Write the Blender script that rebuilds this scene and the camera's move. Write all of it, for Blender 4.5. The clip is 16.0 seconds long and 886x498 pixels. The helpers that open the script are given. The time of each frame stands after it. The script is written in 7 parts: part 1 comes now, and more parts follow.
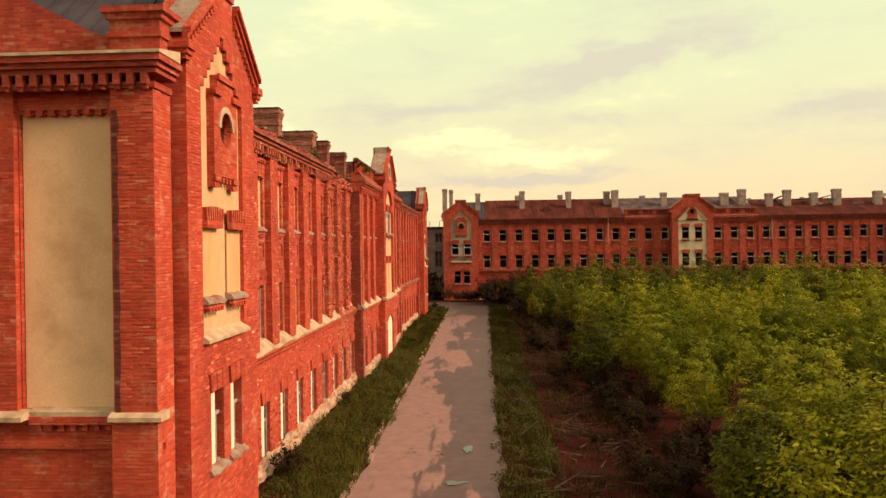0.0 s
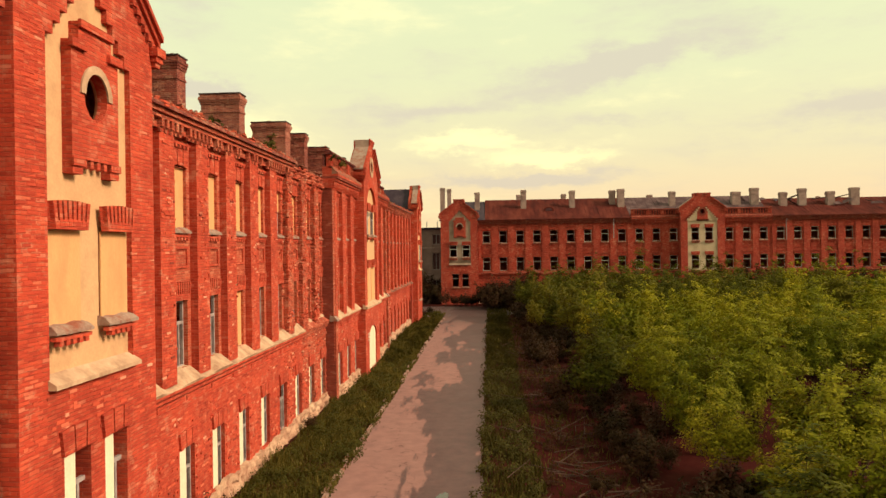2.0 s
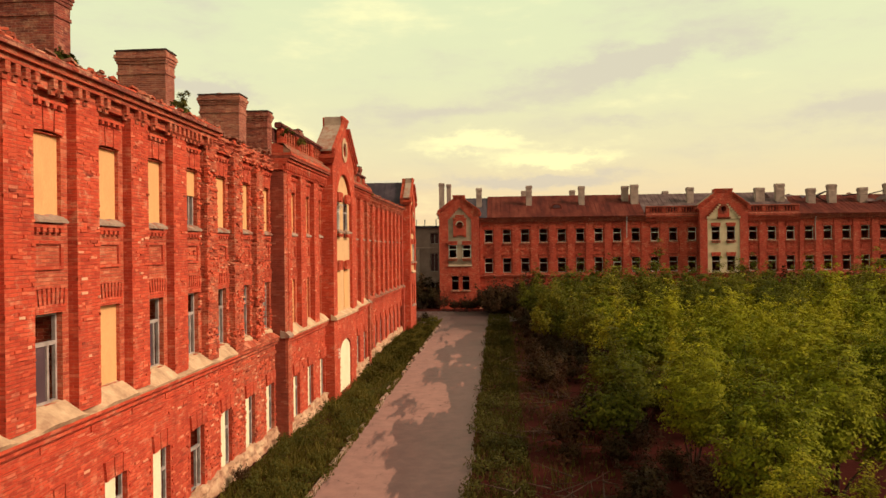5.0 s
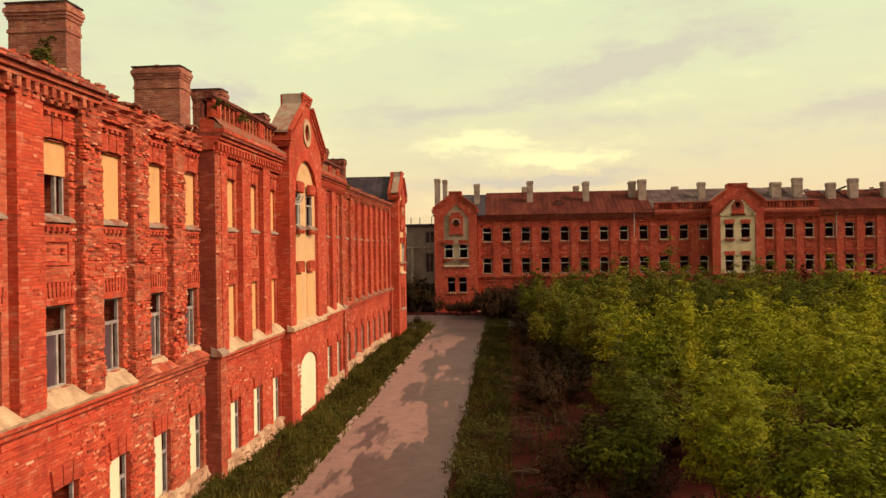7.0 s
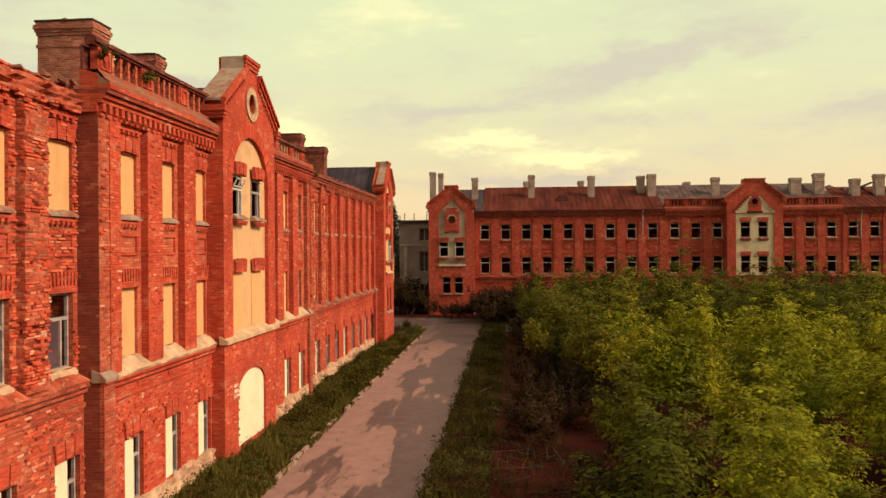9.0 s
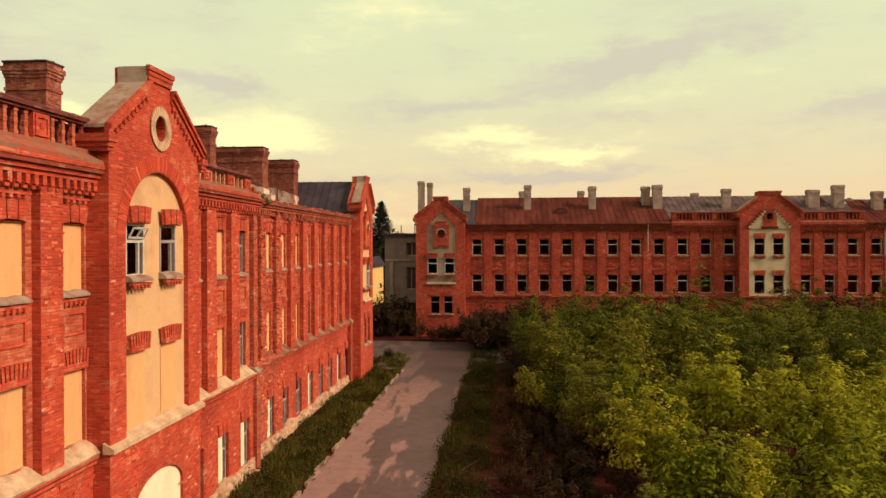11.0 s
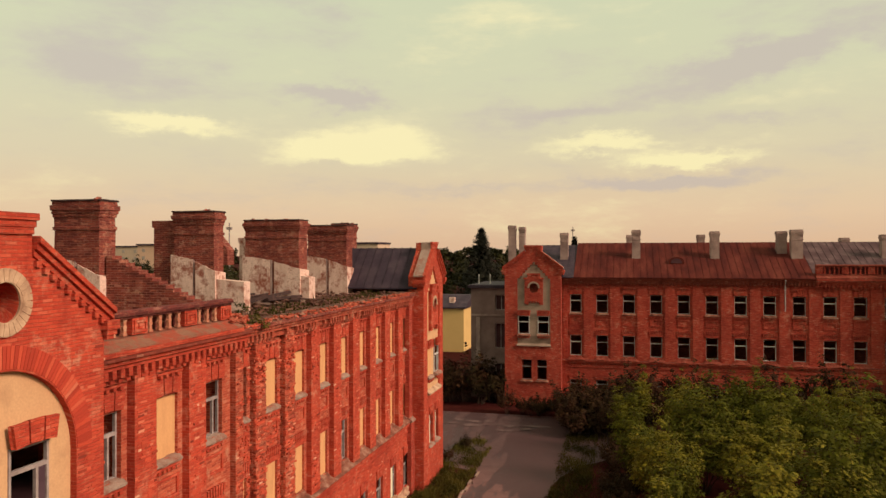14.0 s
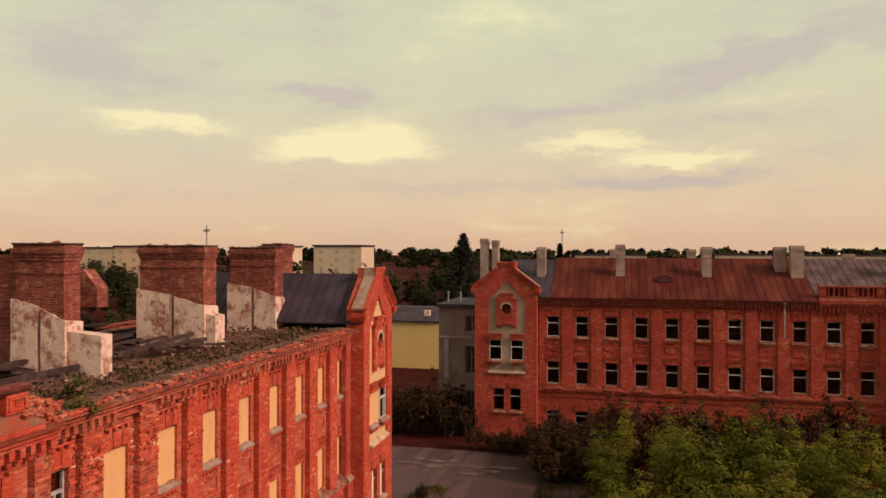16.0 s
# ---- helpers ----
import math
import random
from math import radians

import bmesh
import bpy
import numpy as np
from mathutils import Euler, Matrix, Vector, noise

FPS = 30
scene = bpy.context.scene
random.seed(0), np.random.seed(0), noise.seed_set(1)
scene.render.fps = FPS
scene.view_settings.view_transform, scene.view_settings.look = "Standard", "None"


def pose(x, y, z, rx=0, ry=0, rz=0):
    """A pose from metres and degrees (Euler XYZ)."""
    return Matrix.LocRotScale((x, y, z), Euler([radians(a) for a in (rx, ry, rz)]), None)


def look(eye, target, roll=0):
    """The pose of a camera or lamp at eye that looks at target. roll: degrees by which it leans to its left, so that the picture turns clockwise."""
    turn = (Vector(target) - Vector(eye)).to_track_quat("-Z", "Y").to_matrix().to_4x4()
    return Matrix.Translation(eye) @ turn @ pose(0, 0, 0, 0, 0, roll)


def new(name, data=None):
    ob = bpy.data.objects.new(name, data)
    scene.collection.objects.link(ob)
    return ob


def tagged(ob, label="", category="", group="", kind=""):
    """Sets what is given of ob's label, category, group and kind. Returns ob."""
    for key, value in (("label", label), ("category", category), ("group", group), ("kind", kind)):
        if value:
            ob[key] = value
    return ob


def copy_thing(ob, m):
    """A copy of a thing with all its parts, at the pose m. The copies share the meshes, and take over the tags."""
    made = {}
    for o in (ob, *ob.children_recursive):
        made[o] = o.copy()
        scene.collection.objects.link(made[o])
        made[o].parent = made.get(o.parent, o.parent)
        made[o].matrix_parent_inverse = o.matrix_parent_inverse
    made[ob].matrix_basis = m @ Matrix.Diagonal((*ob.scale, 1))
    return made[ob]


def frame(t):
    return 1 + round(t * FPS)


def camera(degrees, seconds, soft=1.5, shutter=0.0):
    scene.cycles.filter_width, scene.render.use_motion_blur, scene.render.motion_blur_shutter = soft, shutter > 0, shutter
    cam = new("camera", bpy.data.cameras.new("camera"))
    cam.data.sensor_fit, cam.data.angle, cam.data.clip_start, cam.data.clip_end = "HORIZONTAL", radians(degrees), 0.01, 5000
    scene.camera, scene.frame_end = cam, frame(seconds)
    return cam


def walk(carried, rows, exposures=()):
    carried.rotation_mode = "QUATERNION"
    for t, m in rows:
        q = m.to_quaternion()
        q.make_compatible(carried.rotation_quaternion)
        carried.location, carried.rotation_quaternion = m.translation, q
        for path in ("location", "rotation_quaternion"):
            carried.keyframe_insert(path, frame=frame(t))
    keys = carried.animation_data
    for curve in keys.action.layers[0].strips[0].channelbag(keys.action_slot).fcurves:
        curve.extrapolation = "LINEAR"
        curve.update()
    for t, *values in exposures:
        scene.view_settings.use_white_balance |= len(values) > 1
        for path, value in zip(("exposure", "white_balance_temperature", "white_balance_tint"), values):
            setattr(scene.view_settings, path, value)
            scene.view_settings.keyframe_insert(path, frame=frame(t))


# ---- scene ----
cam = camera(61.9, 16.0)
PATH = [
    (0, (7.982, 3.252, 7.91), (7.87, 5.249, 7.907), -0.8),
    (0.5, (8.211, 4.486, 7.946), (8.094, 6.483, 7.945), -0.9),
    (1, (8.42, 5.784, 7.989), (8.301, 7.78, 7.988), -0.9),
    (1.5, (8.655, 7.132, 8.019), (8.532, 9.129, 8.019), -0.9),
    (2, (8.877, 8.416, 8.048), (8.75, 10.411, 8.047), -0.8),
    (2.5, (8.983, 9.75, 8.047), (8.852, 11.745, 8.048), -0.8),
    (3, (9.069, 11.108, 8.032), (8.936, 13.104, 8.032), -0.8),
    (3.5, (9.2, 12.468, 8.01), (9.064, 14.463, 8.011), -0.8),
    (4, (9.296, 13.77, 7.985), (9.156, 15.765, 7.986), -0.7),
    (6.5, (10.08, 20.935, 7.853), (9.923, 22.929, 7.855), -0.8),
    (7, (10.361, 22.436, 7.83), (10.199, 24.429, 7.832), -0.8),
    (7.5, (10.592, 23.931, 7.792), (10.426, 25.924, 7.794), -0.7),
    (8, (10.837, 25.467, 7.757), (10.667, 27.46, 7.759), -0.7),
    (8.5, (11.059, 27.002, 7.74), (10.884, 28.994, 7.741), -0.6),
    (9, (11.267, 28.531, 7.722), (11.087, 30.523, 7.721), -0.4),
    (9.2, (11.362, 29.186, 7.778), (11.18, 31.177, 7.773), -0.4),
    (11.5, (11.898, 36.971, 10.661), (11.724, 38.963, 10.649), -0.1),
    (12, (12.183, 38.626, 11.366), (11.903, 40.606, 11.362), -0.3),
    (12.5, (12.313, 40.123, 12.164), (11.834, 42.064, 12.161), -0.2),
    (13, (12.47, 41.73, 12.805), (11.984, 43.67, 12.797), 0.1),
    (13.5, (12.768, 43.415, 13.648), (12.286, 45.356, 13.644), 0.1),
    (14, (12.813, 45.196, 14.469), (12.337, 47.138, 14.478), -0.1),
    (14.5, (12.806, 46.956, 15.03), (12.338, 48.9, 15.031), 0.1),
    (15, (12.997, 48.683, 15.22), (12.535, 50.629, 15.209), 0.5),
    (15.5, (13.266, 50.603, 15.564), (12.808, 52.55, 15.556), 0.5),
    (16, (13.577, 52.434, 15.994), (13.121, 54.382, 16.0), 0.1),
]
walk(cam, [(t, look(eye, target, roll)) for t, eye, target, roll in PATH],
     [(0, 0.54, 6500, 19), (4, 0.45, 6500, 19), (9, 0.41, 6500, 19), (11.5, 0.31, 6440, 20), (12.5, 0.19, 6380, 23), (14, 0.11, 6240, 29), (16, 0.08, 6200, 33)])

# ---- light ----
world = bpy.data.worlds.new("evening_sky")
scene.world = world
world.use_nodes = True
wn, wl = world.node_tree.nodes, world.node_tree.links
SUN_EL, SUN_AZ = radians(31), radians(103)      # azimuth from +y towards +x

wn.clear()
w_out = wn.new("ShaderNodeOutputWorld")
w_bg = wn.new("ShaderNodeBackground")
sky = wn.new("ShaderNodeTexSky")
sky.sky_type = "NISHITA"
sky.sun_disc = False
sky.sun_elevation, sky.sun_rotation = SUN_EL, SUN_AZ
sky.air_density, sky.dust_density = 2.0, 4.0
coord = wn.new("ShaderNodeTexCoord")
sep = wn.new("ShaderNodeSeparateXYZ")
wl.new(coord.outputs["Generated"], sep.inputs[0])
up = wn.new("ShaderNodeMath"); up.operation = "MAXIMUM"; up.inputs[1].default_value = 0.0
wl.new(sep.outputs["Z"], up.inputs[0])
# overcast veil: peach at the horizon, cream above, pale green-grey overhead
veil = wn.new("ShaderNodeValToRGB")
els = veil.color_ramp.elements
els[0].position, els[0].color = 0.0, (0.72, 0.50, 0.27, 1)
els[1].position, els[1].color = 1.0, (0.62, 0.66, 0.38, 1)
for p, c in ((0.05, (0.755, 0.59, 0.325)), (0.12, (0.675, 0.63, 0.36)), (0.22, (0.63, 0.67, 0.375)), (0.36, (0.60, 0.69, 0.38)), (0.6, (0.62, 0.68, 0.38))):
    e = els.new(p); e.color = (*c, 1)
wl.new(up.outputs[0], veil.inputs[0])
# cloud banks, laid out by bearing and height in degrees
az = wn.new("ShaderNodeMath"); az.operation = "ARCTAN2"
wl.new(sep.outputs["X"], az.inputs[0]); wl.new(sep.outputs["Y"], az.inputs[1])
el = wn.new("ShaderNodeMath"); el.operation = "ARCSINE"; wl.new(up.outputs[0], el.inputs[0])
bear = wn.new("ShaderNodeCombineXYZ"); wl.new(az.outputs[0], bear.inputs[0]); wl.new(el.outputs[0], bear.inputs[1])
degs = wn.new("ShaderNodeVectorMath"); degs.operation = "SCALE"; degs.inputs["Scale"].default_value = 57.2958
wl.new(bear.outputs[0], degs.inputs[0])


def sky_noise(scale, sx, sy, detail, rough, loc=0.0):
    mp = wn.new("ShaderNodeMapping"); mp.inputs["Scale"].default_value = (sx, sy, 1); mp.inputs["Location"].default_value = (loc, loc * 0.7, loc)
    wl.new(degs.outputs[0], mp.inputs[0])
    t = wn.new("ShaderNodeTexNoise"); t.inputs["Scale"].default_value, t.inputs["Detail"].default_value, t.inputs["Roughness"].default_value = scale, detail, rough
    wl.new(mp.outputs[0], t.inputs["Vector"])
    return t


warp = sky_noise(0.20, 0.6, 1.3, 8, 0.66)
wshift = wn.new("ShaderNodeVectorMath"); wshift.operation = "MULTIPLY_ADD"
wshift.inputs[1].default_value, wshift.inputs[2].default_value = (12.5, 5.2, 0.0), (-6.25, -2.6, 0.0)
wl.new(warp.outputs["Color"], wshift.inputs[0])
bent = wn.new("ShaderNodeVectorMath"); bent.operation = "ADD"
wl.new(degs.outputs[0], bent.inputs[0]); wl.new(wshift.outputs[0], bent.inputs[1])
tone = None
# bearing, height, half width, half height, slope, weight (+ bright gap, - grey bank)
for a, e, hw, hh, sl, wt in ((-34, 9.4, 9, 1.5, -2, 0.95), (-21, 8.4, 10, 2.3, 3, 1.15), (-19, 7.3, 12, 1.2, 2, 0.6), (-2, 8.0, 11, 1.4, 3, 0.9), (4, 6.9, 9, 1.0, 1, 0.9), (-14, 17, 17, 6, 0, 0.25), (13, 23, 16, 5, 0, 0.5), (-30, 25, 22, 6, 0, 0.5),
                             (3, 5.2, 13, 1.3, 1, -1.05), (10, 13.6, 17, 2.6, 12, -1.2), (-38, 13.5, 17, 4.2, -5, -0.8), (-22, 11.9, 10, 1.7, 6, -0.9), (-12, 4.6, 30, 1.5, 0, -0.35), (25, 9, 13, 2.6, 0, -0.75), (-5, 10.8, 11, 1.8, 2, -0.55), (2, 30, 40, 5, 0, -0.4), (-36, 19, 24, 6, -3, -0.45), (18, 18, 18, 3.5, 7, -0.5), (10, 9.8, 14, 1.6, 4, -0.5)):
    mp = wn.new("ShaderNodeMapping"); mp.vector_type = "TEXTURE"
    mp.inputs["Location"].default_value, mp.inputs["Rotation"].default_value, mp.inputs["Scale"].default_value = (a, e, 0), (0, 0, radians(sl)), (hw, hh, 1)
    wl.new(bent.outputs[0], mp.inputs[0])
    gr = wn.new("ShaderNodeTexGradient"); gr.gradient_type = "QUADRATIC_SPHERE"
    wl.new(mp.outputs[0], gr.inputs[0])
    ma = wn.new("ShaderNodeMath"); ma.operation = "MULTIPLY_ADD"; ma.inputs[1].default_value = wt * 1.75
    wl.new(gr.outputs["Fac"], ma.inputs[0])
    if tone:
        wl.new(tone.outputs[0], ma.inputs[2])
    else:
        ma.inputs[2].default_value = 0.0
    tone = ma
soft_n = sky_noise(0.17, 0.45, 1.5, 9, 0.64, 3.0)
sn_ = wn.new("ShaderNodeMath"); sn_.operation = "MULTIPLY_ADD"; sn_.inputs[1].default_value, sn_.inputs[2].default_value = 2.5, -1.28
wl.new(soft_n.outputs["Fac"], sn_.inputs[0])
tsum = wn.new("ShaderNodeMath"); tsum.operation = "ADD"; wl.new(tone.outputs[0], tsum.inputs[0]); wl.new(sn_.outputs[0], tsum.inputs[1])
gfac = wn.new("ShaderNodeMapRange"); gfac.inputs["From Min"].default_value, gfac.inputs["From Max"].default_value, gfac.inputs["To Max"].default_value = 0.0, -1.0, 0.74
gfac.interpolation_type = "SMOOTHSTEP"
bfac = wn.new("ShaderNodeMapRange"); bfac.inputs["From Min"].default_value, bfac.inputs["From Max"].default_value, bfac.inputs["To Max"].default_value = 0.0, 1.0, 0.92
bfac.interpolation_type = "SMOOTHSTEP"
wl.new(tsum.outputs[0], gfac.inputs["Value"]); wl.new(tsum.outputs[0], bfac.inputs["Value"])
lit = wn.new("ShaderNodeMix"); lit.data_type = "RGBA"; lit.inputs["B"].default_value = (0.92, 0.89, 0.42, 1)
wl.new(bfac.outputs[0], lit.inputs["Factor"]); wl.new(veil.outputs["Color"], lit.inputs["A"])
grey = wn.new("ShaderNodeMix"); grey.data_type = "RGBA"
grey.inputs["B"].default_value = (0.53, 0.49, 0.375, 1)
wl.new(gfac.outputs[0], grey.inputs["Factor"]); wl.new(lit.outputs["Result"], grey.inputs["A"])
sky_s = wn.new("ShaderNodeVectorMath"); sky_s.operation = "SCALE"; sky_s.inputs["Scale"].default_value = 0.10
wl.new(sky.outputs["Color"], sky_s.inputs[0])
mix = wn.new("ShaderNodeMix"); mix.data_type = "RGBA"; mix.inputs["Factor"].default_value = 0.88
wl.new(sky_s.outputs[0], mix.inputs["A"]); wl.new(grey.outputs["Result"], mix.inputs["B"])
w_bg.inputs["Strength"].default_value = 1.0
wl.new(mix.outputs["Result"], w_bg.inputs["Color"]); wl.new(w_bg.outputs[0], w_out.inputs[0])

sun = new("sun", bpy.data.lights.new("sun", "SUN"))
sun.data.energy, sun.data.angle, sun.data.color = 3.45, radians(18), (1.0, 0.76, 0.50)
sun.matrix_world = look((0, 0, 0), (-math.sin(SUN_AZ) * math.cos(SUN_EL), -math.cos(SUN_AZ) * math.cos(SUN_EL), -math.sin(SUN_EL)))


# ---- materials ----
def material(name, rough=0.85, metal=0.0):
    m = bpy.data.materials.new(name)
    m.use_nodes = True
    n, l = m.node_tree.nodes, m.node_tree.links
    b = n["Principled BSDF"]
    b.inputs["Roughness"].default_value, b.inputs["Metallic"].default_value = rough, metal
    b.inputs["Specular IOR Level"].default_value = 0.25
    return m, n, l, b


def noise_node(n, l, vec, scale, detail=4.0, rough=0.55):
    t = n.new("ShaderNodeTexNoise")
    t.inputs["Scale"].default_value, t.inputs["Detail"].default_value, t.inputs["Roughness"].default_value = scale, detail, rough
    l.new(vec, t.inputs["Vector"])
    return t.outputs["Fac"]


def ramp(n, l, fac, stops):
    r = n.new("ShaderNodeValToRGB")
    e = r.color_ramp.elements
    e[0].position, e[0].color = stops[0][0], (*stops[0][1], 1)
    e[1].position, e[1].color = stops[-1][0], (*stops[-1][1], 1)
    for p, c in stops[1:-1]:
        k = e.new(p); k.color = (*c, 1)
    l.new(fac, r.inputs[0])
    return r.outputs["Color"]


def mixc(n, l, fac, a, b, blend="MIX"):
    m = n.new("ShaderNodeMix"); m.data_type = "RGBA"; m.blend_type = blend
    for sock, v in (("Factor", fac), ("A", a), ("B", b)):
        if isinstance(v, (tuple, float, int)):
            m.inputs[sock].default_value = (*v, 1) if isinstance(v, tuple) else v
        else:
            l.new(v, m.inputs[sock])
    return m.outputs["Result"]


def step(n, l, fac, a, b):
    r = n.new("ShaderNodeMapRange"); r.inputs["From Min"].default_value, r.inputs["From Max"].default_value = a, b
    l.new(fac, r.inputs["Value"])
    return r.outputs[0]


def bump(n, l, b, height, strength=0.4, dist=0.02):
    k = n.new("ShaderNodeBump"); k.inputs["Strength"].default_value, k.inputs["Distance"].default_value = strength, dist
    l.new(height, k.inputs["Height"]); l.new(k.outputs[0], b.inputs["Normal"])


def position(n):
    return n.new("ShaderNodeNewGeometry").outputs["Position"]


def wall_coords(n, l):
    """Along the wall and up it, in metres, whichever way the wall faces."""
    g = n.new("ShaderNodeNewGeometry")
    ab = n.new("ShaderNodeVectorMath"); ab.operation = "ABSOLUTE"; l.new(g.outputs["Normal"], ab.inputs[0])
    sn, sp = n.new("ShaderNodeSeparateXYZ"), n.new("ShaderNodeSeparateXYZ")
    l.new(ab.outputs[0], sn.inputs[0]); l.new(g.outputs["Position"], sp.inputs[0])

    def mul(a, b):
        k = n.new("ShaderNodeMath"); k.operation = "MULTIPLY"; l.new(a, k.inputs[0]); l.new(b, k.inputs[1]); return k.outputs[0]

    def add(a, b):
        k = n.new("ShaderNodeMath"); k.operation = "ADD"; l.new(a, k.inputs[0]); l.new(b, k.inputs[1]); return k.outputs[0]
    side = n.new("ShaderNodeMath"); side.operation = "GREATER_THAN"; l.new(sn.outputs["Y"], side.inputs[0]); l.new(sn.outputs["X"], side.inputs[1])
    u = n.new("ShaderNodeMix"); u.data_type = "FLOAT"
    l.new(side.outputs[0], u.inputs["Factor"]); l.new(sp.outputs["Y"], u.inputs["A"]); l.new(sp.outputs["X"], u.inputs["B"])
    v = add(sp.outputs["Z"], mul(sn.outputs["Z"], sp.outputs["X"]))
    c = n.new("ShaderNodeCombineXYZ"); l.new(u.outputs["Result"], c.inputs[0]); l.new(v, c.inputs[1])
    return c.outputs[0]


def brick_material(name, a, b, mortar, dirt=0.35, pale=0.15, depth=0.5, row=0.08, width=0.27):
    """Coursed brick: each brick has its own tone, joints come and go, lime and soot lie over it in patches."""
    m, n, l, bs = material(name, 0.92)
    uv = wall_coords(n, l)
    pos = position(n)

    def times(fac, k):
        q = n.new("ShaderNodeMath"); q.operation = "MULTIPLY"; q.inputs[1].default_value = k
        l.new(fac, q.inputs[0])
        return q.outputs[0]
    wob = n.new("ShaderNodeTexNoise"); wob.inputs["Scale"].default_value, wob.inputs["Detail"].default_value = 3.5, 3.0
    l.new(pos, wob.inputs["Vector"])
    shift = n.new("ShaderNodeVectorMath"); shift.operation = "MULTIPLY_ADD"
    shift.inputs[1].default_value = (0.05, 0.035, 0.0)
    l.new(wob.outputs["Color"], shift.inputs[0]); l.new(uv, shift.inputs[2])
    br = n.new("ShaderNodeTexBrick")
    br.inputs["Scale"].default_value = 1.0
    br.inputs["Brick Width"].default_value, br.inputs["Row Height"].default_value = width, row
    br.inputs["Mortar Size"].default_value, br.inputs["Mortar Smooth"].default_value = 0.009, 0.6
    br.inputs["Color1"].default_value, br.inputs["Color2"].default_value, br.inputs["Mortar"].default_value = (0, 0, 0, 1), (1, 1, 1, 1), (0.5, 0.5, 0.5, 1)
    l.new(shift.outputs[0], br.inputs["Vector"])
    own = ramp(n, l, br.outputs["Color"], [(0.0, tuple(q * 0.80 for q in b)), (0.12, b), (0.45, tuple((p + q) / 2 for p, q in zip(a, b))), (0.85, a), (0.95, (min(1, a[0] * 1.06), a[1] * 1.5, a[2] * 1.7)), (1.0, tuple(p * 0.6 + q * 0.4 for p, q in zip(a, (0.66, 0.36, 0.24))))])
    big = noise_node(n, l, pos, 0.42, 5, 0.62)
    mid = noise_node(n, l, pos, 2.3, 7, 0.72)
    fine = noise_node(n, l, pos, 22.0, 4, 0.6)
    lie = n.new("ShaderNodeMapping"); lie.inputs["Scale"].default_value = (3.4, 12.5, 1.0); l.new(uv, lie.inputs[0])
    streak = noise_node(n, l, lie.outputs[0], 1.0, 3, 0.6)
    run = n.new("ShaderNodeMapping"); run.inputs["Scale"].default_value = (1.5, 0.16, 1.0); l.new(uv, run.inputs[0])
    drip = noise_node(n, l, run.outputs[0], 1.0, 5, 0.6)
    # joints, fresher in some places than in others
    jf = n.new("ShaderNodeMath"); jf.operation = "MULTIPLY"
    l.new(br.outputs["Fac"], jf.inputs[0]); l.new(step(n, l, mid, 0.25, 0.72), jf.inputs[1])
    col = mixc(n, l, jf.outputs[0], own, mortar)
    # soot and damp in broad patches and in runs down the wall
    low = (a[0] * 0.30, a[1] * 0.26, a[2] * 0.36)
    col = mixc(n, l, times(step(n, l, big, 0.44, 0.72), dirt * 0.75), col, low)
    col = mixc(n, l, times(step(n, l, drip, 0.52, 0.74), dirt * 0.65), col, low)
    col = mixc(n, l, times(step(n, l, streak, 0.42, 0.26), dirt * 0.8), col, low)
    # worn faces that show paler clay and lime
    col = mixc(n, l, times(step(n, l, streak, 0.57, 0.74), min(1.0, pale * 1.7)), col, (0.60, 0.20, 0.11))
    lime = n.new("ShaderNodeMath"); lime.operation = "MULTIPLY"
    l.new(step(n, l, mid, 0.53, 0.68), lime.inputs[0]); l.new(step(n, l, big, 0.60, 0.36), lime.inputs[1])
    col = mixc(n, l, times(lime.outputs[0], min(1.0, pale * 1.9)), col, (0.62, 0.33, 0.21))
    col = mixc(n, l, step(n, l, fine, 0.25, 0.9), mixc(n, l, 0.30, col, (a[0] * 0.5, a[1] * 0.5, a[2] * 0.5)), col)
    l.new(col, bs.inputs["Base Color"])
    h = n.new("ShaderNodeMath"); h.operation = "SUBTRACT"
    l.new(mid, h.inputs[0]); l.new(br.outputs["Fac"], h.inputs[1])
    bump(n, l, bs, h.outputs[0], depth, 0.028)
    return m


def peeling(name, coat, stain, under, scale=1.5, cover=0.60):
    """Limewash or cement that has stained, run and fallen off in places."""
    m, n, l, bs = material(name, 0.93)
    pos = position(n)
    k = n.new("ShaderNodeMapping"); k.inputs["Scale"].default_value = (1.0, 1.0, 0.3); l.new(pos, k.inputs[0])
    big, run, fine = noise_node(n, l, pos, scale, 7, 0.72), noise_node(n, l, k.outputs[0], scale * 1.6, 5, 0.65), noise_node(n, l, pos, 16, 4, 0.6)
    col = mixc(n, l, step(n, l, run, 0.44, 0.72), coat, stain)
    col = mixc(n, l, step(n, l, fine, 0.62, 0.35), col, tuple(q * 0.8 for q in coat))
    col = mixc(n, l, step(n, l, big, cover - 0.09, cover + 0.06), col, under)
    l.new(col, bs.inputs["Base Color"])
    h = n.new("ShaderNodeMath"); h.operation = "SUBTRACT"; l.new(fine, h.inputs[0]); l.new(step(n, l, big, cover - 0.09, cover + 0.06), h.inputs[1])
    bump(n, l, bs, h.outputs[0], 0.6, 0.02)
    return m


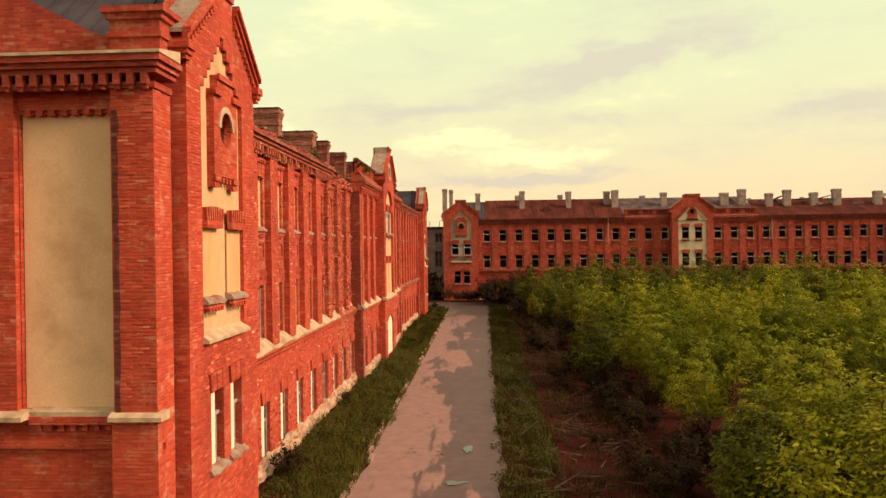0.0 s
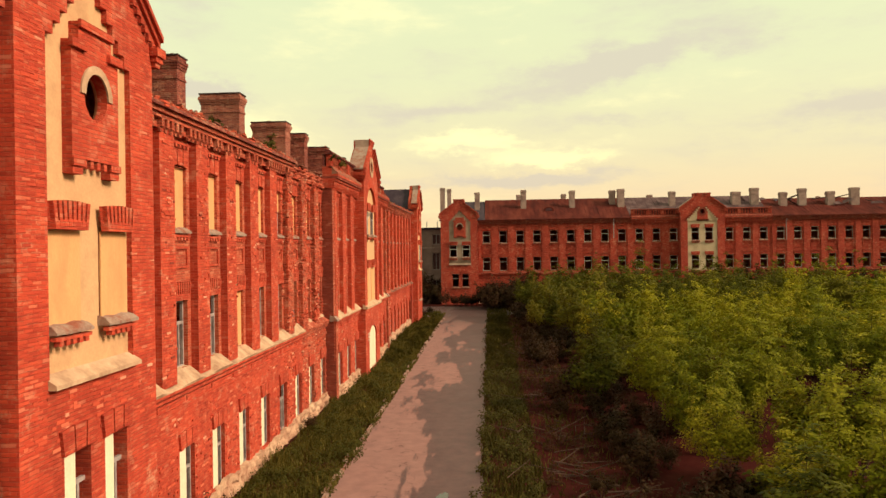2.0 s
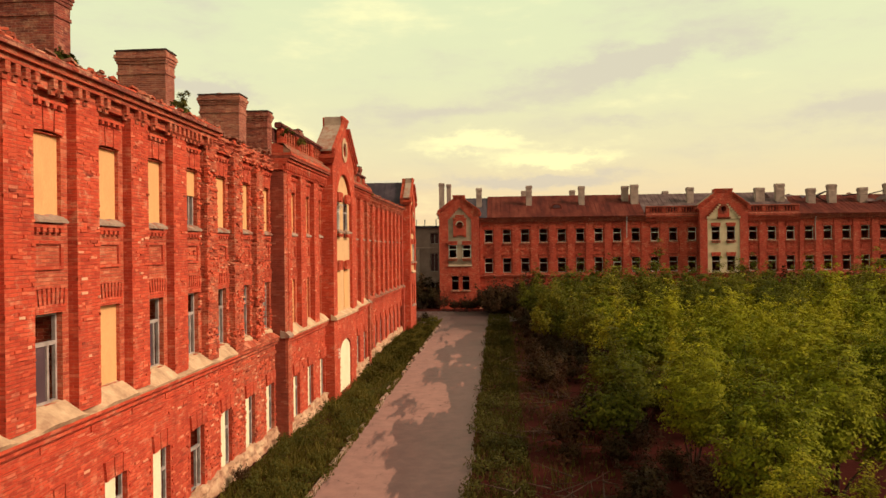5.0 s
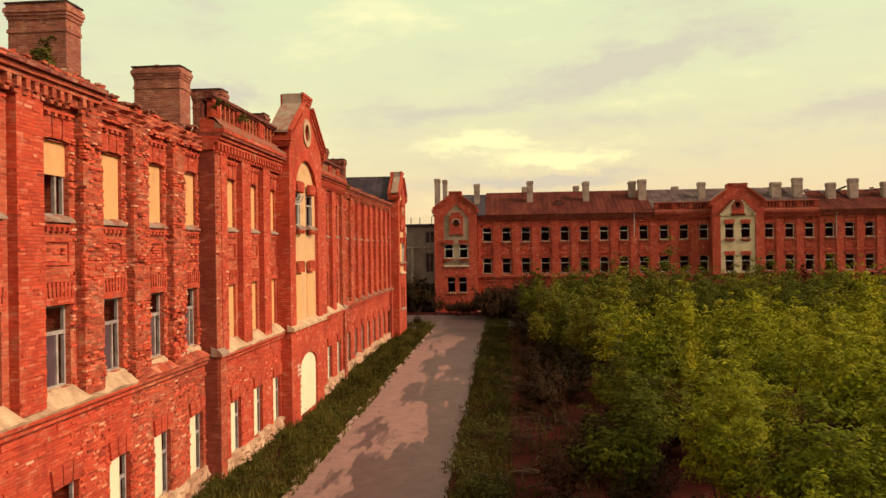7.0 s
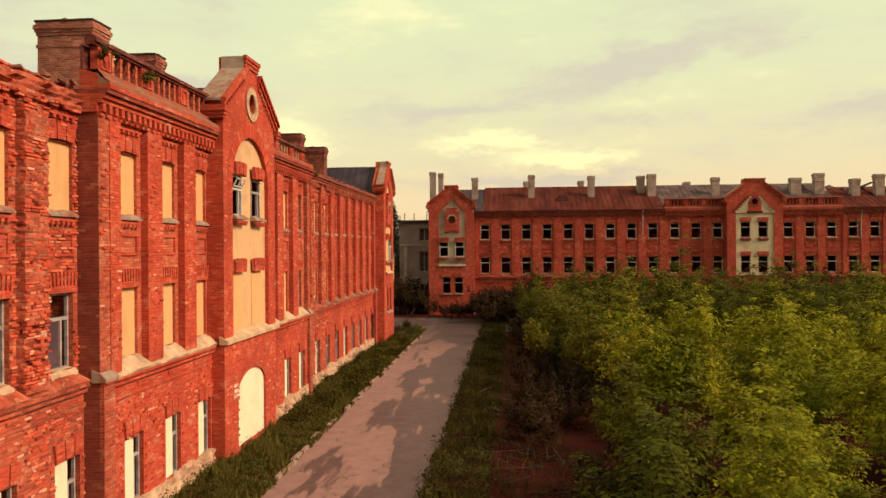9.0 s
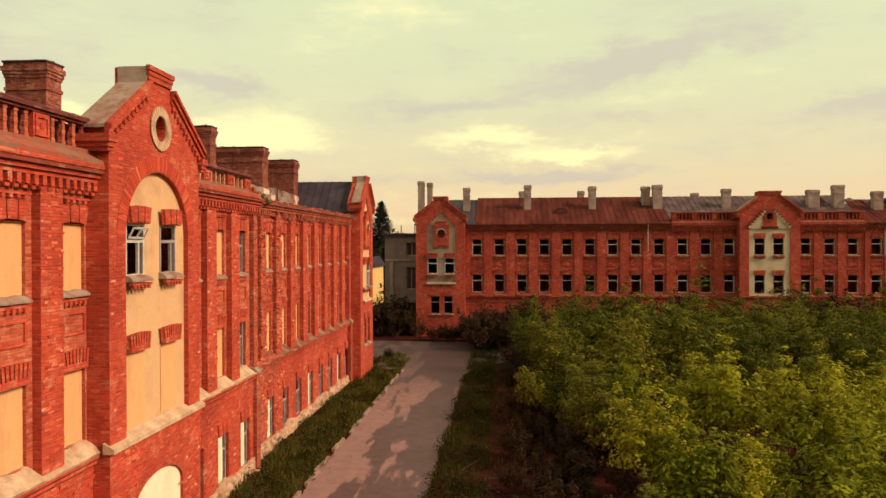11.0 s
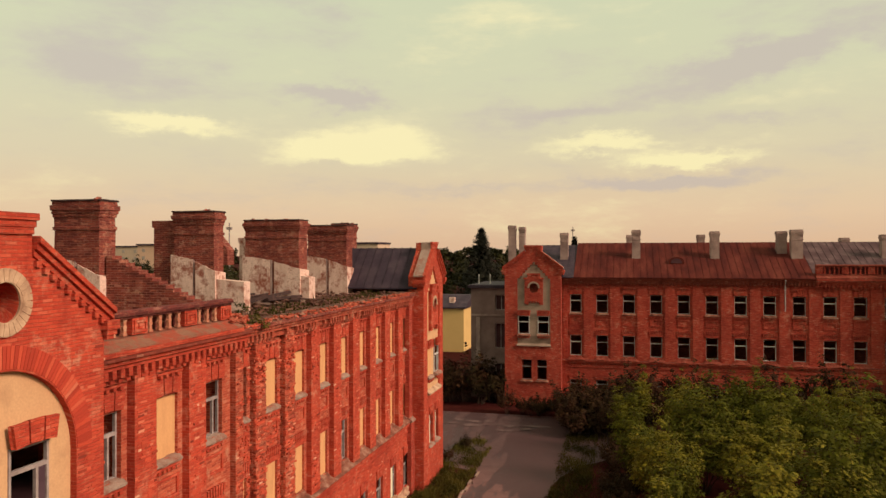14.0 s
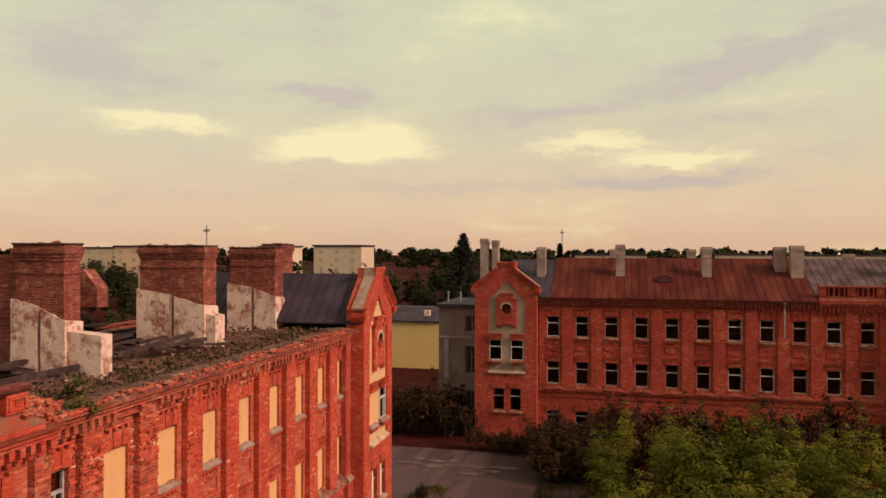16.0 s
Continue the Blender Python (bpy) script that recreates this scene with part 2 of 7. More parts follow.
def mottled(name, c1, c2, c3, scale=1.2, rough=0.85, metal=0.0, bumps=0.3, fine=18.0, stretch=None):
    m, n, l, b = material(name, rough, metal)
    pos = position(n)
    if stretch:
        k = n.new("ShaderNodeMapping"); k.inputs["Scale"].default_value = stretch; l.new(pos, k.inputs[0]); pos = k.outputs[0]
    big, small = noise_node(n, l, pos, scale, 6, 0.6), noise_node(n, l, pos, fine, 4, 0.6)
    col = ramp(n, l, big, [(0.3, c1), (0.5, c2), (0.72, c3)])
    col = mixc(n, l, step(n, l, small, 0.3, 0.8), mixc(n, l, 0.3, col, (c1[0] * 0.6, c1[1] * 0.6, c1[2] * 0.6)), col)
    l.new(col, b.inputs["Base Color"])
    bump(n, l, b, small, bumps, 0.02)
    return m


BRICK = brick_material("red_brick", (0.60, 0.074, 0.032), (0.44, 0.048, 0.023), (0.50, 0.15, 0.09), 0.70, 0.45, 0.9)
BRICK_BAY = brick_material("lime_smeared_brick", (0.58, 0.115, 0.055), (0.38, 0.054, 0.028), (0.60, 0.29, 0.175), 0.6, 0.85, 1.0)
BRICK_WORN = brick_material("worn_brick", (0.53, 0.090, 0.042), (0.28, 0.045, 0.025), (0.58, 0.30, 0.19), 0.7, 0.75, 1.0)
BRICK_SOOT = brick_material("sooty_brick", (0.31, 0.064, 0.042), (0.15, 0.034, 0.027), (0.46, 0.27, 0.20), 0.85, 0.75, 1.0)
BRICK_LIMED = brick_material("lime_bleached_brick", (0.42, 0.13, 0.085), (0.24, 0.065, 0.045), (0.60, 0.40, 0.31), 0.7, 1.0, 1.0)
BALUSTER = brick_material("whitened_brick", (0.60, 0.27, 0.16), (0.50, 0.15, 0.085), (0.62, 0.36, 0.24), 0.5, 0.9, 0.8)
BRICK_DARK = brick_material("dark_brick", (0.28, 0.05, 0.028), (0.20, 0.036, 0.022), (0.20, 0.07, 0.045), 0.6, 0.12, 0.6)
# damp and sooty courses; also the shade colour behind the balusters
BRICK_DAMP_SHADE = brick_material("damp_and_shade_dark_brick", (0.17, 0.032, 0.026), (0.09, 0.020, 0.018), (0.20, 0.07, 0.05), 0.6, 0.15, 0.8)
BRICK_FAR = brick_material("weathered_dark_red_brick", (0.46, 0.060, 0.032), (0.33, 0.040, 0.023), (0.36, 0.10, 0.065), 0.75, 0.30, 0.6)
PLASTER = mottled("ochre_plaster", (0.44, 0.245, 0.130), (0.64, 0.385, 0.205), (0.57, 0.325, 0.170), 0.7, 0.9, 0, 0.15)
PLASTER_PALE = mottled("pale_ochre_plaster", (0.42, 0.30, 0.20), (0.54, 0.41, 0.28), (0.60, 0.46, 0.33), 0.8, 0.9, 0, 0.15)
CAP_GREY = mottled("grey_cement_cap", (0.26, 0.16, 0.13), (0.38, 0.26, 0.21), (0.47, 0.34, 0.28), 1.3, 0.95, 0, 0.4, 9.0)
PLASTER_WHITE = peeling("limewash_plaster", (0.74, 0.53, 0.45), (0.46, 0.27, 0.21), (0.29, 0.095, 0.062), 1.9, 0.57)
WEATHERED = peeling("stained_weathering", (0.27, 0.13, 0.085), (0.17, 0.070, 0.045), (0.33, 0.062, 0.034), 1.6, 0.54)
HOUSE_GREY = mottled("dingy_grey_render", (0.15, 0.088, 0.082), (0.23, 0.145, 0.132), (0.31, 0.205, 0.185), 0.5, 0.9)
PLASTER_GRIME = mottled("grimy_plaster", (0.22, 0.14, 0.105), (0.34, 0.23, 0.175), (0.43, 0.31, 0.24), 0.9, 0.9, 0, 0.2)
STAINED = peeling("stained_cement", (0.33, 0.23, 0.185), (0.20, 0.11, 0.085), (0.24, 0.080, 0.052), 1.7, 0.57)
PLASTER_END = mottled("stained_ochre_plaster", (0.62, 0.335, 0.19), (0.82, 0.49, 0.30), (0.74, 0.43, 0.26), 0.6, 0.9, 0, 0.15)
PATCH = mottled("pale_yard_patch", (0.10, 0.058, 0.056), (0.145, 0.088, 0.084), (0.22, 0.14, 0.13), 1.2, 0.9, 0, 0.4)
PLASTER_GREY = mottled("grey_render", (0.30, 0.25, 0.21), (0.42, 0.36, 0.31), (0.50, 0.43, 0.38), 0.5, 0.9)
BOARD = mottled("fibreboard", (0.56, 0.285, 0.130), (0.69, 0.37, 0.165), (0.64, 0.335, 0.15), 1.4, 0.85, 0, 0.15, 30.0, (1, 1, 0.4))
BOARD_PALE = mottled("pale_board", (0.66, 0.58, 0.40), (0.76, 0.70, 0.52), (0.72, 0.62, 0.44), 0.8, 0.7, 0, 0.1)
MORTAR = mottled("lime_mortar_sill", (0.30, 0.17, 0.11), (0.52, 0.34, 0.22), (0.66, 0.47, 0.32), 1.9, 0.95, 0, 0.7, 12.0)
STONE = mottled("field_stone", (0.26, 0.11, 0.07), (0.48, 0.29, 0.19), (0.62, 0.44, 0.30), 1.6, 0.95, 0, 0.8, 10.0)
FRAME_WOOD = mottled("weathered_frame", (0.20, 0.15, 0.145), (0.33, 0.27, 0.26), (0.46, 0.40, 0.39), 3.0, 0.8, 0, 0.3)
FRAME_WHITE = mottled("white_frame", (0.36, 0.32, 0.30), (0.54, 0.50, 0.47), (0.66, 0.61, 0.57), 3.0, 0.6, 0, 0.2)
# interior tone: the shade of unlit rooms put into a near-black colour
DARK_ROOM = mottled("room_shade_tone", (0.060, 0.024, 0.030), (0.085, 0.036, 0.042), (0.11, 0.05, 0.052), 0.8, 0.95)
RUST_ROOF = mottled("rusted_sheet_roof", (0.048, 0.010, 0.009), (0.098, 0.019, 0.014), (0.165, 0.040, 0.027), 0.8, 0.9, 0.0, 0.2, 9.0, (1, 0.35, 0.35))
GREY_ROOF = mottled("weathered_tar_roof", (0.060, 0.034, 0.038), (0.105, 0.062, 0.066), (0.19, 0.125, 0.125), 0.8, 0.8, 0.0, 0.3, 9.0)
for roof_mat in (RUST_ROOF, GREY_ROOF):
    roof_mat.node_tree.nodes["Principled BSDF"].inputs["Specular IOR Level"].default_value = 0.08
DARK_ROOF = mottled("dark_seamed_roof", (0.024, 0.014, 0.024), (0.042, 0.026, 0.040), (0.075, 0.050, 0.062), 0.9, 0.75, 0.0, 0.2)
CHIMNEY_GREY = mottled("rendered_chimney", (0.21, 0.13, 0.12), (0.33, 0.225, 0.20), (0.44, 0.32, 0.28), 0.9, 0.9)
RUBBLE = mottled("attic_rubble", (0.055, 0.022, 0.018), (0.12, 0.052, 0.036), (0.24, 0.12, 0.08), 1.4, 0.95, 0, 1.0, 6.0)
CHAR = mottled("charred_wood", (0.022, 0.012, 0.012), (0.05, 0.026, 0.024), (0.10, 0.055, 0.048), 3.0, 0.9, 0, 0.6)
RUBBLE_BITS = mottled("rubble_bits", (0.10, 0.035, 0.026), (0.24, 0.085, 0.055), (0.42, 0.26, 0.19), 2.2, 0.95, 0, 0.5)
# reddish leaf litter, darkened further so the colour holds the trees' shade
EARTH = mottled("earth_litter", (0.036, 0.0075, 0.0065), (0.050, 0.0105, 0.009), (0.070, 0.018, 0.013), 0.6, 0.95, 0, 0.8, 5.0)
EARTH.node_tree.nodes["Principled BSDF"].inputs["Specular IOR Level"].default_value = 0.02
BARK = mottled("bark", (0.04, 0.020, 0.015), (0.065, 0.036, 0.026), (0.10, 0.058, 0.040), 4.0, 0.9, 0, 0.6)


def asphalt_material():
    m, n, l, b = material("cracked_asphalt", 0.8)
    pos = position(n)
    k = n.new("ShaderNodeMapping"); k.inputs["Scale"].default_value = (0.8, 0.16, 1); l.new(pos, k.inputs[0])
    patch0 = noise_node(n, l, k.outputs[0], 0.62, 6, 0.6)
    px = n.new("ShaderNodeSeparateXYZ"); l.new(pos, px.inputs[0])
    camber = n.new("ShaderNodeMapRange"); camber.inputs["From Min"].default_value, camber.inputs["From Max"].default_value = 3.5, 8.5
    camber.inputs["To Min"].default_value, camber.inputs["To Max"].default_value = -0.10, 0.16
    l.new(px.outputs["X"], camber.inputs["Value"])
    pa = n.new("ShaderNodeMath"); pa.operation = "ADD"; l.new(patch0, pa.inputs[0]); l.new(camber.outputs[0], pa.inputs[1])
    # the yard is pushed to the damp tone, darkening it in place of shade
    yard = n.new("ShaderNodeMapRange"); yard.inputs["From Min"].default_value, yard.inputs["From Max"].default_value, yard.inputs["To Max"].default_value = 86.0, 98.0, 0.13
    l.new(px.outputs["Y"], yard.inputs["Value"])
    pb = n.new("ShaderNodeMath"); pb.operation = "ADD"; l.new(pa.outputs[0], pb.inputs[0]); l.new(yard.outputs[0], pb.inputs[1])
    patch = pb.outputs[0]
    fine = noise_node(n, l, pos, 30, 4, 0.6)
    mid = noise_node(n, l, pos, 1.7, 6, 0.6)
    dry = mixc(n, l, step(n, l, mid, 0.35, 0.7), (0.285, 0.152, 0.138), (0.215, 0.116, 0.108))
    damp = mixc(n, l, step(n, l, mid, 0.35, 0.7), (0.082, 0.043, 0.046), (0.122, 0.066, 0.066))
    wet = step(n, l, patch, 0.50, 0.53)
    col = mixc(n, l, wet, dry, damp)
    # shade over the yard, mixed into the asphalt colour
    yard_shade = n.new("ShaderNodeMapRange"); yard_shade.inputs["From Min"].default_value, yard_shade.inputs["From Max"].default_value, yard_shade.inputs["To Max"].default_value = 80.0, 98.0, 0.85
    l.new(px.outputs["Y"], yard_shade.inputs["Value"])
    col = mixc(n, l, yard_shade.outputs[0], col, mixc(n, l, step(n, l, mid, 0.35, 0.7), (0.070, 0.036, 0.038), (0.052, 0.026, 0.028)))
    vor = n.new("ShaderNodeTexVoronoi"); vor.feature = "DISTANCE_TO_EDGE"; vor.inputs["Scale"].default_value = 0.33
    wob = n.new("ShaderNodeVectorMath"); wob.operation = "ADD"
    off = n.new("ShaderNodeTexNoise"); off.inputs["Scale"].default_value = 1.3; l.new(pos, off.inputs["Vector"])
    l.new(pos, wob.inputs[0]); l.new(off.outputs["Color"], wob.inputs[1]); l.new(wob.outputs[0], vor.inputs["Vector"])
    crack = step(n, l, vor.outputs["Distance"], 0.008, 0.002)
    broken = n.new("ShaderNodeMath"); broken.operation = "MULTIPLY"; l.new(crack, broken.inputs[0]); l.new(step(n, l, mid, 0.42, 0.66), broken.inputs[1])
    col = mixc(n, l, broken.outputs[0], col, (0.07, 0.038, 0.036))
    l.new(col, b.inputs["Base Color"])
    rr = n.new("ShaderNodeMapRange"); rr.inputs["To Min"].default_value, rr.inputs["To Max"].default_value = 0.85, 0.55
    l.new(wet, rr.inputs["Value"]); l.new(rr.outputs[0], b.inputs["Roughness"])
    bump(n, l, b, fine, 0.3, 0.01)
    return m


def leaf_material(name, c1, c2, c3, thin=0.22):
    m, n, l, b = material(name, 0.7)
    b.inputs["Specular IOR Level"].default_value = 0.08
    g, o = n.new("ShaderNodeNewGeometry"), n.new("ShaderNodeObjectInfo")
    col = ramp(n, l, g.outputs["Random Per Island"], [(0.0, c1), (0.5, c2), (1.0, c3)])
    hsv = n.new("ShaderNodeHueSaturation")
    r1 = n.new("ShaderNodeMapRange"); r1.inputs["To Min"].default_value, r1.inputs["To Max"].default_value = 0.55, 1.35
    r2 = n.new("ShaderNodeMapRange"); r2.inputs["To Min"].default_value, r2.inputs["To Max"].default_value = 0.522, 0.482
    l.new(o.outputs["Random"], r1.inputs["Value"]); l.new(r1.outputs[0], hsv.inputs["Value"]); l.new(col, hsv.inputs["Color"])
    l.new(o.outputs["Random"], r2.inputs["Value"]); l.new(r2.outputs[0], hsv.inputs["Hue"])
    l.new(hsv.outputs[0], b.inputs["Base Color"])
    tr = n.new("ShaderNodeBsdfTranslucent"); l.new(hsv.outputs[0], tr.inputs["Color"])
    mx = n.new("ShaderNodeMixShader"); mx.inputs[0].default_value = thin
    l.new(b.outputs[0], mx.inputs[1]); l.new(tr.outputs[0], mx.inputs[2]); l.new(mx.outputs[0], n["Material Output"].inputs[0])
    return m


ASPHALT = asphalt_material()
# opaque pane; the purplish reflection of the sky is in its base colour
SKY_TONED_GLASS = mottled("sky_toned_glass", (0.060, 0.034, 0.046), (0.085, 0.050, 0.064), (0.12, 0.075, 0.09), 1.5, 0.35, 0, 0.05)
SKY_TONED_GLASS.node_tree.nodes["Principled BSDF"].inputs["Specular IOR Level"].default_value = 0.35
LEAF = leaf_material("tree_leaves", (0.157, 0.148, 0.006), (0.224, 0.213, 0.008), (0.302, 0.280, 0.011), 0.25)
LEAF_NEAR = leaf_material("near_leaves", (0.134, 0.133, 0.007), (0.195, 0.190, 0.008), (0.269, 0.253, 0.011), 0.25)
# undergrowth leaves: deep reddish shade is part of this colour
LEAF_DARK = leaf_material("shade_toned_shrub_leaves", (0.028, 0.012, 0.006), (0.034, 0.016, 0.006), (0.044, 0.025, 0.008), 0.1)
LEAF_FAR = leaf_material("garden_leaves", (0.022, 0.020, 0.008), (0.032, 0.030, 0.010), (0.048, 0.044, 0.013), 0.1)
# darker copy of the tree leaves, with the shaded side in its colour
LEAF_SHADED = leaf_material("shaded_tree_leaves", (0.069, 0.065, 0.005), (0.102, 0.097, 0.007), (0.143, 0.132, 0.009), 0.2)
NEEDLE = leaf_material("spruce_needles", (0.014, 0.014, 0.011), (0.020, 0.020, 0.014), (0.028, 0.027, 0.017), 0.05)
GRASS = leaf_material("long_grass", (0.058, 0.048, 0.010), (0.086, 0.074, 0.013), (0.13, 0.105, 0.022))
# darker copy of the grass, shade of the verge put into the colour
GRASS_DARK = leaf_material("shade_toned_weeds", (0.040, 0.033, 0.009), (0.057, 0.048, 0.010), (0.088, 0.073, 0.014))


def scatter_material():
    m, n, l, b = material("odd_bricks", 0.9)
    g = n.new("ShaderNodeNewGeometry")
    c = ramp(n, l, g.outputs["Random Per Island"], [(0.0, (0.20, 0.034, 0.020)), (0.25, (0.42, 0.060, 0.028)), (0.75, (0.56, 0.088, 0.042)), (0.92, (0.58, 0.16, 0.088)), (1.0, (0.62, 0.33, 0.22))])
    l.new(c, b.inputs["Base Color"])
    bump(n, l, b, noise_node(n, l, position(n), 26, 4, 0.65), 0.5, 0.01)
    return m


SCATTER = scatter_material()


# ---- mesh tools ----
def box(bm, a0, a1, b0, b1, c0, c1):
    v = [bm.verts.new((x, y, z)) for z in (c0, c1) for y in (b0, b1) for x in (a0, a1)]
    for f in ((0, 2, 3, 1), (4, 5, 7, 6), (0, 1, 5, 4), (2, 6, 7, 3), (0, 4, 6, 2), (1, 3, 7, 5)):
        bm.faces.new([v[i] for i in f])


def prism(bm, loop, v0, v1):
    """A polygon of (u, z), pulled out from v0 to v1."""
    a = [bm.verts.new((u, v0, z)) for u, z in loop]
    b = [bm.verts.new((u, v1, z)) for u, z in loop]
    bm.faces.new(a); bm.faces.new(b[::-1])
    for i in range(len(loop)):
        j = (i + 1) % len(loop)
        bm.faces.new((a[i], a[j], b[j], b[i]))


def profile(bm, loop, u0, u1):
    """A polygon of (v, z), drawn along from u0 to u1."""
    a = [bm.verts.new((u0, v, z)) for v, z in loop]
    b = [bm.verts.new((u1, v, z)) for v, z in loop]
    bm.faces.new(a); bm.faces.new(b[::-1])
    for i in range(len(loop)):
        j = (i + 1) % len(loop)
        bm.faces.new((a[i], a[j], b[j], b[i]))


def pierced(bm, outline, holes, v0, v1):
    """A wall of (u, z) outline with holes, from v0 to v1."""
    edges = []
    for loop in (outline, *holes):
        vs = [bm.verts.new((u, v1, z)) for u, z in loop]
        edges += [bm.edges.new((vs[i], vs[(i + 1) % len(vs)])) for i in range(len(vs))]
    made = bmesh.ops.triangle_fill(bm, use_beauty=True, use_dissolve=False, edges=edges)
    faces = [g for g in made["geom"] if isinstance(g, bmesh.types.BMFace)]
    ext = bmesh.ops.extrude_face_region(bm, geom=faces)
    for g in ext["geom"]:
        if isinstance(g, bmesh.types.BMVert):
            g.co.y = v0


def pierced_grid(bm, u0, u1, z0, z1, holes, v0, v1):
    """The same for a straight wall with upright openings (u0, u1, z0, z1)."""
    us = sorted({u0, u1, *(h[0] for h in holes), *(h[1] for h in holes)})
    zs = sorted({z0, z1, *(h[2] for h in holes), *(h[3] for h in holes)})
    front, back = {}, {}
    for i, u in enumerate(us):
        for j, z in enumerate(zs):
            front[i, j], back[i, j] = bm.verts.new((u, v1, z)), bm.verts.new((u, v0, z))

    def solid(i, j):
        if not (0 <= i < len(us) - 1 and 0 <= j < len(zs) - 1):
            return False
        cu, cz = (us[i] + us[i + 1]) / 2, (zs[j] + zs[j + 1]) / 2
        return not any(a < cu < b and c < cz < d for a, b, c, d in holes)
    for i in range(len(us) - 1):
        for j in range(len(zs) - 1):
            if not solid(i, j):
                continue
            bm.faces.new((front[i, j], front[i + 1, j], front[i + 1, j + 1], front[i, j + 1]))
            bm.faces.new((back[i, j], back[i, j + 1], back[i + 1, j + 1], back[i + 1, j]))
            for di, dj, p, q in ((-1, 0, (i, j), (i, j + 1)), (1, 0, (i + 1, j + 1), (i + 1, j)), (0, -1, (i + 1, j), (i, j)), (0, 1, (i, j + 1), (i + 1, j + 1))):
                if not solid(i + di, j + dj):
                    bm.faces.new((front[p], front[q], back[q], back[p]))
    bmesh.ops.delete(bm, geom=[v for v in bm.verts if not v.link_faces], context="VERTS")


def loft(bm, loops):
    """Closed skin through loops of equal count."""
    vs = [[bm.verts.new(p) for p in lp] for lp in loops]
    for a, b in zip(vs, vs[1:]):
        for i in range(len(a)):
            j = (i + 1) % len(a)
            bm.faces.new((a[i], a[j], b[j], b[i]))
    bm.faces.new(vs[0][::-1]); bm.faces.new(vs[-1])


def tube(bm, a, b, r0, r1, sides=6):
    a, b = Vector(a), Vector(b)
    d = (b - a).normalized()
    s = d.orthogonal().normalized()
    t = d.cross(s)
    p = [bm.verts.new(a + (s * math.cos(2 * math.pi * i / sides) + t * math.sin(2 * math.pi * i / sides)) * r0) for i in range(sides)]
    q = [bm.verts.new(b + (s * math.cos(2 * math.pi * i / sides) + t * math.sin(2 * math.pi * i / sides)) * r1) for i in range(sides)]
    for i in range(sides):
        bm.faces.new((p[i], p[(i + 1) % sides], q[(i + 1) % sides], q[i]))
    bm.faces.new(q); bm.faces.new(p[::-1])


def rect(u0, u1, z0, z1):
    return [(u0, z0), (u1, z0), (u1, z1), (u0, z1)]


def arch(u0, u1, z0, top, rise, steps=14):
    c, half = (u0 + u1) / 2, (u1 - u0) / 2
    pts = [(u0, z0), (u1, z0)]
    for i in range(steps + 1):
        a = math.pi * i / steps
        pts.append((c + half * math.cos(a), top - rise + rise * math.sin(a)))
    return pts


def ring(c, z, ru, rz, steps=24):
    return [(c + ru * math.cos(2 * math.pi * i / steps), z + rz * math.sin(2 * math.pi * i / steps)) for i in range(steps)]


NEAR = Matrix(((0, 1, 0, 0), (1, 0, 0, 0), (0, 0, 1, 0), (0, 0, 0, 1)))            # u = y, v = x
RISALIT = 0.40      # the middle block stands this far in front of the wings
NEAR_MID = NEAR @ Matrix.Translation((0, RISALIT, 0))
FAR_Y = 115.9
FAR = Matrix(((1, 0, 0, 0), (0, -1, 0, FAR_Y), (0, 0, 1, 0), (0, 0, 0, 1)))        # u = x, v = towards -y
WORLD = Matrix.Identity(4)
END_Y = 19.3
END = Matrix(((1, 0, 0, 0), (0, -1, 0, END_Y), (0, 0, 1, 0), (0, 0, 0, 1)))


def mesh_of(name, bm, mat, m=WORLD, bevel=0.0):
    bm.transform(m)
    bmesh.ops.recalc_face_normals(bm, faces=bm.faces)
    if bevel:
        bmesh.ops.bevel(bm, geom=list(bm.edges), offset=bevel, segments=1, affect="EDGES")
    me = bpy.data.meshes.new(name)
    bm.to_mesh(me)
    bm.free()
    me.materials.append(mat)
    return me


def part(name, bm, mat, parent, label="", m=WORLD, bevel=0.0):
    ob = new(name, mesh_of(name, bm, mat, m, bevel))
    ob.parent = parent
    if label:
        tagged(ob, label)
    return ob


def piece(name, me, parent, loc=(0, 0, 0), label=""):
    """An object on a shared mesh."""
    ob = new(name, me)
    ob.parent = parent
    ob.location = loc
    if label:
        tagged(ob, label)
    return ob


def thing(name, label, category, group="", kind="", loc=(0, 0, 0)):
    ob = new(name)
    ob.location = loc
    return tagged(ob, label, category, group, kind)


def turned(m):
    return m.to_3x3().to_4x4()


# ---- building parts ----
WIN = 1.06


def fan_mesh(m, mat, w=WIN, h=0.5, ribs=3, gap=0.05, splay=0.16, deep=0.07, foot=0.0):
    """Flat arch of upright bricks over a window, wider at its top, with open joints."""
    bm = bmesh.new()
    loops = []
    for z, cut in ((0.0, foot <= 0), (foot, foot <= 0), (foot + 0.01, True), (h, True)):
        wide = w + 0.06 + splay * z / h
        sag = 0.05 if z < h * 0.5 else 0.04
        pts = [(w / 2 - wide / 2, -0.05)]
        for i in range(ribs):
            a, b = w / 2 + wide * (i / ribs - 0.5), w / 2 + wide * ((i + 1) / ribs - 0.5)
            g = gap / 2
            low = 0.0 if cut else deep - 0.004
            pts += [(a + g, low), (a + g, deep), (b - g, deep), (b - g, low)]
        pts.append((w / 2 + wide / 2, -0.05))
        loops.append([(u, v, z + sag * (1 - (2 * (u - w / 2) / wide) ** 2)) for u, v in pts])
    loft(bm, loops)
    return mesh_of("lintel", bm, mat, turned(m))


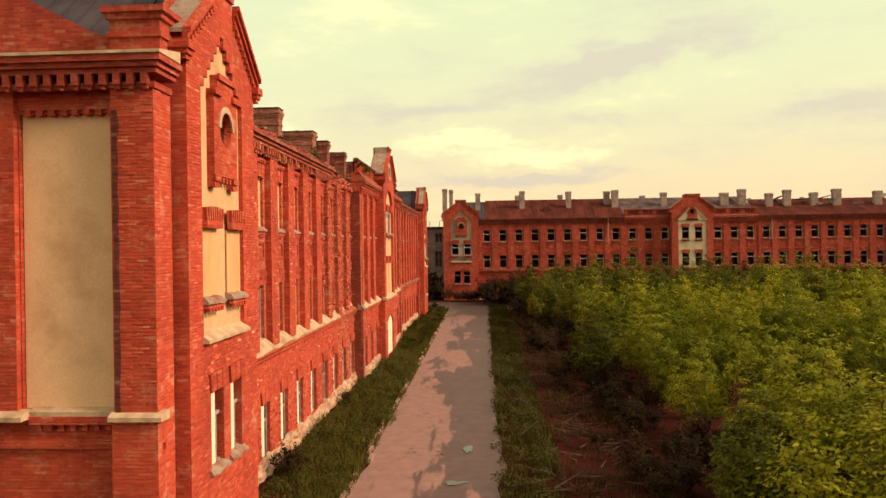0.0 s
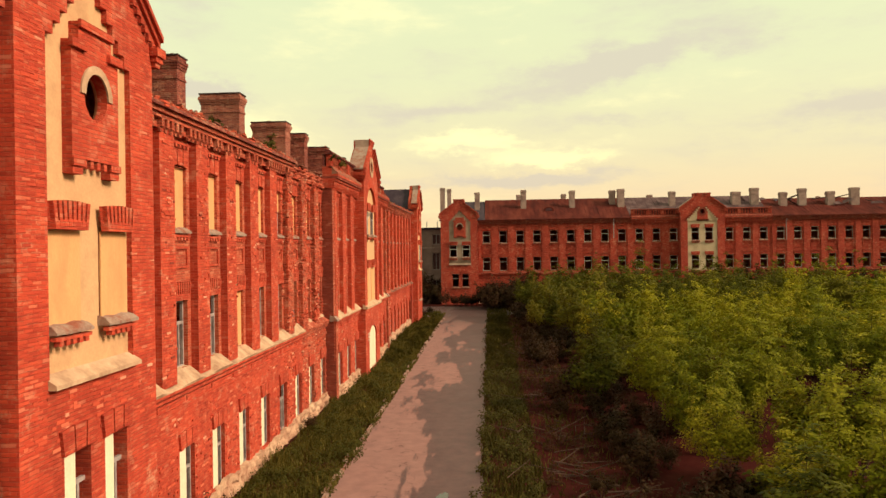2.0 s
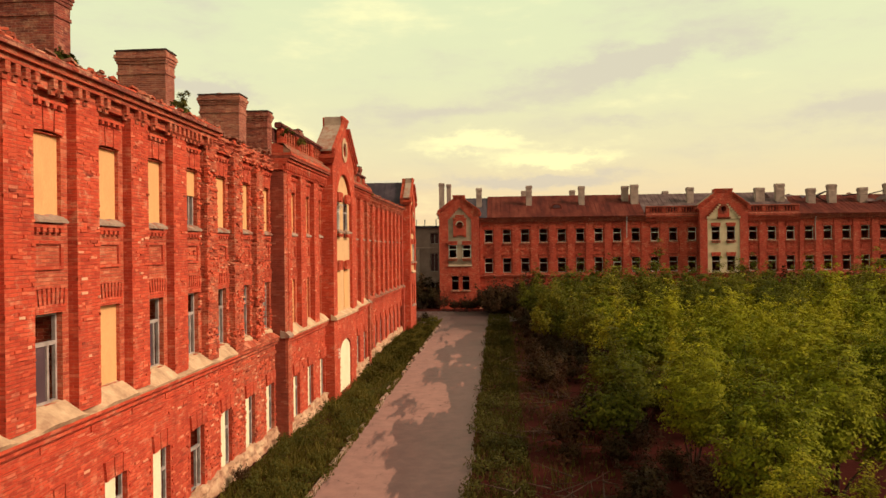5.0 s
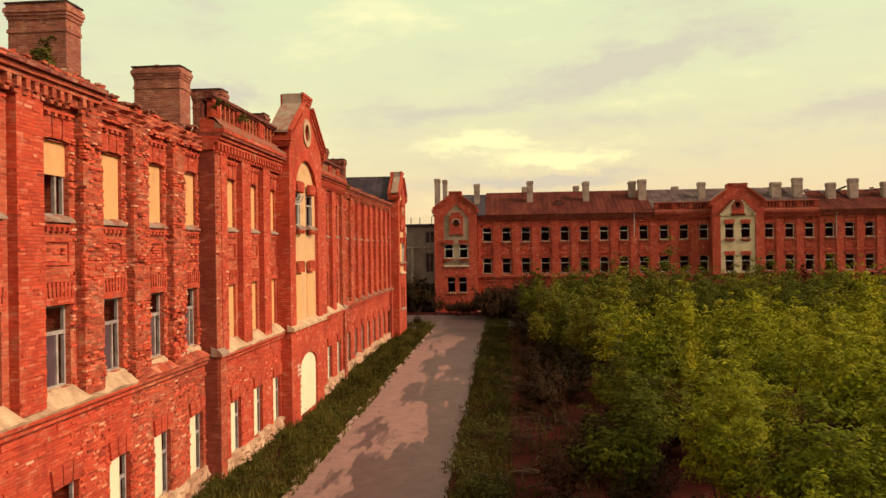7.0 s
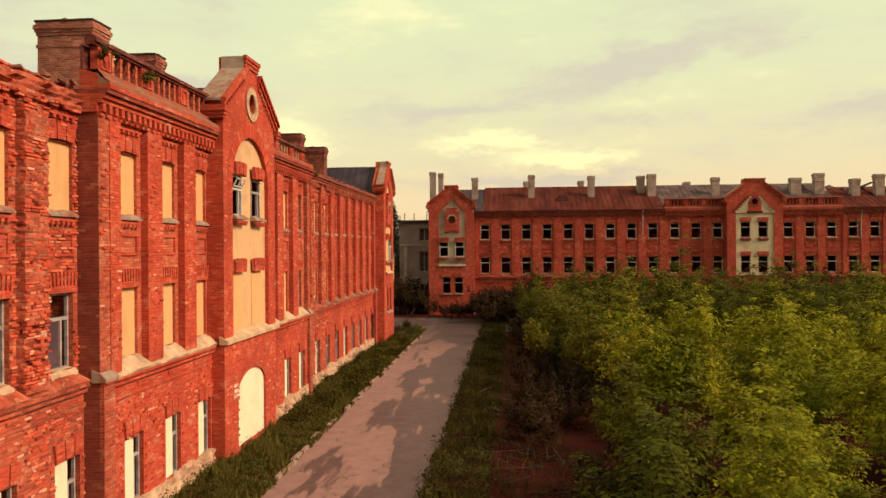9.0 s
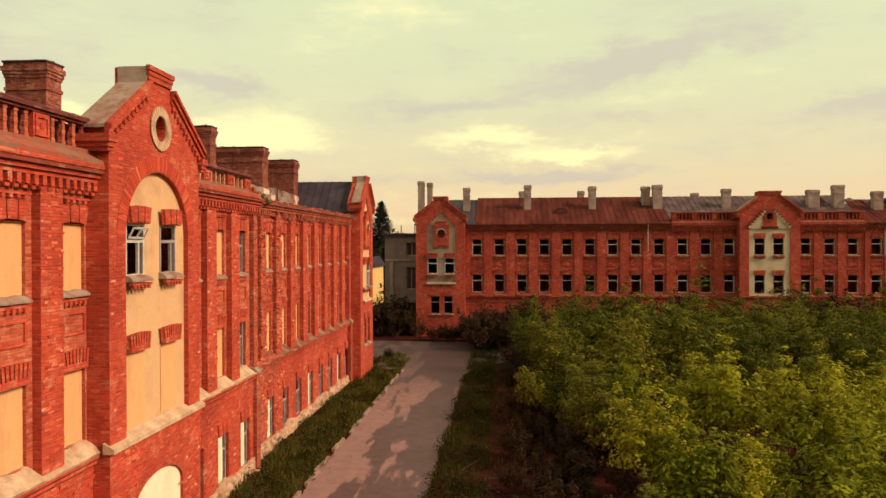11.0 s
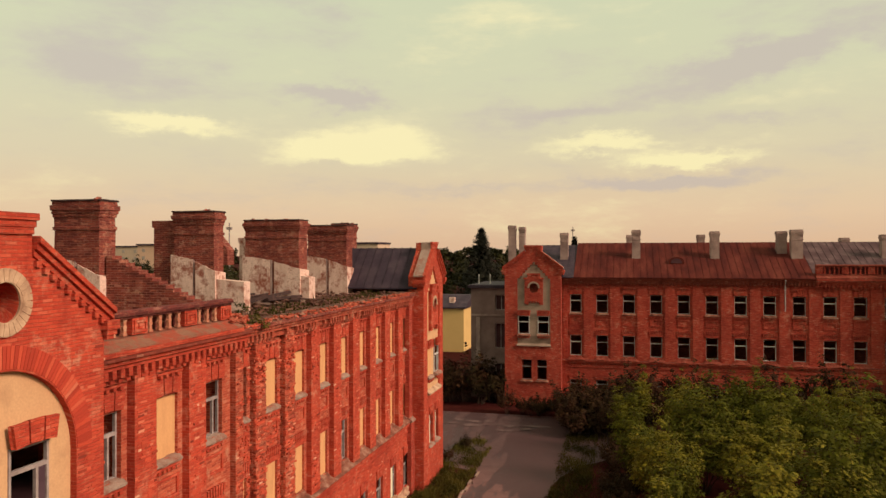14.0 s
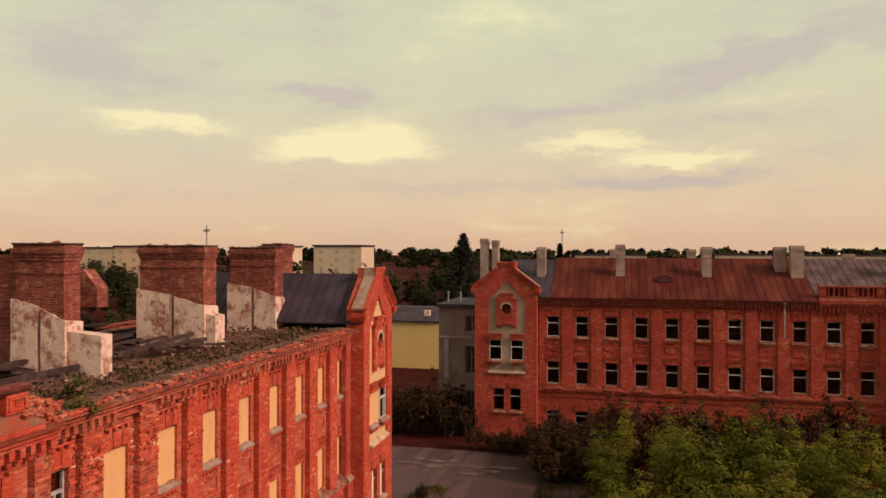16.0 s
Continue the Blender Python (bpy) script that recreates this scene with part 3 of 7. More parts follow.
def sill_mesh(m, mat, w=WIN):
    bm = bmesh.new()
    profile(bm, [(-0.25, 0.07), (0.02, 0.0), (0.14, -0.10), (0.14, -0.15), (-0.25, -0.15)], -0.07, w + 0.07)
    bmesh.ops.subdivide_edges(bm, edges=[e for e in bm.edges if e.calc_length() > 1.0], cuts=8)
    for v in bm.verts:
        k = noise.noise(Vector((v.co.x * 4.3, v.co.y * 3, 1.7)))
        v.co += Vector((0, 0.07 * k if v.co.y > 0.1 else 0, 0.04 * k if v.co.z > -0.14 else 0))
    return mesh_of("sill", bm, mat, turned(m))


def heap_mesh(m, mat, seed, w=WIN):
    """Mortar that slopes from the lower window down over the ledge."""
    bm = bmesh.new()
    profile(bm, [(-0.24, 0.04), (0.0, 0.0), (0.10, -0.08), (0.12, -0.22), (0.0, -0.25), (-0.24, -0.05)], -0.03, w + 0.03)
    bmesh.ops.subdivide_edges(bm, edges=[e for e in bm.edges if e.calc_length() > 1.0], cuts=7)
    for v in bm.verts:
        k = noise.noise(Vector((v.co.x * 2.2, v.co.y * 3, seed * 7.3)))
        if v.co.z > -0.2:
            v.co.z += 0.06 * k
            v.co.y += 0.06 * k if v.co.y > 0.05 else 0
    return mesh_of("sill", bm, mat, turned(m))


def dentil_mesh(m, mat, w=WIN, count=5, h=0.10, deep=0.10):
    bm = bmesh.new()
    pts = [(w + 0.06, h + 0.07), (-0.06, h + 0.07), (-0.06, h)]
    for i in range(count):
        c = (i + 0.5) * w / count
        pts += [(c - 0.06, h), (c - 0.06, 0), (c + 0.06, 0), (c + 0.06, h)]
    pts.append((w + 0.06, h))
    prism(bm, pts, -0.02, deep)
    return mesh_of("dentil_band", bm, mat, turned(m))


def apron_mesh(m, mat, w=WIN, h=0.62):
    bm = bmesh.new()
    pierced(bm, rect(0, w, 0, h), [rect(0.09, w - 0.09, 0.08, h - 0.08)], -0.02, 0.05)
    return mesh_of("apron_panel", bm, mat, turned(m))


def casement_mesh(m, mat, w=WIN, h=1.75, mullion=True):
    bm = bmesh.new()
    t, bar = 0.06, h * 0.64
    panes = [(t, w - 0.36, t, bar), (w - 0.29, w - t, t, bar)] if mullion else [(t, w - t, t + 0.03, bar)]
    pierced_grid(bm, 0, w, 0, h, panes + [(t, w - t, bar + 0.09, h - t)], -0.21, -0.13)
    return mesh_of("casement_frame", bm, mat, turned(m))


def board_mesh(m, mat, w=WIN, h=1.75, v=-0.09):
    bm = bmesh.new()
    box(bm, 0.0, w, v - 0.03, v, 0, h)
    return mesh_of("window_board", bm, mat, turned(m))


class Kit:
    """Meshes that alike windows of one building share."""

    def __init__(self, m, brick, sill, high=None):
        self.m = m
        self.fan3 = fan_mesh(m, brick, ribs=3, gap=0.045, h=0.48)
        self.fan8 = fan_mesh(m, brick, ribs=8, gap=0.06, h=0.50, deep=0.09, foot=0.14)
        self.sill, self.dentil, self.apron = sill_mesh(m, high or STAINED), dentil_mesh(m, brick), apron_mesh(m, brick)
        self.hood = dentil_mesh(m, brick, WIN, 4, 0.09, 0.14)
        self.heaps = [heap_mesh(m, sill, k) for k in range(3)]
        self.boards, self.frames, self.panes = {}, {}, {}

    def board(self, h, mat, w=WIN):
        key = (round(h, 2), mat.name, w)
        if key not in self.boards:
            self.boards[key] = board_mesh(self.m, mat, w, h)
        return self.boards[key]

    def pane(self, h):
        key = round(h, 2)
        if key not in self.panes:
            bm = bmesh.new()
            box(bm, 0.05, WIN - 0.34, -0.178, -0.172, 0.05, h * 0.64)
            self.panes[key] = mesh_of("pane", bm, SKY_TONED_GLASS, turned(self.m))
        return self.panes[key]

    def sash(self, h, mat):
        key = (round(h, 2), mat.name)
        if key not in self.frames:
            self.frames[key] = casement_mesh(self.m, mat, WIN, h, self.m is not FAR)
        return self.frames[key]


def window(house, kit, u, v, z0, z1, style, row, frame_mat=None):
    """row: ground, lower or upper; style: board, pale, open, half."""
    m = kit.m
    at = m @ Vector((u, v, z0))
    h = z1 - z0
    if style in ("board", "pale"):
        if style == "board":
            win = piece("window", kit.board(h, BOARD), house, at, "window closed with a tan fibreboard sheet")
        else:
            win = piece("window", kit.sash(h, FRAME_WOOD), house, at, "ground floor window with a pale board in a grey frame")
            piece("window_board", kit.board(h - 0.02, BOARD_PALE, 0.68), win, m.to_3x3() @ Vector((0.0, -0.02, 0.01)), "pale painted board")
    else:
        win = piece("window", kit.sash(h, frame_mat or FRAME_WOOD), house, at, "broken open window with a weathered wooden frame and dark room behind")
        if row == "lower" and m is NEAR:
            piece("pane", kit.pane(h), win, (0, 0, 0), "window pane with a purplish sky reflection in its colour")
        if style == "half":
            piece("window_board", kit.board(h * 0.45, BOARD), win, m.to_3x3() @ Vector((0, 0, h * 0.55)), "tan board over the upper half")
    r = m.to_3x3()
    if row == "upper":
        piece("lintel", kit.fan3, win, r @ Vector((0, 0, h + 0.01)))
        piece("dentil_band", kit.hood, win, r @ Vector((0, 0, h + 0.54)))
        piece("sill", kit.sill, win, r @ Vector((0, 0, 0)), "crumbling cement sill")
        piece("dentil_band", kit.dentil, win, r @ Vector((0, 0, -0.36)))
        piece("apron_panel", kit.apron, win, r @ Vector((0, 0, -1.15)))
    elif row == "lower":
        piece("lintel", kit.fan8, win, r @ Vector((0, 0, h + 0.01)))
        piece("sill", kit.heaps[int(u * 7) % 3], win, r @ Vector((0, 0, 0)), "sloping heap of weathered lime mortar")
    else:
        piece("lintel", kit.fan3, win, r @ Vector((0, 0, h + 0.01)))
    return win


GZ, LZ, UZ = (0.55, 2.48), (4.72, 6.66), (8.74, 10.48)
TOP = 12.1


def wing_wall(house, m, u0, u1, lefts, brick, label, ledge=None):
    bm = bmesh.new()
    holes = [(u, u + WIN, *UZ) for u in lefts] + [(u, u + WIN, *LZ) for u in lefts]
    pierced_grid(bm, u0, u1, 4.3, TOP - 0.35, holes, -0.6, 0.0)
    part("upper_wall", bm, BRICK_BAY if brick is BRICK else brick, house, label, m)
    bm = bmesh.new()
    pierced_grid(bm, u0, u1, -0.4, 4.3, [(u, u + WIN, *GZ) for u in lefts], -0.6, 0.16)
    part("ground_floor_wall", bm, brick, house, label, m)
    bm = bmesh.new()
    profile(bm, [(0.0, 4.30), (0.36, 4.30), (0.36, 4.22), (0.28, 4.14), (0.28, 4.06), (0.163, 4.0), (0.163, 4.2), (0.0, 4.2)], u0, u1)
    part("string_course", bm, brick, house, "", m)
    bm = bmesh.new()
    profile(bm, [(0.163, 3.66), (0.22, 3.66), (0.22, 3.78), (0.163, 3.78)], u0, u1)
    part("band", bm, brick, house, "", m)
    bm = bmesh.new()
    box(bm, 0, 1.72, 0.163, 0.195, 3.83, 3.98)
    fr = mesh_of("frieze_panel", bm, brick, turned(m))
    for i in range(int((u1 - u0) / 1.9)):
        piece("frieze_panel", fr, house, m @ Vector((u0 + 0.1 + i * 1.9, 0, 0)))
    bm = bmesh.new()
    profile(bm, [(0.003, 4.40), (0.16, 4.38), (0.37, 4.34), (0.37, 4.303), (0.003, 4.303)], u0, u1)
    bmesh.ops.subdivide_edges(bm, edges=[e for e in bm.edges if e.calc_length() > 3], cuts=int((u1 - u0) / 0.13))
    for v in bm.verts:
        if v.co.z > 4.31:
            near_win = min(abs(v.co.x - q - WIN / 2) for q in lefts) - WIN / 2
            rise = min(1.0, max(0.0, (0.34 - near_win) / 0.26)) * (1.0 if not ledge else 0.7)
            v.co.z += rise * (0.31 if v.co.y < 0.1 else 0.23 if v.co.y < 0.3 else 0.05)
            v.co.y += 0.05 * rise if v.co.y > 0.3 else 0
            k = noise.noise(Vector((v.co.x * 1.3, 0, 2.2))) + 0.5 * noise.noise(Vector((v.co.x * 4, v.co.y * 3, 0)))
            v.co.z += 0.07 * k
            v.co.y += 0.08 * k if v.co.y > 0.2 else 0
    part("ledge", bm, ledge or MORTAR, house, "weathered brick ledge" if ledge else "weathered lime mortar ledge", m)


def lesenes(house, m, spans, brick, z0=4.42, z1=11.35, deep=0.23, rough=()):
    for a, b in spans:
        bm = bmesh.new()
        worn = any(p <= a <= q for p, q in rough)
        if worn:
            k = int((z1 - z0) / 0.08)
            loops = []
            for i in range(k + 1):
                z = z0 + (z1 - z0) * i / k
                n1, n2, n3 = (noise.noise(Vector((a, z * 2.3, q))) + 0.6 * noise.noise(Vector((a, i * 0.83, q + 2))) for q in (1.0, 5.0, 9.0))
                d = deep + 0.20 * min(0, n3 + 0.10)
                loops.append([(a + 0.07 * max(0, n1), 0.003, z), (b - 0.07 * max(0, n2), 0.003, z), (b - 0.10 * max(0, n2) - 0.01, max(0.02, d + 0.02 * n2), z), ((a + b) / 2, max(0.02, d + 0.03 * n1), z), (a + 0.10 * max(0, n1) + 0.01, max(0.02, d), z)])
            loft(bm, loops)
        else:
            box(bm, a, b, 0.003, deep, z0, z1)
        part("pilaster_strip", bm, BRICK_WORN if worn else brick, house, "crumbling spalled brick strip" if worn else "", m)


def cornice(house, m, u0, u1, brick, z=11.35, ragged=0.0):
    bm = bmesh.new()
    profile(bm, [(-0.5, z), (0.20, z), (0.20, z + 0.24), (0.34, z + 0.24), (0.34, z + 0.36), (0.42, z + 0.36), (0.42, z + 0.48), (-0.5, z + 0.48)], u0, u1)
    top = part("cornice", bm, brick, house, "", m)
    bm = bmesh.new()
    profile(bm, [(-0.5, z + 0.483), (0.52, z + 0.483), (0.52, z + 0.60), (-0.5, z + 0.60)], u0, u1)
    part("cornice_cap", bm, BRICK_SOOT if ragged else BRICK_DARK, house, "sooty top course of the cornice", m)
    n = int((u1 - u0) / 0.30)
    bm = bmesh.new()
    profile(bm, [(0.203, 0.237), (0.203, -0.10), (0.27, -0.10), (0.27, 0.02), (0.335, 0.02), (0.335, 0.237)], 0, 0.15)
    me = mesh_of("bracket", bm, brick, turned(m))
    rng3 = random.Random(int(u0))
    for i in range(n):
        if ragged and rng3.random() < 0.06 + 0.16 * ragged:
            continue
        piece("bracket", me, top, m @ Vector((u0 + (i + 0.25) * (u1 - u0) / n, 0, z)))
    if ragged:
        n2 = int((u1 - u0) / 0.18)
        brick_heap("broken_wall_top", "crumbled bricks and earth along the wall top", house, m, [(u0, u1, -0.45, 0.46, z + 0.62)], int(9 * (u1 - u0)), int(u0), 0.12 * ragged, RUBBLE_BITS)
        brick_heap("broken_wall_edge", "loose red bricks along the wall edge", house, m, [(u0, u1, 0.12, 0.46, z + 0.63)], int(8 * (u1 - u0)), int(u0) + 1, 0.09, BRICK_WORN)
        bm = bmesh.new()
        loops = []
        for i in range(n2 + 1):
            u = u0 + (u1 - u0) * i / n2
            k = [noise.noise(Vector((u * 1.3, q, 7.0))) + 0.5 * noise.noise(Vector((u * 4.1, q, 3.0))) for q in range(3)]
            loops.append([(u, -0.5, z + 0.5), (u, 0.36 + 0.10 * k[0], z + 0.603), (u, 0.22 + 0.1 * k[1], z + 0.68 + 0.06 * k[2]), (u, -0.15, z + 0.74 + 0.09 * k[1]), (u, -0.5, z + 0.70)])
        loft(bm, loops)
        part("wall_top_earth", bm, RUBBLE, house, "earth and mortar lying on the broken wall top", m)


def brick_heap(name, label, house, m, zones, count, seed, pile=0.1, mat=None):
    """Fallen bricks and half bricks lying every way."""
    g = np.random.default_rng(seed)
    vs = []
    for u0, u1, v0, v1, z in zones:
        k = count // len(zones)
        c = np.stack([g.uniform(u0, u1, k), g.uniform(v0, v1, k), np.zeros(k)], 1)
        c[:, 2] = z + pile * np.abs(np.sin(c[:, 0] * 1.7 + np.sin(c[:, 0] * 0.6) * 2)) * g.random(k) + g.uniform(-0.02, 0.04, k)
        size = np.stack([g.choice([0.25, 0.25, 0.13, 0.17], k), np.full(k, 0.12), g.choice([0.07, 0.07, 0.05], k)], 1) / 2
        a = np.where(g.random(k) < 0.45, g.normal(0, 0.12, k), g.uniform(0, 6.28, k))
        b, d = g.normal(0, 0.28, k), g.normal(0, 0.25, k)
        for q in range(k):
            r = np.array(Euler((b[q], d[q], a[q])).to_matrix())
            for sz in (-1, 1):
                for sy in (-1, 1):
                    for sx in (-1, 1):
                        vs.append(c[q] + r @ (size[q] * (sx, sy, sz)))
    me = bpy.data.meshes.new(name)
    quads = ((0, 2, 3, 1), (4, 5, 7, 6), (0, 1, 5, 4), (2, 6, 7, 3), (0, 4, 6, 2), (1, 3, 7, 5))
    me.from_pydata([tuple(m @ Vector(p)) for p in vs], [], [tuple(8 * k + i for i in f) for k in range(len(vs) // 8) for f in quads])
    me.materials.append(mat or SCATTER)
    ob = new(name, me)
    ob.parent = house
    tagged(ob, label, kind="stuff")
    return ob


def eroded_cornice(house, m, u0, u1, brick, z=11.35):
    """Where the brackets have fallen and the courses crumble back."""
    bm = bmesh.new()
    levels = [(0.0, 0.16), (0.08, 0.20), (0.16, 0.13), (0.24, 0.22), (0.32, 0.10), (0.40, 0.16), (0.48, 0.02), (0.56, -0.06), (0.64, -0.2), (0.66, -0.5)]
    k = int((u1 - u0) / 0.13)
    loops = []
    for i in range(k + 1):
        u = u0 + (u1 - u0) * i / k
        lp = [(u, -0.5, z)]
        for h, v in levels:
            lp.append((u, v + 0.16 * noise.noise(Vector((round(u * 3.7) * 0.9, h * 9, 4.0))), z + h + 0.03 * noise.noise(Vector((u * 2, h * 3, 0)))))
        loops.append(lp)
    loft(bm, loops)
    part("crumbled_cornice", bm, brick, house, "eroded brick cornice that has lost its brackets", m)


def corner_pilaster(house, m, a, b, brick, deep=0.45, top=12.0):
    bm = bmesh.new()
    box(bm, a, b, 0.004, deep, 4.45, top)
    box(bm, a - 0.02, b + 0.02, 0.163, deep + 0.12, -0.4, 4.28)
    part("corner_pilaster", bm, brick, house, "", m)
    bm = bmesh.new()
    profile(bm, [(0.004, 4.62), (deep + 0.05, 4.52), (deep + 0.20, 4.38), (deep + 0.20, 4.285), (0.004, 4.285)], a - 0.08, b + 0.08)
    part("pilaster_cap", bm, brick if brick is BRICK_DAMP_SHADE else STAINED, house, "weathered mortar cap", m)


def plinth(house, m, u0, u1, v, seed):
    """Rough footing of field stones and mortar with a ragged top."""
    bm = bmesh.new()
    nu, nz = int((u1 - u0) / 0.11), 9
    grid = []
    for i in range(nu + 1):
        u = u0 + (u1 - u0) * i / nu
        top = 0.56 + 0.30 * noise.noise(Vector((u * 0.7, seed, 0))) + 0.10 * noise.noise(Vector((u * 4, seed, 2)))
        col = []
        for k in range(nz + 1):
            z = -0.3 + (top + 0.3) * k / nz
            d = noise.voronoi(Vector((u * 2.1, z * 2.8, seed)))[0]
            out = 0.07 + 0.20 * min(1.0, (d[1] - d[0]) * 2.2) + 0.06 * noise.noise(Vector((u * 5, z * 6, seed)))
            col.append(bm.verts.new((u, v + out * (1.0 - 0.35 * k / nz), z)))
        col.append(bm.verts.new((u, v - 0.05, top + 0.03)))
        grid.append(col)
    for p, q in zip(grid, grid[1:]):
        for k in range(nz + 1):
            bm.faces.new((p[k], q[k], q[k + 1], p[k + 1]))
    ob = part("plinth", bm, STONE, house, "rough pale footing of field stone and mortar", m)
    ob["kind"] = "stuff"


def balustrade(house, m, u0, u1, brick, centres, z=11.95, foot=0.52, tall=0.63, pier=0.31, weather=None, dark=None, post=None):
    """Low parapet: base, sloping weathering, panelled piers at centres, balusters of height tall between them."""
    bm = bmesh.new()
    box(bm, u0, u1, -0.3, 0.55, z, z + 0.12)
    box(bm, u0, u1, -0.3, 0.20, z + 0.12, z + foot)
    part("parapet_base", bm, brick, house, "", m)
    k0 = foot / 0.52
    bm = bmesh.new()
    loft(bm, [[(u, -0.2, z + foot + 0.005), (u, -0.2, z + foot + 0.05 + 0.02 * k), (u, 0.2 + 0.03 * k, z + (0.42 + 0.03 * k) * k0), (u, 0.53 + 0.04 * k, z + 0.13 + (0.09 + 0.03 * k) * k0), (u, 0.53 + 0.04 * k, z + 0.123), (u, 0.203, z + 0.123), (u, 0.203, z + foot + 0.005)]
              for u, k in ((u0 + (u1 - u0) * q / 30, noise.noise(Vector((q * 0.9, u0, 1.0)))) for q in range(31))])
    part("parapet_weathering", bm, weather or WEATHERED, house, "dirty sloping weathering of the parapet", m)
    f, top = z + foot + 0.033, z + foot + 0.033 + tall
    n = max(4, int((u1 - u0) / 0.25))
    bm = bmesh.new()
    loops = []
    for q in range(n + 1):
        u = u0 + (u1 - u0) * q / n
        k = 0.022 * noise.noise(Vector((u * 2.7, 4.0, z)))
        loops.append([(u, d, top + h + k * (h > 0.1)) for d, h in ((-0.16, 0.0), (0.10, 0.0), (0.10, 0.06), (0.17 + k, 0.07), (0.17 + k, 0.15), (0.11, 0.21), (-0.12, 0.21), (-0.16, 0.15))])
    loft(bm, loops)
    part("parapet_coping", bm, dark or BRICK_DAMP_SHADE, house, "sooty brick coping", m)
    for c in centres:
        bm = bmesh.new()
        box(bm, c - pier, c + pier, -0.14, 0.08, f, top)
        pierced(bm, rect(c - pier + 0.05, c + pier - 0.05, f + 0.06, top - 0.06), [rect(c - pier + 0.12, c + pier - 0.12, f + 0.13, top - 0.13)], 0.083, 0.12)
        box(bm, c - 0.07, c + 0.07, 0.083, 0.11, (f + top) / 2 - 0.06, (f + top) / 2 + 0.06)
        part("parapet_pier", bm, brick, house, "", m)
    # added dark sheet: the shade seen between the balusters, as a colour
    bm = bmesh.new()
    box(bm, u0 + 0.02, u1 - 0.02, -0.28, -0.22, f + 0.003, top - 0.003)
    part("parapet_backing", bm, BRICK_DAMP_SHADE, house, "dark sheet standing in for the shaded gaps between balusters", m)
    bm = bmesh.new()
    loft(bm, [[(-w, -d, q * tall), (w, -d, q * tall), (w, 0.01 + d * 0.3, q * tall), (-w, 0.01 + d * 0.3, q * tall)] for w, d, q in ((0.075, 0.08, 0), (0.075, 0.08, 0.14), (0.055, 0.06, 0.16), (0.055, 0.06, 0.41), (0.07, 0.07, 0.43), (0.07, 0.07, 0.57), (0.055, 0.06, 0.59), (0.055, 0.06, 0.84), (0.075, 0.08, 0.86), (0.075, 0.08, 1.0))])
    me = mesh_of("baluster", bm, post or BALUSTER, turned(m))
    ends = [u0 - pier] + list(centres) + [u1 + pier]
    for a, b in zip(ends, ends[1:]):
        a, b = a + pier, b - pier
        k = int((b - a) / 0.36)
        for j in range(k):
            piece("baluster", me, house, m @ Vector((a + (j + 0.5) * (b - a) / k, 0, f)))


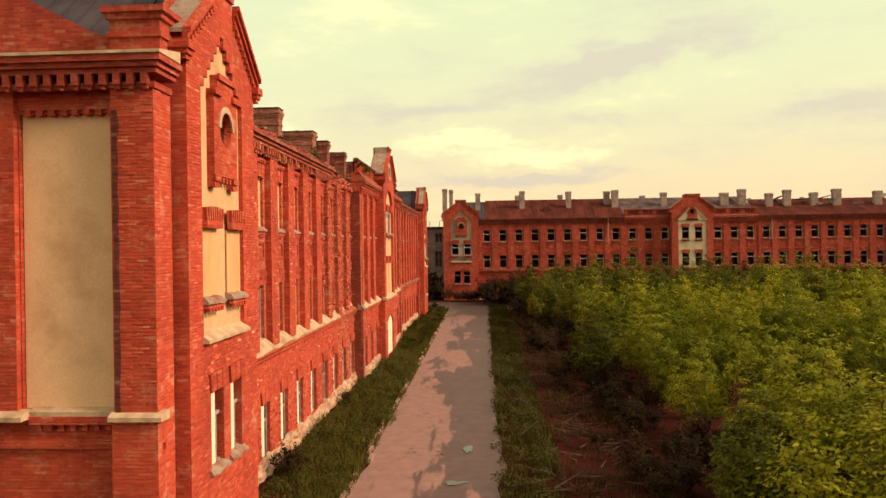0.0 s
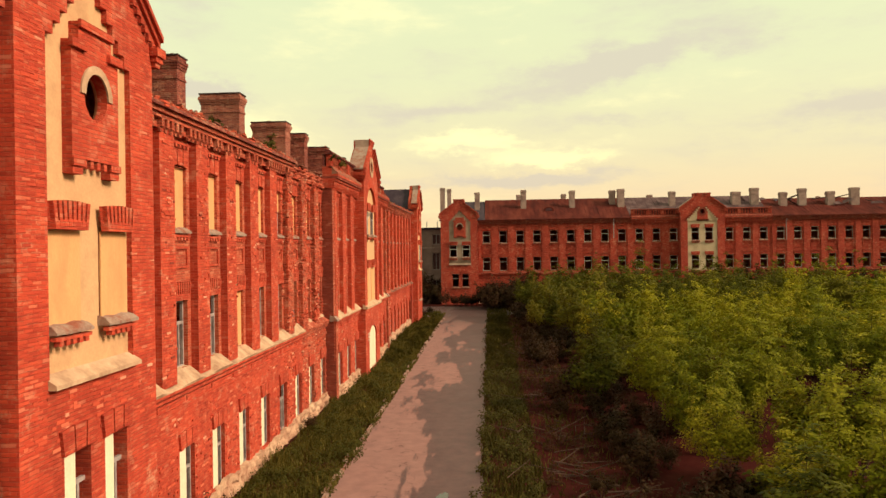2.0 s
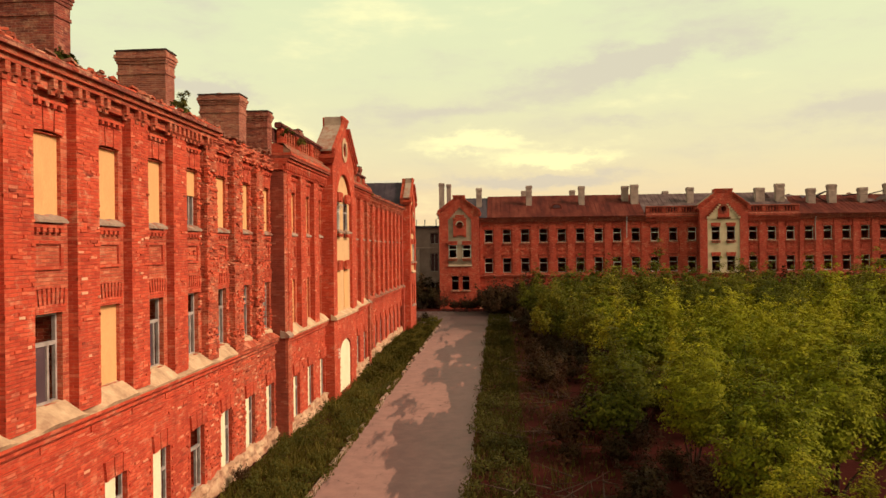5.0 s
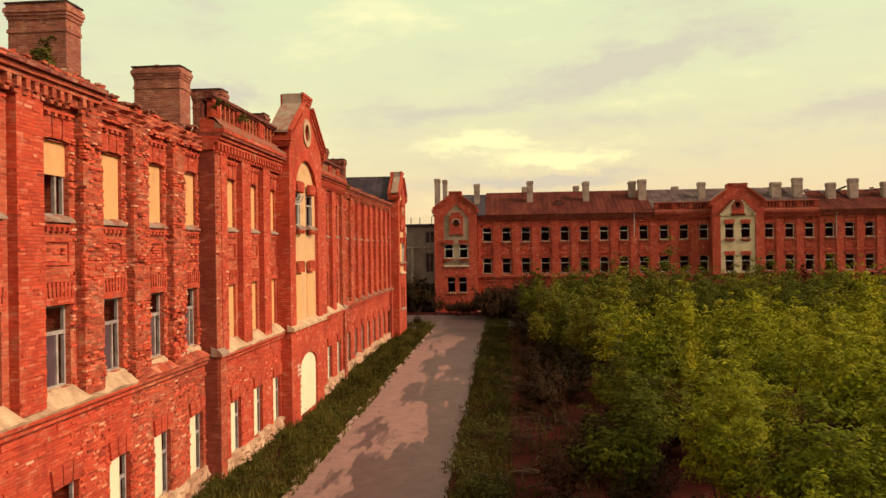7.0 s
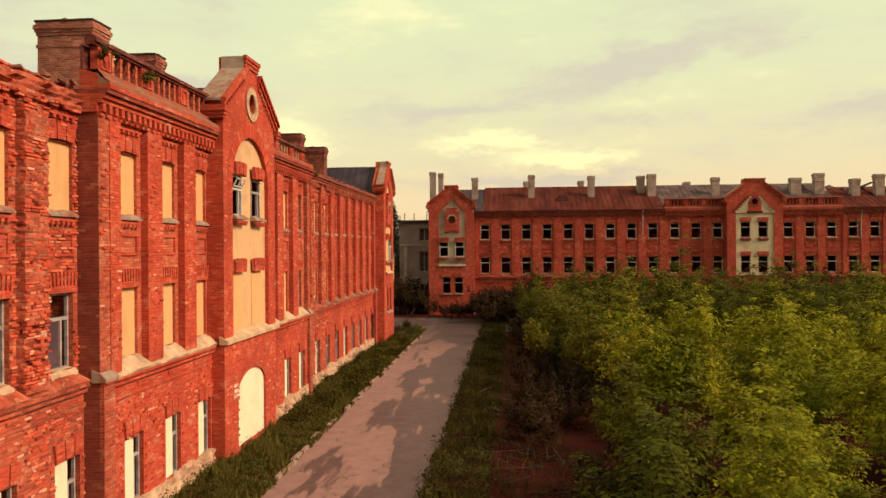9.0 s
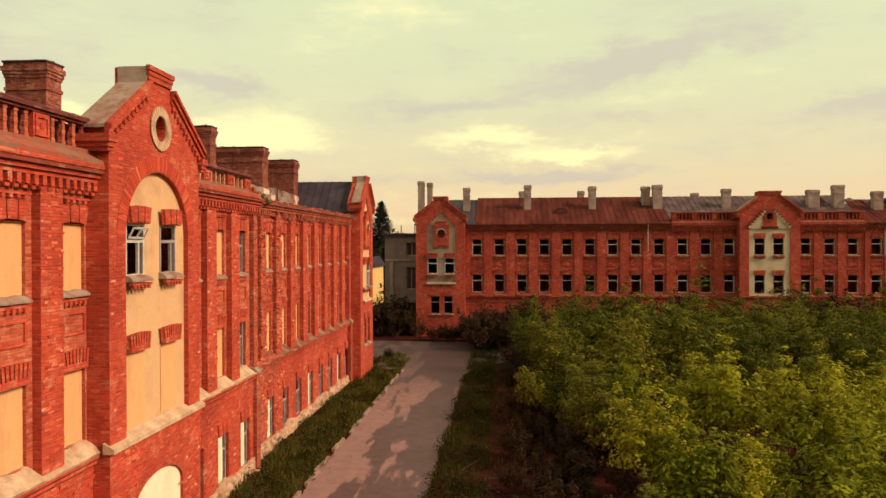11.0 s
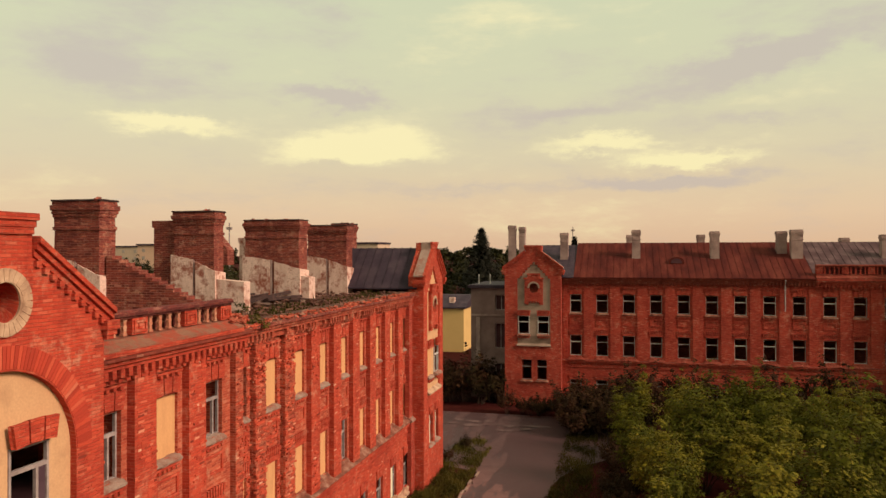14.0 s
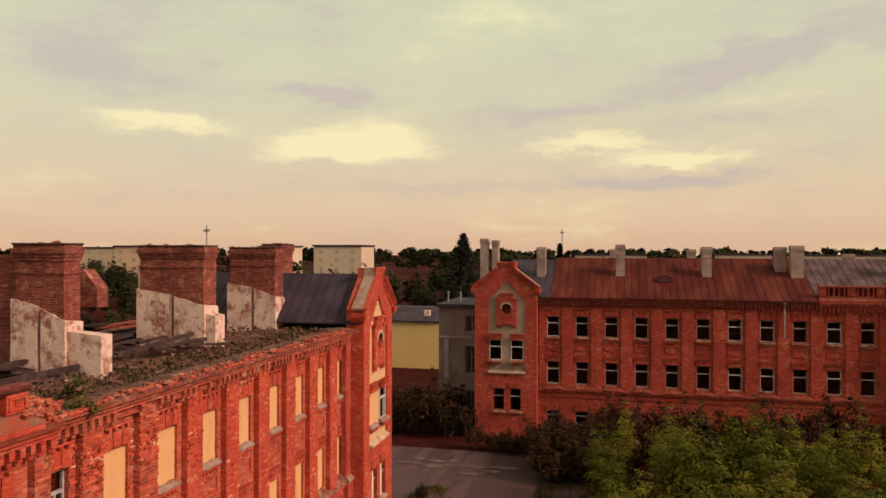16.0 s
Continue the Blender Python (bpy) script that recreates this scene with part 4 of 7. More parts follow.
def chimney(house, m, u, v, wu, wv, z0, z1, brick, plaster_to=None, step_out=0.0, label="", flare=0.62):
    """Its front right foot at u, v; plastered up to plaster_to where the attic was."""
    def square(o, z):
        return [(u - o, v - wv - o, z), (u + wu + o, v - wv - o, z), (u + wu + o, v + o, z), (u - o, v + o, z)]
    bm = bmesh.new()
    loft(bm, [square(o * flare, z) for o, z in ((0, z0), (0, z1 - 0.98), (0.06, z1 - 0.97), (0.06, z1 - 0.86), (0, z1 - 0.85), (0, z1 - 0.55), (0.05, z1 - 0.54), (0.06, z1 - 0.43), (0.11, z1 - 0.42), (0.11, z1 - 0.32), (0.17, z1 - 0.31), (0.17, z1 - 0.15), (0.08, z1 - 0.14), (0.07, z1))])
    bmesh.ops.subdivide_edges(bm, edges=[e for e in bm.edges if e.calc_length() > 0.7], cuts=3)
    for q in bm.verts:
        if q.co.z > z1 - 1.0:
            q.co += 0.028 * Vector((noise.noise(q.co * 3.1), noise.noise(q.co * 3.3 + Vector((5, 0, 0))), noise.noise(q.co * 2.7)))
    ob = part("chimney", bm, brick, house, label, m)
    if m is NEAR:
        brick_heap("loose_bricks", "loose bricks on the chimney top", ob, m, [(u - 0.05, u + wu + 0.05, v - wv - 0.05, v + 0.05, z1 + 0.02)], 7, int(u * 3), 0.02, brick)
        bm = bmesh.new()
        loft(bm, [square(o, z) for o, z in ((0.075, z1 - 0.02), (0.085, z1 + 0.0), (0.07, z1 + 0.045))])
        bmesh.ops.subdivide_edges(bm, edges=[e for e in bm.edges if e.calc_length() > 0.7], cuts=4)
        for q in bm.verts:
            q.co += 0.03 * Vector((noise.noise(q.co * 4), noise.noise(q.co * 4 + Vector((5, 0, 0))), 0.5 * noise.noise(q.co * 5)))
        part("chimney_cap", bm, CHAR, ob, "dark weathered slab on the chimney", m)
    if plaster_to:
        for k, (a, b, zt, zu) in enumerate(((v - wv - 0.15, v - wv * 0.53, 0.10, -0.12), (v - wv * 0.45, v + 0.08, -0.20, -0.60))):
            bm = bmesh.new()
            loops = []
            for i in range(9):
                q = i / 8
                zt2 = plaster_to + zt + (zu - zt) * q + 0.05 * noise.noise(Vector((i * 0.9, u, k * 4.0)))
                vv = a + (b - a) * q
                loops.append([(u - 0.05 - 0.01 * k, vv, z0), (u + wu + 0.05, vv, z0), (u + wu + 0.05, vv, zt2 - 0.1), (u - 0.05 - 0.01 * k, vv, zt2)])
            loft(bm, loops)
            part("plaster_coat", bm, PLASTER_WHITE, ob, "peeling whitewashed plaster below the old roof line", m)
        bm = bmesh.new()
        loft(bm, [[(u - 0.02, v - wv * 0.53 - 0.03, z0), (u + 0.05, v - wv * 0.45 + 0.03, z0), (u + 0.05, v - wv * 0.45 + 0.03, plaster_to - 0.25), (u - 0.02, v - wv * 0.53 - 0.03, plaster_to - 0.1)], [(u - 0.035, v - wv * 0.51, z0), (u + 0.04, v - wv * 0.47, z0), (u + 0.04, v - wv * 0.47, plaster_to - 0.25), (u - 0.035, v - wv * 0.51, plaster_to - 0.1)]])
        part("flue_seam", bm, CHIMNEY_GREY, ob, "grey mortar seam between two flues", m)
        if step_out:
            bm = bmesh.new()
            profile(bm, [(v + 0.085, z0), (v + step_out, z0), (v + step_out, plaster_to - 1.05), (v + 0.085, plaster_to - 0.95)], u + 0.05, u + wu * 0.8)
            part("stepped_flue", bm, PLASTER_WHITE, ob, "peeling whitewashed flue shoulder", m)
    return ob


def stepped_gable(c, half, z0, z_side, z_apex, steps=6):
    """Panel outline with a stepped pointed head."""
    pts = [(c - half, z0), (c + half, z0), (c + half, z_side)]
    for i in range(steps):
        u = c + half - (half - 0.12) * (i + 1) / steps
        z = z_side + (z_apex - z_side) * i / steps
        pts += [(u, z), (u, z_side + (z_apex - z_side) * (i + 1) / steps)]
    for i in range(steps - 1, -1, -1):
        u = c - half + (half - 0.12) * (i + 1) / steps
        z = z_side + (z_apex - z_side) * i / steps
        pts += [(u, z_side + (z_apex - z_side) * (i + 1) / steps), (u, z)]
    pts.append((c - half, z_side))
    return pts


def gable_coping(house, m, u0, u1, v0, v1, brick, shoulder, apex, cap, cap_half):
    c = (u0 + u1) / 2
    for s in (-1, 1):
        o = (u0 if s < 0 else u1)
        a, b = (c + s * cap_half, apex), (o + s * 0.20, shoulder - 0.03)
        bm = bmesh.new()
        loft(bm, [[(a[0], v, a[1] + z), (b[0], v, b[1] + z), (b[0], v, b[1] + z2), (a[0], v, a[1] + z2)] for v, z, z2 in ((v1 + 0.004, -0.30, 0.12), (v1 + 0.05, -0.29, 0.12), (v1 + 0.055, -0.16, 0.12), (v1 + 0.13, -0.15, 0.12), (v1 + 0.135, -0.02, 0.12), (v1 + 0.21, -0.01, 0.12))])
        part("gable_moulding", bm, brick, house, "", m)
        bm = bmesh.new()
        loft(bm, [[(a[0], v, a[1] + 0.004), (b[0], v, b[1] + 0.004), (b[0], v, b[1] + 0.10), (a[0], v, a[1] + 0.10)] for v in (v0, v1 - 0.004)])
        part("gable_slope", bm, STAINED, house, "grey cement slope of the gable", m)
        bm = bmesh.new()
        box(bm, -0.07, 0.07, 0.004, 0.09, -0.44, -0.31)
        dent = mesh_of("gable_dentil", bm, brick, turned(m))
        for k in range(11):
            q = (k + 0.5) / 11
            piece("gable_dentil", dent, house, m @ Vector((a[0] + (b[0] - a[0]) * q, v1, a[1] + (b[1] - a[1]) * q)))
        bm = bmesh.new()
        e0, e1 = min(o - 0.02, o + s * 0.22), max(o + 0.02, o + s * 0.22)
        loft(bm, [[(e0 - w, v0, z), (e1 + w, v0, z), (e1 + w, v1 + 0.1 + w, z), (e0 - w, v1 + 0.1 + w, z)] for w, z in ((0.0, shoulder - 0.65), (0.0, shoulder - 0.55), (0.05, shoulder - 0.54), (0.05, shoulder - 0.42), (0.10, shoulder - 0.41), (0.10, shoulder - 0.20))])
        part("shoulder_corbel", bm, brick, house, "", m)
    bm = bmesh.new()
    box(bm, c - cap_half - 0.02, c + cap_half + 0.02, v0, v1 - 0.006, apex - 0.1, cap)
    part("gable_cap", bm, CAP_GREY, house, "grey cement cap block", m)
    bm = bmesh.new()
    loft(bm, [[(c - cap_half - w, v1 + 0.004, z), (c + cap_half + w, v1 + 0.004, z), (c + cap_half + w, v1 + 0.06 + w, z), (c - cap_half - w, v1 + 0.06 + w, z)] for w, z in ((0.0, cap - 0.40), (0.0, cap - 0.26), (0.03, cap - 0.25), (0.03, cap - 0.12), (0.07, cap - 0.11), (0.07, cap + 0.03))])
    part("cap_moulding", bm, brick, house, "", m)


def pavilion(house, kit, m, u0, u1, v, c, half, brick, styles, plaster=None):
    """Stair bay with a stepped-headed plaster panel and a round niche."""
    shoulder, apex, cap = 13.0, 14.55, 15.1
    bm = bmesh.new()
    panel = stepped_gable(c, half, 5.70, 12.0, 13.55)
    outline = [(u0, -0.4), (u1, -0.4), (u1, shoulder), (c + 0.75, apex), (c + 0.75, cap - 0.02), (c - 0.75, cap - 0.02), (c - 0.75, apex), (u0, shoulder)]
    gw = [rect(c - 1.12, c - 0.22, 2.45, 4.35), rect(c + 0.30, c + 1.20, 2.45, 4.35)]
    pierced(bm, outline, [panel] + gw, 0.05, v)
    part("front_wall", bm, brick, house, "", m)
    gable_coping(house, m, u0, u1, 0.40, v, brick, shoulder, apex, cap, 0.75)
    # plaster field with its two blind windows
    wins = [(c - half + 0.08, 6.75, 8.48), (c + 0.36, 6.75, 8.48)]
    bm = bmesh.new()
    pierced(bm, panel, [rect(a, a + WIN, b, d) for a, b, d in wins] + [ring(c, 11.1, 0.5, 0.54, 20)], v - 0.22, v - 0.12)
    part("plaster_panel", bm, plaster or PLASTER, house, "grimy grey plaster panel" if plaster else "ochre plaster panel with stains", m)
    for (a, b, d), st in zip(wins, styles):
        at = m @ Vector((a, v - 0.12 + (0.14 if st == "board" else 0.20), b))
        r = m.to_3x3()
        if st == "board":
            w = piece("window", kit.board(d - b, BOARD), house, at, "window closed with a tan fibreboard sheet")
        else:
            w = piece("window", kit.sash(d - b, FRAME_WHITE), house, at, "broken window with a white frame")
        piece("lintel", kit.fan8, w, r @ Vector((0, 0, d - b + 0.01)))
        piece("sill", kit.sill, w, r @ Vector((0, 0.0, 0)), "crumbling cement sill")
        piece("dentil_band", kit.dentil, w, r @ Vector((0, 0, -0.36)))
    for a in (c - 1.12, c + 0.30):
        at = m @ Vector((a - 0.08, v, 2.45))
        w = piece("window", kit.sash(1.9, FRAME_WOOD), house, at, "narrow ground floor window in a grey frame")
        if styles[0] == "board":
            piece("window_board", kit.board(1.88, BOARD_PALE, 0.62), w, m.to_3x3() @ Vector((0, -0.02, 0.01)), "pale painted board")
        piece("lintel", kit.fan3, w, m.to_3x3() @ Vector((0, 0, 1.91)))
        piece("sill", kit.sill, w, (0, 0, 0), "broken cement sill")
    # niche block with the round hole
    bm = bmesh.new()
    block = [(c - 0.86, 9.55), (c - 0.5, 9.55), (c - 0.5, 9.85), (c + 0.5, 9.85), (c + 0.5, 9.55), (c + 0.86, 9.55), (c + 0.86, 12.05), (c + 0.6, 12.05), (c + 0.6, 12.45), (c - 0.6, 12.45), (c - 0.6, 12.05), (c - 0.86, 12.05)]
    pierced(bm, block, [ring(c, 11.1, 0.42, 0.46, 20)], v - 0.118, v + 0.08)
    part("niche_block", bm, brick, house, "", m)
    trims = [("niche_hood", (c - 0.62, c + 0.62, v + 0.083, v + 0.15, 12.33, 12.48))]
    for s in (-1, 1):
        trims.append(("niche_cap", (c + s * 0.68 - 0.26, c + s * 0.68 + 0.26, v + 0.083, v + 0.16, 11.9, 12.07)))
        trims.append(("niche_foot", (c + s * 0.68 - 0.2, c + s * 0.68 + 0.2, v + 0.083, v + 0.12, 9.7, 9.85)))
    for i in range(4):
        trims.append(("niche_tooth", (c - 0.45 + i * 0.25, c - 0.33 + i * 0.25, v - 0.118, v + 0.06, 9.70, 9.845)))
    for name, size in trims:
        bm = bmesh.new()
        box(bm, *size)
        part(name, bm, brick, house, "", m)
    bm = bmesh.new()
    pierced(bm, [(c + 0.58 * math.cos(a * math.pi / 12), 11.1 + 0.62 * math.sin(a * math.pi / 12)) for a in range(13)] + [(c + 0.42 * math.cos(a * math.pi / 12), 11.1 + 0.46 * math.sin(a * math.pi / 12)) for a in range(12, -1, -1)], [], v + 0.083, v + 0.12)
    part("niche_arch", bm, plaster or MORTAR, house, "pale brick arch over the niche", m)
    bm = bmesh.new()
    box(bm, c - 1.1, c + 1.1, v - 0.5, v - 0.45, 10.0, 12.2)
    part("niche_back", bm, BRICK_DARK, house, "", m)
    bm = bmesh.new()
    profile(bm, [(v - 0.12, 5.90), (v + 0.16, 5.72), (v + 0.16, 5.64), (v - 0.12, 5.64)], c - half - 0.05, c + half + 0.05)
    part("panel_ledge", bm, plaster or MORTAR, house, "weathered cement ledge", m)


def centre_gable(house, kit, m, u0, u1, v, c, brick, styles, door=True, plaster=None):
    shoulder, apex, cap = 13.1, 14.7, 15.25
    half = 2.02
    bm = bmesh.new()
    outline = [(u0, -0.4), (u1, -0.4), (u1, shoulder), (c + 0.75, apex), (c + 0.75, cap - 0.02), (c - 0.75, cap - 0.02), (c - 0.75, apex), (u0, shoulder)]
    panel = arch(c - half, c + half, 4.45, 12.15, 2.0, 20)
    holes = [panel, ring(c + 0.05, 13.5, 0.36, 0.40, 20)]
    if door:
        holes.append(arch(c - 1.55, c + 1.55, 0.25, 3.05, 0.75, 12))
    pierced(bm, outline, holes, 0.05, v)
    part("front_wall", bm, brick, house, "", m)
    gable_coping(house, m, u0, u1, 0.15, v, brick, shoulder, apex, cap, 0.75)
    ups = [(c - 1.78, 9.03, 10.55), (c + 0.30, 9.03, 10.55)]
    lows = [(c - 1.78, 4.75, 6.86), (c + 0.30, 4.75, 6.86)]
    bm = bmesh.new()
    pierced(bm, panel, [rect(a, a + WIN, b, d) for a, b, d in ups + lows], v - 0.28, v - 0.16)
    part("plaster_panel", bm, plaster or PLASTER, house, "ochre plaster arched panel", m)
    for (a, b, d), st in zip(ups + lows, styles):
        at = m @ Vector((a, v - 0.16 + (0.12 if st == "board" else 0.16), b))
        r = m.to_3x3()
        if st == "board":
            w = piece("window", kit.board(d - b, BOARD), house, at, "window closed with a tan fibreboard sheet")
        else:
            w = piece("window", kit.sash(d - b, FRAME_WHITE if a < c - 1 else FRAME_WOOD), house, at, "broken window with a weathered painted frame")
        piece("lintel", kit.fan3 if b > 8 else kit.fan8, w, r @ Vector((0, 0, d - b + 0.01)))
        if st != "board":
            bm = bmesh.new()
            box(bm, WIN - 0.30, WIN - 0.05, -0.178, -0.172, 0.05, (d - b) * 0.64)
            part("pane", bm, SKY_TONED_GLASS, w, "side pane with a purplish sky reflection in its colour", turned(m))
            if a < c - 1:
                bm = bmesh.new()
                pierced_grid(bm, 0.07, WIN - 0.07, 0, 0.36, [(0.12, 0.50, 0.05, 0.31), (0.55, WIN - 0.12, 0.05, 0.31)], -0.02, 0.02)
                sash = part("transom_sash", bm, FRAME_WHITE, w, "white top sash hanging open", turned(m))
                sash.matrix_basis = Matrix.Translation(r @ Vector((0, -0.10, (d - b) * 0.64 + 0.12))) @ turned(m) @ Matrix.Rotation(radians(-28), 4, "X") @ turned(m).inverted()
        if b > 8:
            piece("sill", kit.sill, w, (0, 0, 0), "crumbling cement sill")
            piece("dentil_band", kit.dentil, w, r @ Vector((0, 0, -0.36)))
    bm = bmesh.new()
    pierced(bm, ring(c + 0.05, 13.5, 0.62, 0.68, 28), [ring(c + 0.05, 13.5, 0.36, 0.40, 28)], v + 0.003, v + 0.05)
    part("oculus_ring", bm, MORTAR, house, "pale ring of bricks round the small window", m)
    bm = bmesh.new()
    profile(bm, [(v - 0.16, 4.62), (v + 0.16, 4.45), (v + 0.16, 4.32), (v - 0.16, 4.32)], u0 - 0.08, u1 + 0.08)
    part("ledge", bm, MORTAR, house, "weathered cement ledge", m)
    if door:
        bm = bmesh.new()
        prism(bm, arch(c - 1.55, c + 1.55, 0.25, 3.05, 0.75, 12), v - 0.14, v - 0.09)
        part("door_board", bm, BOARD_PALE, house, "arched doorway closed with a pale board", m)


def far_gable(house, kit, m, u0, u1, v, c, brick, plaster):
    """Middle bay with a square plaster field, a corbelled stepped head and a small round window."""
    shoulder, apex, cap, half = 13.3, 14.85, 15.4, 2.06
    wins = [(c - 1.52, 8.74, 10.5), (c + 0.40, 8.74, 10.5), (c - 1.52, 4.72, 6.66), (c + 0.40, 4.72, 6.66)]
    panel = rect(c - half, c + half, 4.35, 11.5)
    outline = [(u0, -0.4), (u1, -0.4), (u1, shoulder), (c + 1.1, apex), (c + 1.1, cap - 0.02), (c - 1.1, cap - 0.02), (c - 1.1, apex), (u0, shoulder)]
    bm = bmesh.new()
    pierced(bm, outline, [panel, ring(c, 12.8, 0.34, 0.36, 20)], 0.05, v)
    part("front_wall", bm, brick, house, "", m)
    gable_coping(house, m, u0, u1, -0.2, v, brick, shoulder, apex, cap, 1.1)
    bm = bmesh.new()
    pierced(bm, panel, [rect(a, a + WIN, b, d) for a, b, d in wins], v - 0.26, v - 0.10)
    part("plaster_panel", bm, plaster, house, "pale ochre plaster field with four empty windows", m)
    for a, b, d in wins:
        w = piece("window", kit.sash(d - b, FRAME_WOOD), house, m @ Vector((a, v - 0.05, b)), "empty window with a weathered frame")
        piece("lintel", kit.fan3, w, m.to_3x3() @ Vector((0, 0, d - b + 0.01)))
        if b > 8:
            piece("sill", kit.sill, w, (0, 0, 0), "crumbling cement sill")
            piece("dentil_band", kit.dentil, w, m.to_3x3() @ Vector((0, 0, -0.36)))
    # corbel steps climb from both sides of the field to the round window
    bm = bmesh.new()
    box(bm, 0, 0.30, 0.003, 0.09, 0, 0.28)
    step_me = mesh_of("corbel_step", bm, plaster, turned(m))
    bm = bmesh.new()
    box(bm, 0, 0.30, 0.003, 0.14, 0, 0.16)
    cap_me = mesh_of("corbel_cap", bm, BRICK_DARK, turned(m))
    for k in range(7):
        for q in (-1, 1):
            u, z = c + q * (half - 0.10 - k * 0.24) - 0.15, 11.55 + k * 0.26
            piece("corbel_step", step_me, house, m @ Vector((u, v, z)))
            piece("corbel_cap", cap_me, house, m @ Vector((u, v, z + 0.285)))
    bm = bmesh.new()
    pierced(bm, ring(c, 12.8, 0.60, 0.64, 24), [ring(c, 12.8, 0.34, 0.36, 24)], v + 0.003, v + 0.10)
    part("oculus_ring", bm, BRICK_DARK, house, "sooty brick ring round the small window", m)
    bm = bmesh.new()
    pierced(bm, rect(c - 0.72, c + 0.72, 11.76, 13.55), [ring(c, 12.8, 0.605, 0.645, 24)], v + 0.003, v + 0.07)
    part("oculus_block", bm, brick, house, "", m)
    for q in (-1, 1):
        bm = bmesh.new()
        prism(bm, [(c + q * 0.725, 11.50), (c + q * half, 11.50), (c + q * (half - 0.1), 11.62), (c + q * 0.725, 12.95)][::q], v + 0.002, v + 0.02)
        part("plaster_field", bm, plaster, house, "", m)
    # dark sheet for the shade behind the round window
    bm = bmesh.new()
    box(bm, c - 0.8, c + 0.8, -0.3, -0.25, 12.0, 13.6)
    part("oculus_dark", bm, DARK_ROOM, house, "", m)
    bm = bmesh.new()
    profile(bm, [(v + 0.003, 11.75), (v + 0.20, 11.75), (v + 0.16, 11.62), (v + 0.10, 11.60), (v + 0.06, 11.50), (v + 0.003, 11.50)], c - 0.85, c + 0.85)
    part("oculus_corbel", bm, BRICK_DARK, house, "", m)
    bm = bmesh.new()
    profile(bm, [(v - 0.1, 4.5), (v + 0.16, 4.42), (v + 0.16, 4.30), (v - 0.1, 4.30)], u0 - 0.05, u1 + 0.05)
    part("ledge", bm, BRICK_DARK, house, "", m)


def rubble_top(house, m, u0, u1, v0, v1, z):
    """Rough floor of the roofless attic."""
    nu, nv = int((u1 - u0) / 0.5), int((v1 - v0) / 0.5)
    bm = bmesh.new()
    grid = [[bm.verts.new((u0 + (u1 - u0) * i / nu, v0 + (v1 - v0) * j / nv, z + 0.25 * noise.noise(Vector((i * 0.31, j * 0.31, u0))) + 0.12 * noise.noise(Vector((i * 1.3, j * 1.3, 3))))) for j in range(nv + 1)] for i in range(nu + 1)]
    for i in range(nu):
        for j in range(nv):
            bm.faces.new((grid[i][j], grid[i + 1][j], grid[i + 1][j + 1], grid[i][j + 1]))
    part("attic_floor", bm, RUBBLE, house, "roofless attic floor of rubble and earth", m)


# ---- the long brick barracks beside the road ----
near = thing("barracks_building", "long derelict red brick barracks with boarded windows and no roof", "building", loc=(0, 0, 0))
kn = Kit(NEAR, BRICK, MORTAR)
kw = Kit(NEAR, BRICK, RUBBLE_BITS)
km = Kit(NEAR_MID, BRICK, MORTAR)
W1 = [26.05 + 2.45 * k for k in range(9)]
C1 = [48.20, 50.65, 53.08]
C2 = [60.42, 62.86, 65.27]
W2 = [67.55] + [69.90 + 2.43 * k for k in range(8)]
wing_wall(near, NEAR, 25.1, 41.9, W1[:7], BRICK, "red brick wing wall")
wing_wall(near, NEAR, 41.9, 46.9, W1[7:], BRICK_WORN, "spalled red brick wing wall", BRICK_WORN)
wing_wall(near, NEAR_MID, 46.92, 54.9, C1, BRICK, "red brick wall")
wing_wall(near, NEAR_MID, 59.5, 67.32, C2, BRICK, "red brick wall")
wing_wall(near, NEAR, 67.33, 71.6, W2[:2], BRICK_WORN, "spalled red brick wing wall", BRICK_WORN)
wing_wall(near, NEAR, 71.6, 88.4, W2[2:], BRICK, "red brick wing wall", RUBBLE_BITS)


def gaps(ws, lo, hi):
    out = []
    edges = [lo] + [x for w in ws for x in (w - 0.24, w + WIN + 0.23)] + [hi]
    for a, b in zip(edges[::2], edges[1::2]):
        if b - a > 0.3:
            out.append((a, b))
    return out


lesenes(near, NEAR, gaps(W1, 25.2, 46.8), BRICK, rough=((39.5, 47.5),))
lesenes(near, NEAR_MID, gaps(C1, 47.42, 54.25), BRICK)
lesenes(near, NEAR_MID, gaps(C2, 60.0, 66.8), BRICK)
lesenes(near, NEAR, gaps(W2, 67.3, 88.3), BRICK, rough=((66, 73.5),))
cornice(near, NEAR, 25.1, 40.3, BRICK_WORN, ragged=1.0)
eroded_cornice(near, NEAR, 40.3, 46.95, BRICK_WORN)
brick_heap("broken_wall_top", "crumbled bricks and earth along the wall top", near, NEAR, [(40.3, 46.9, -0.5, 0.1, 11.98)], 70, 4, 0.10, RUBBLE_BITS)
cornice(near, NEAR_MID, 46.85, 54.3, BRICK)
cornice(near, NEAR_MID, 60.05, 67.4, BRICK)
cornice(near, NEAR, 67.41, 88.4, BRICK_WORN, ragged=0.8)
corner_pilaster(near, NEAR_MID, 46.925, 47.42, BRICK_WORN, 0.20)
corner_pilaster(near, NEAR_MID, 66.82, 67.315, BRICK_WORN, 0.20)
# slab on the return face: its shade put into the colour, with damp
bm = bmesh.new()
box(bm, 46.895, 46.918, 0.006, 0.60, 2.2, 11.3)
box(bm, 46.895, 46.918, 0.168, 0.70, -0.4, 2.2)
part("damp_stain", bm, BRICK_DARK, near, "return face coloured dark for its shade and for gutter damp", NEAR)
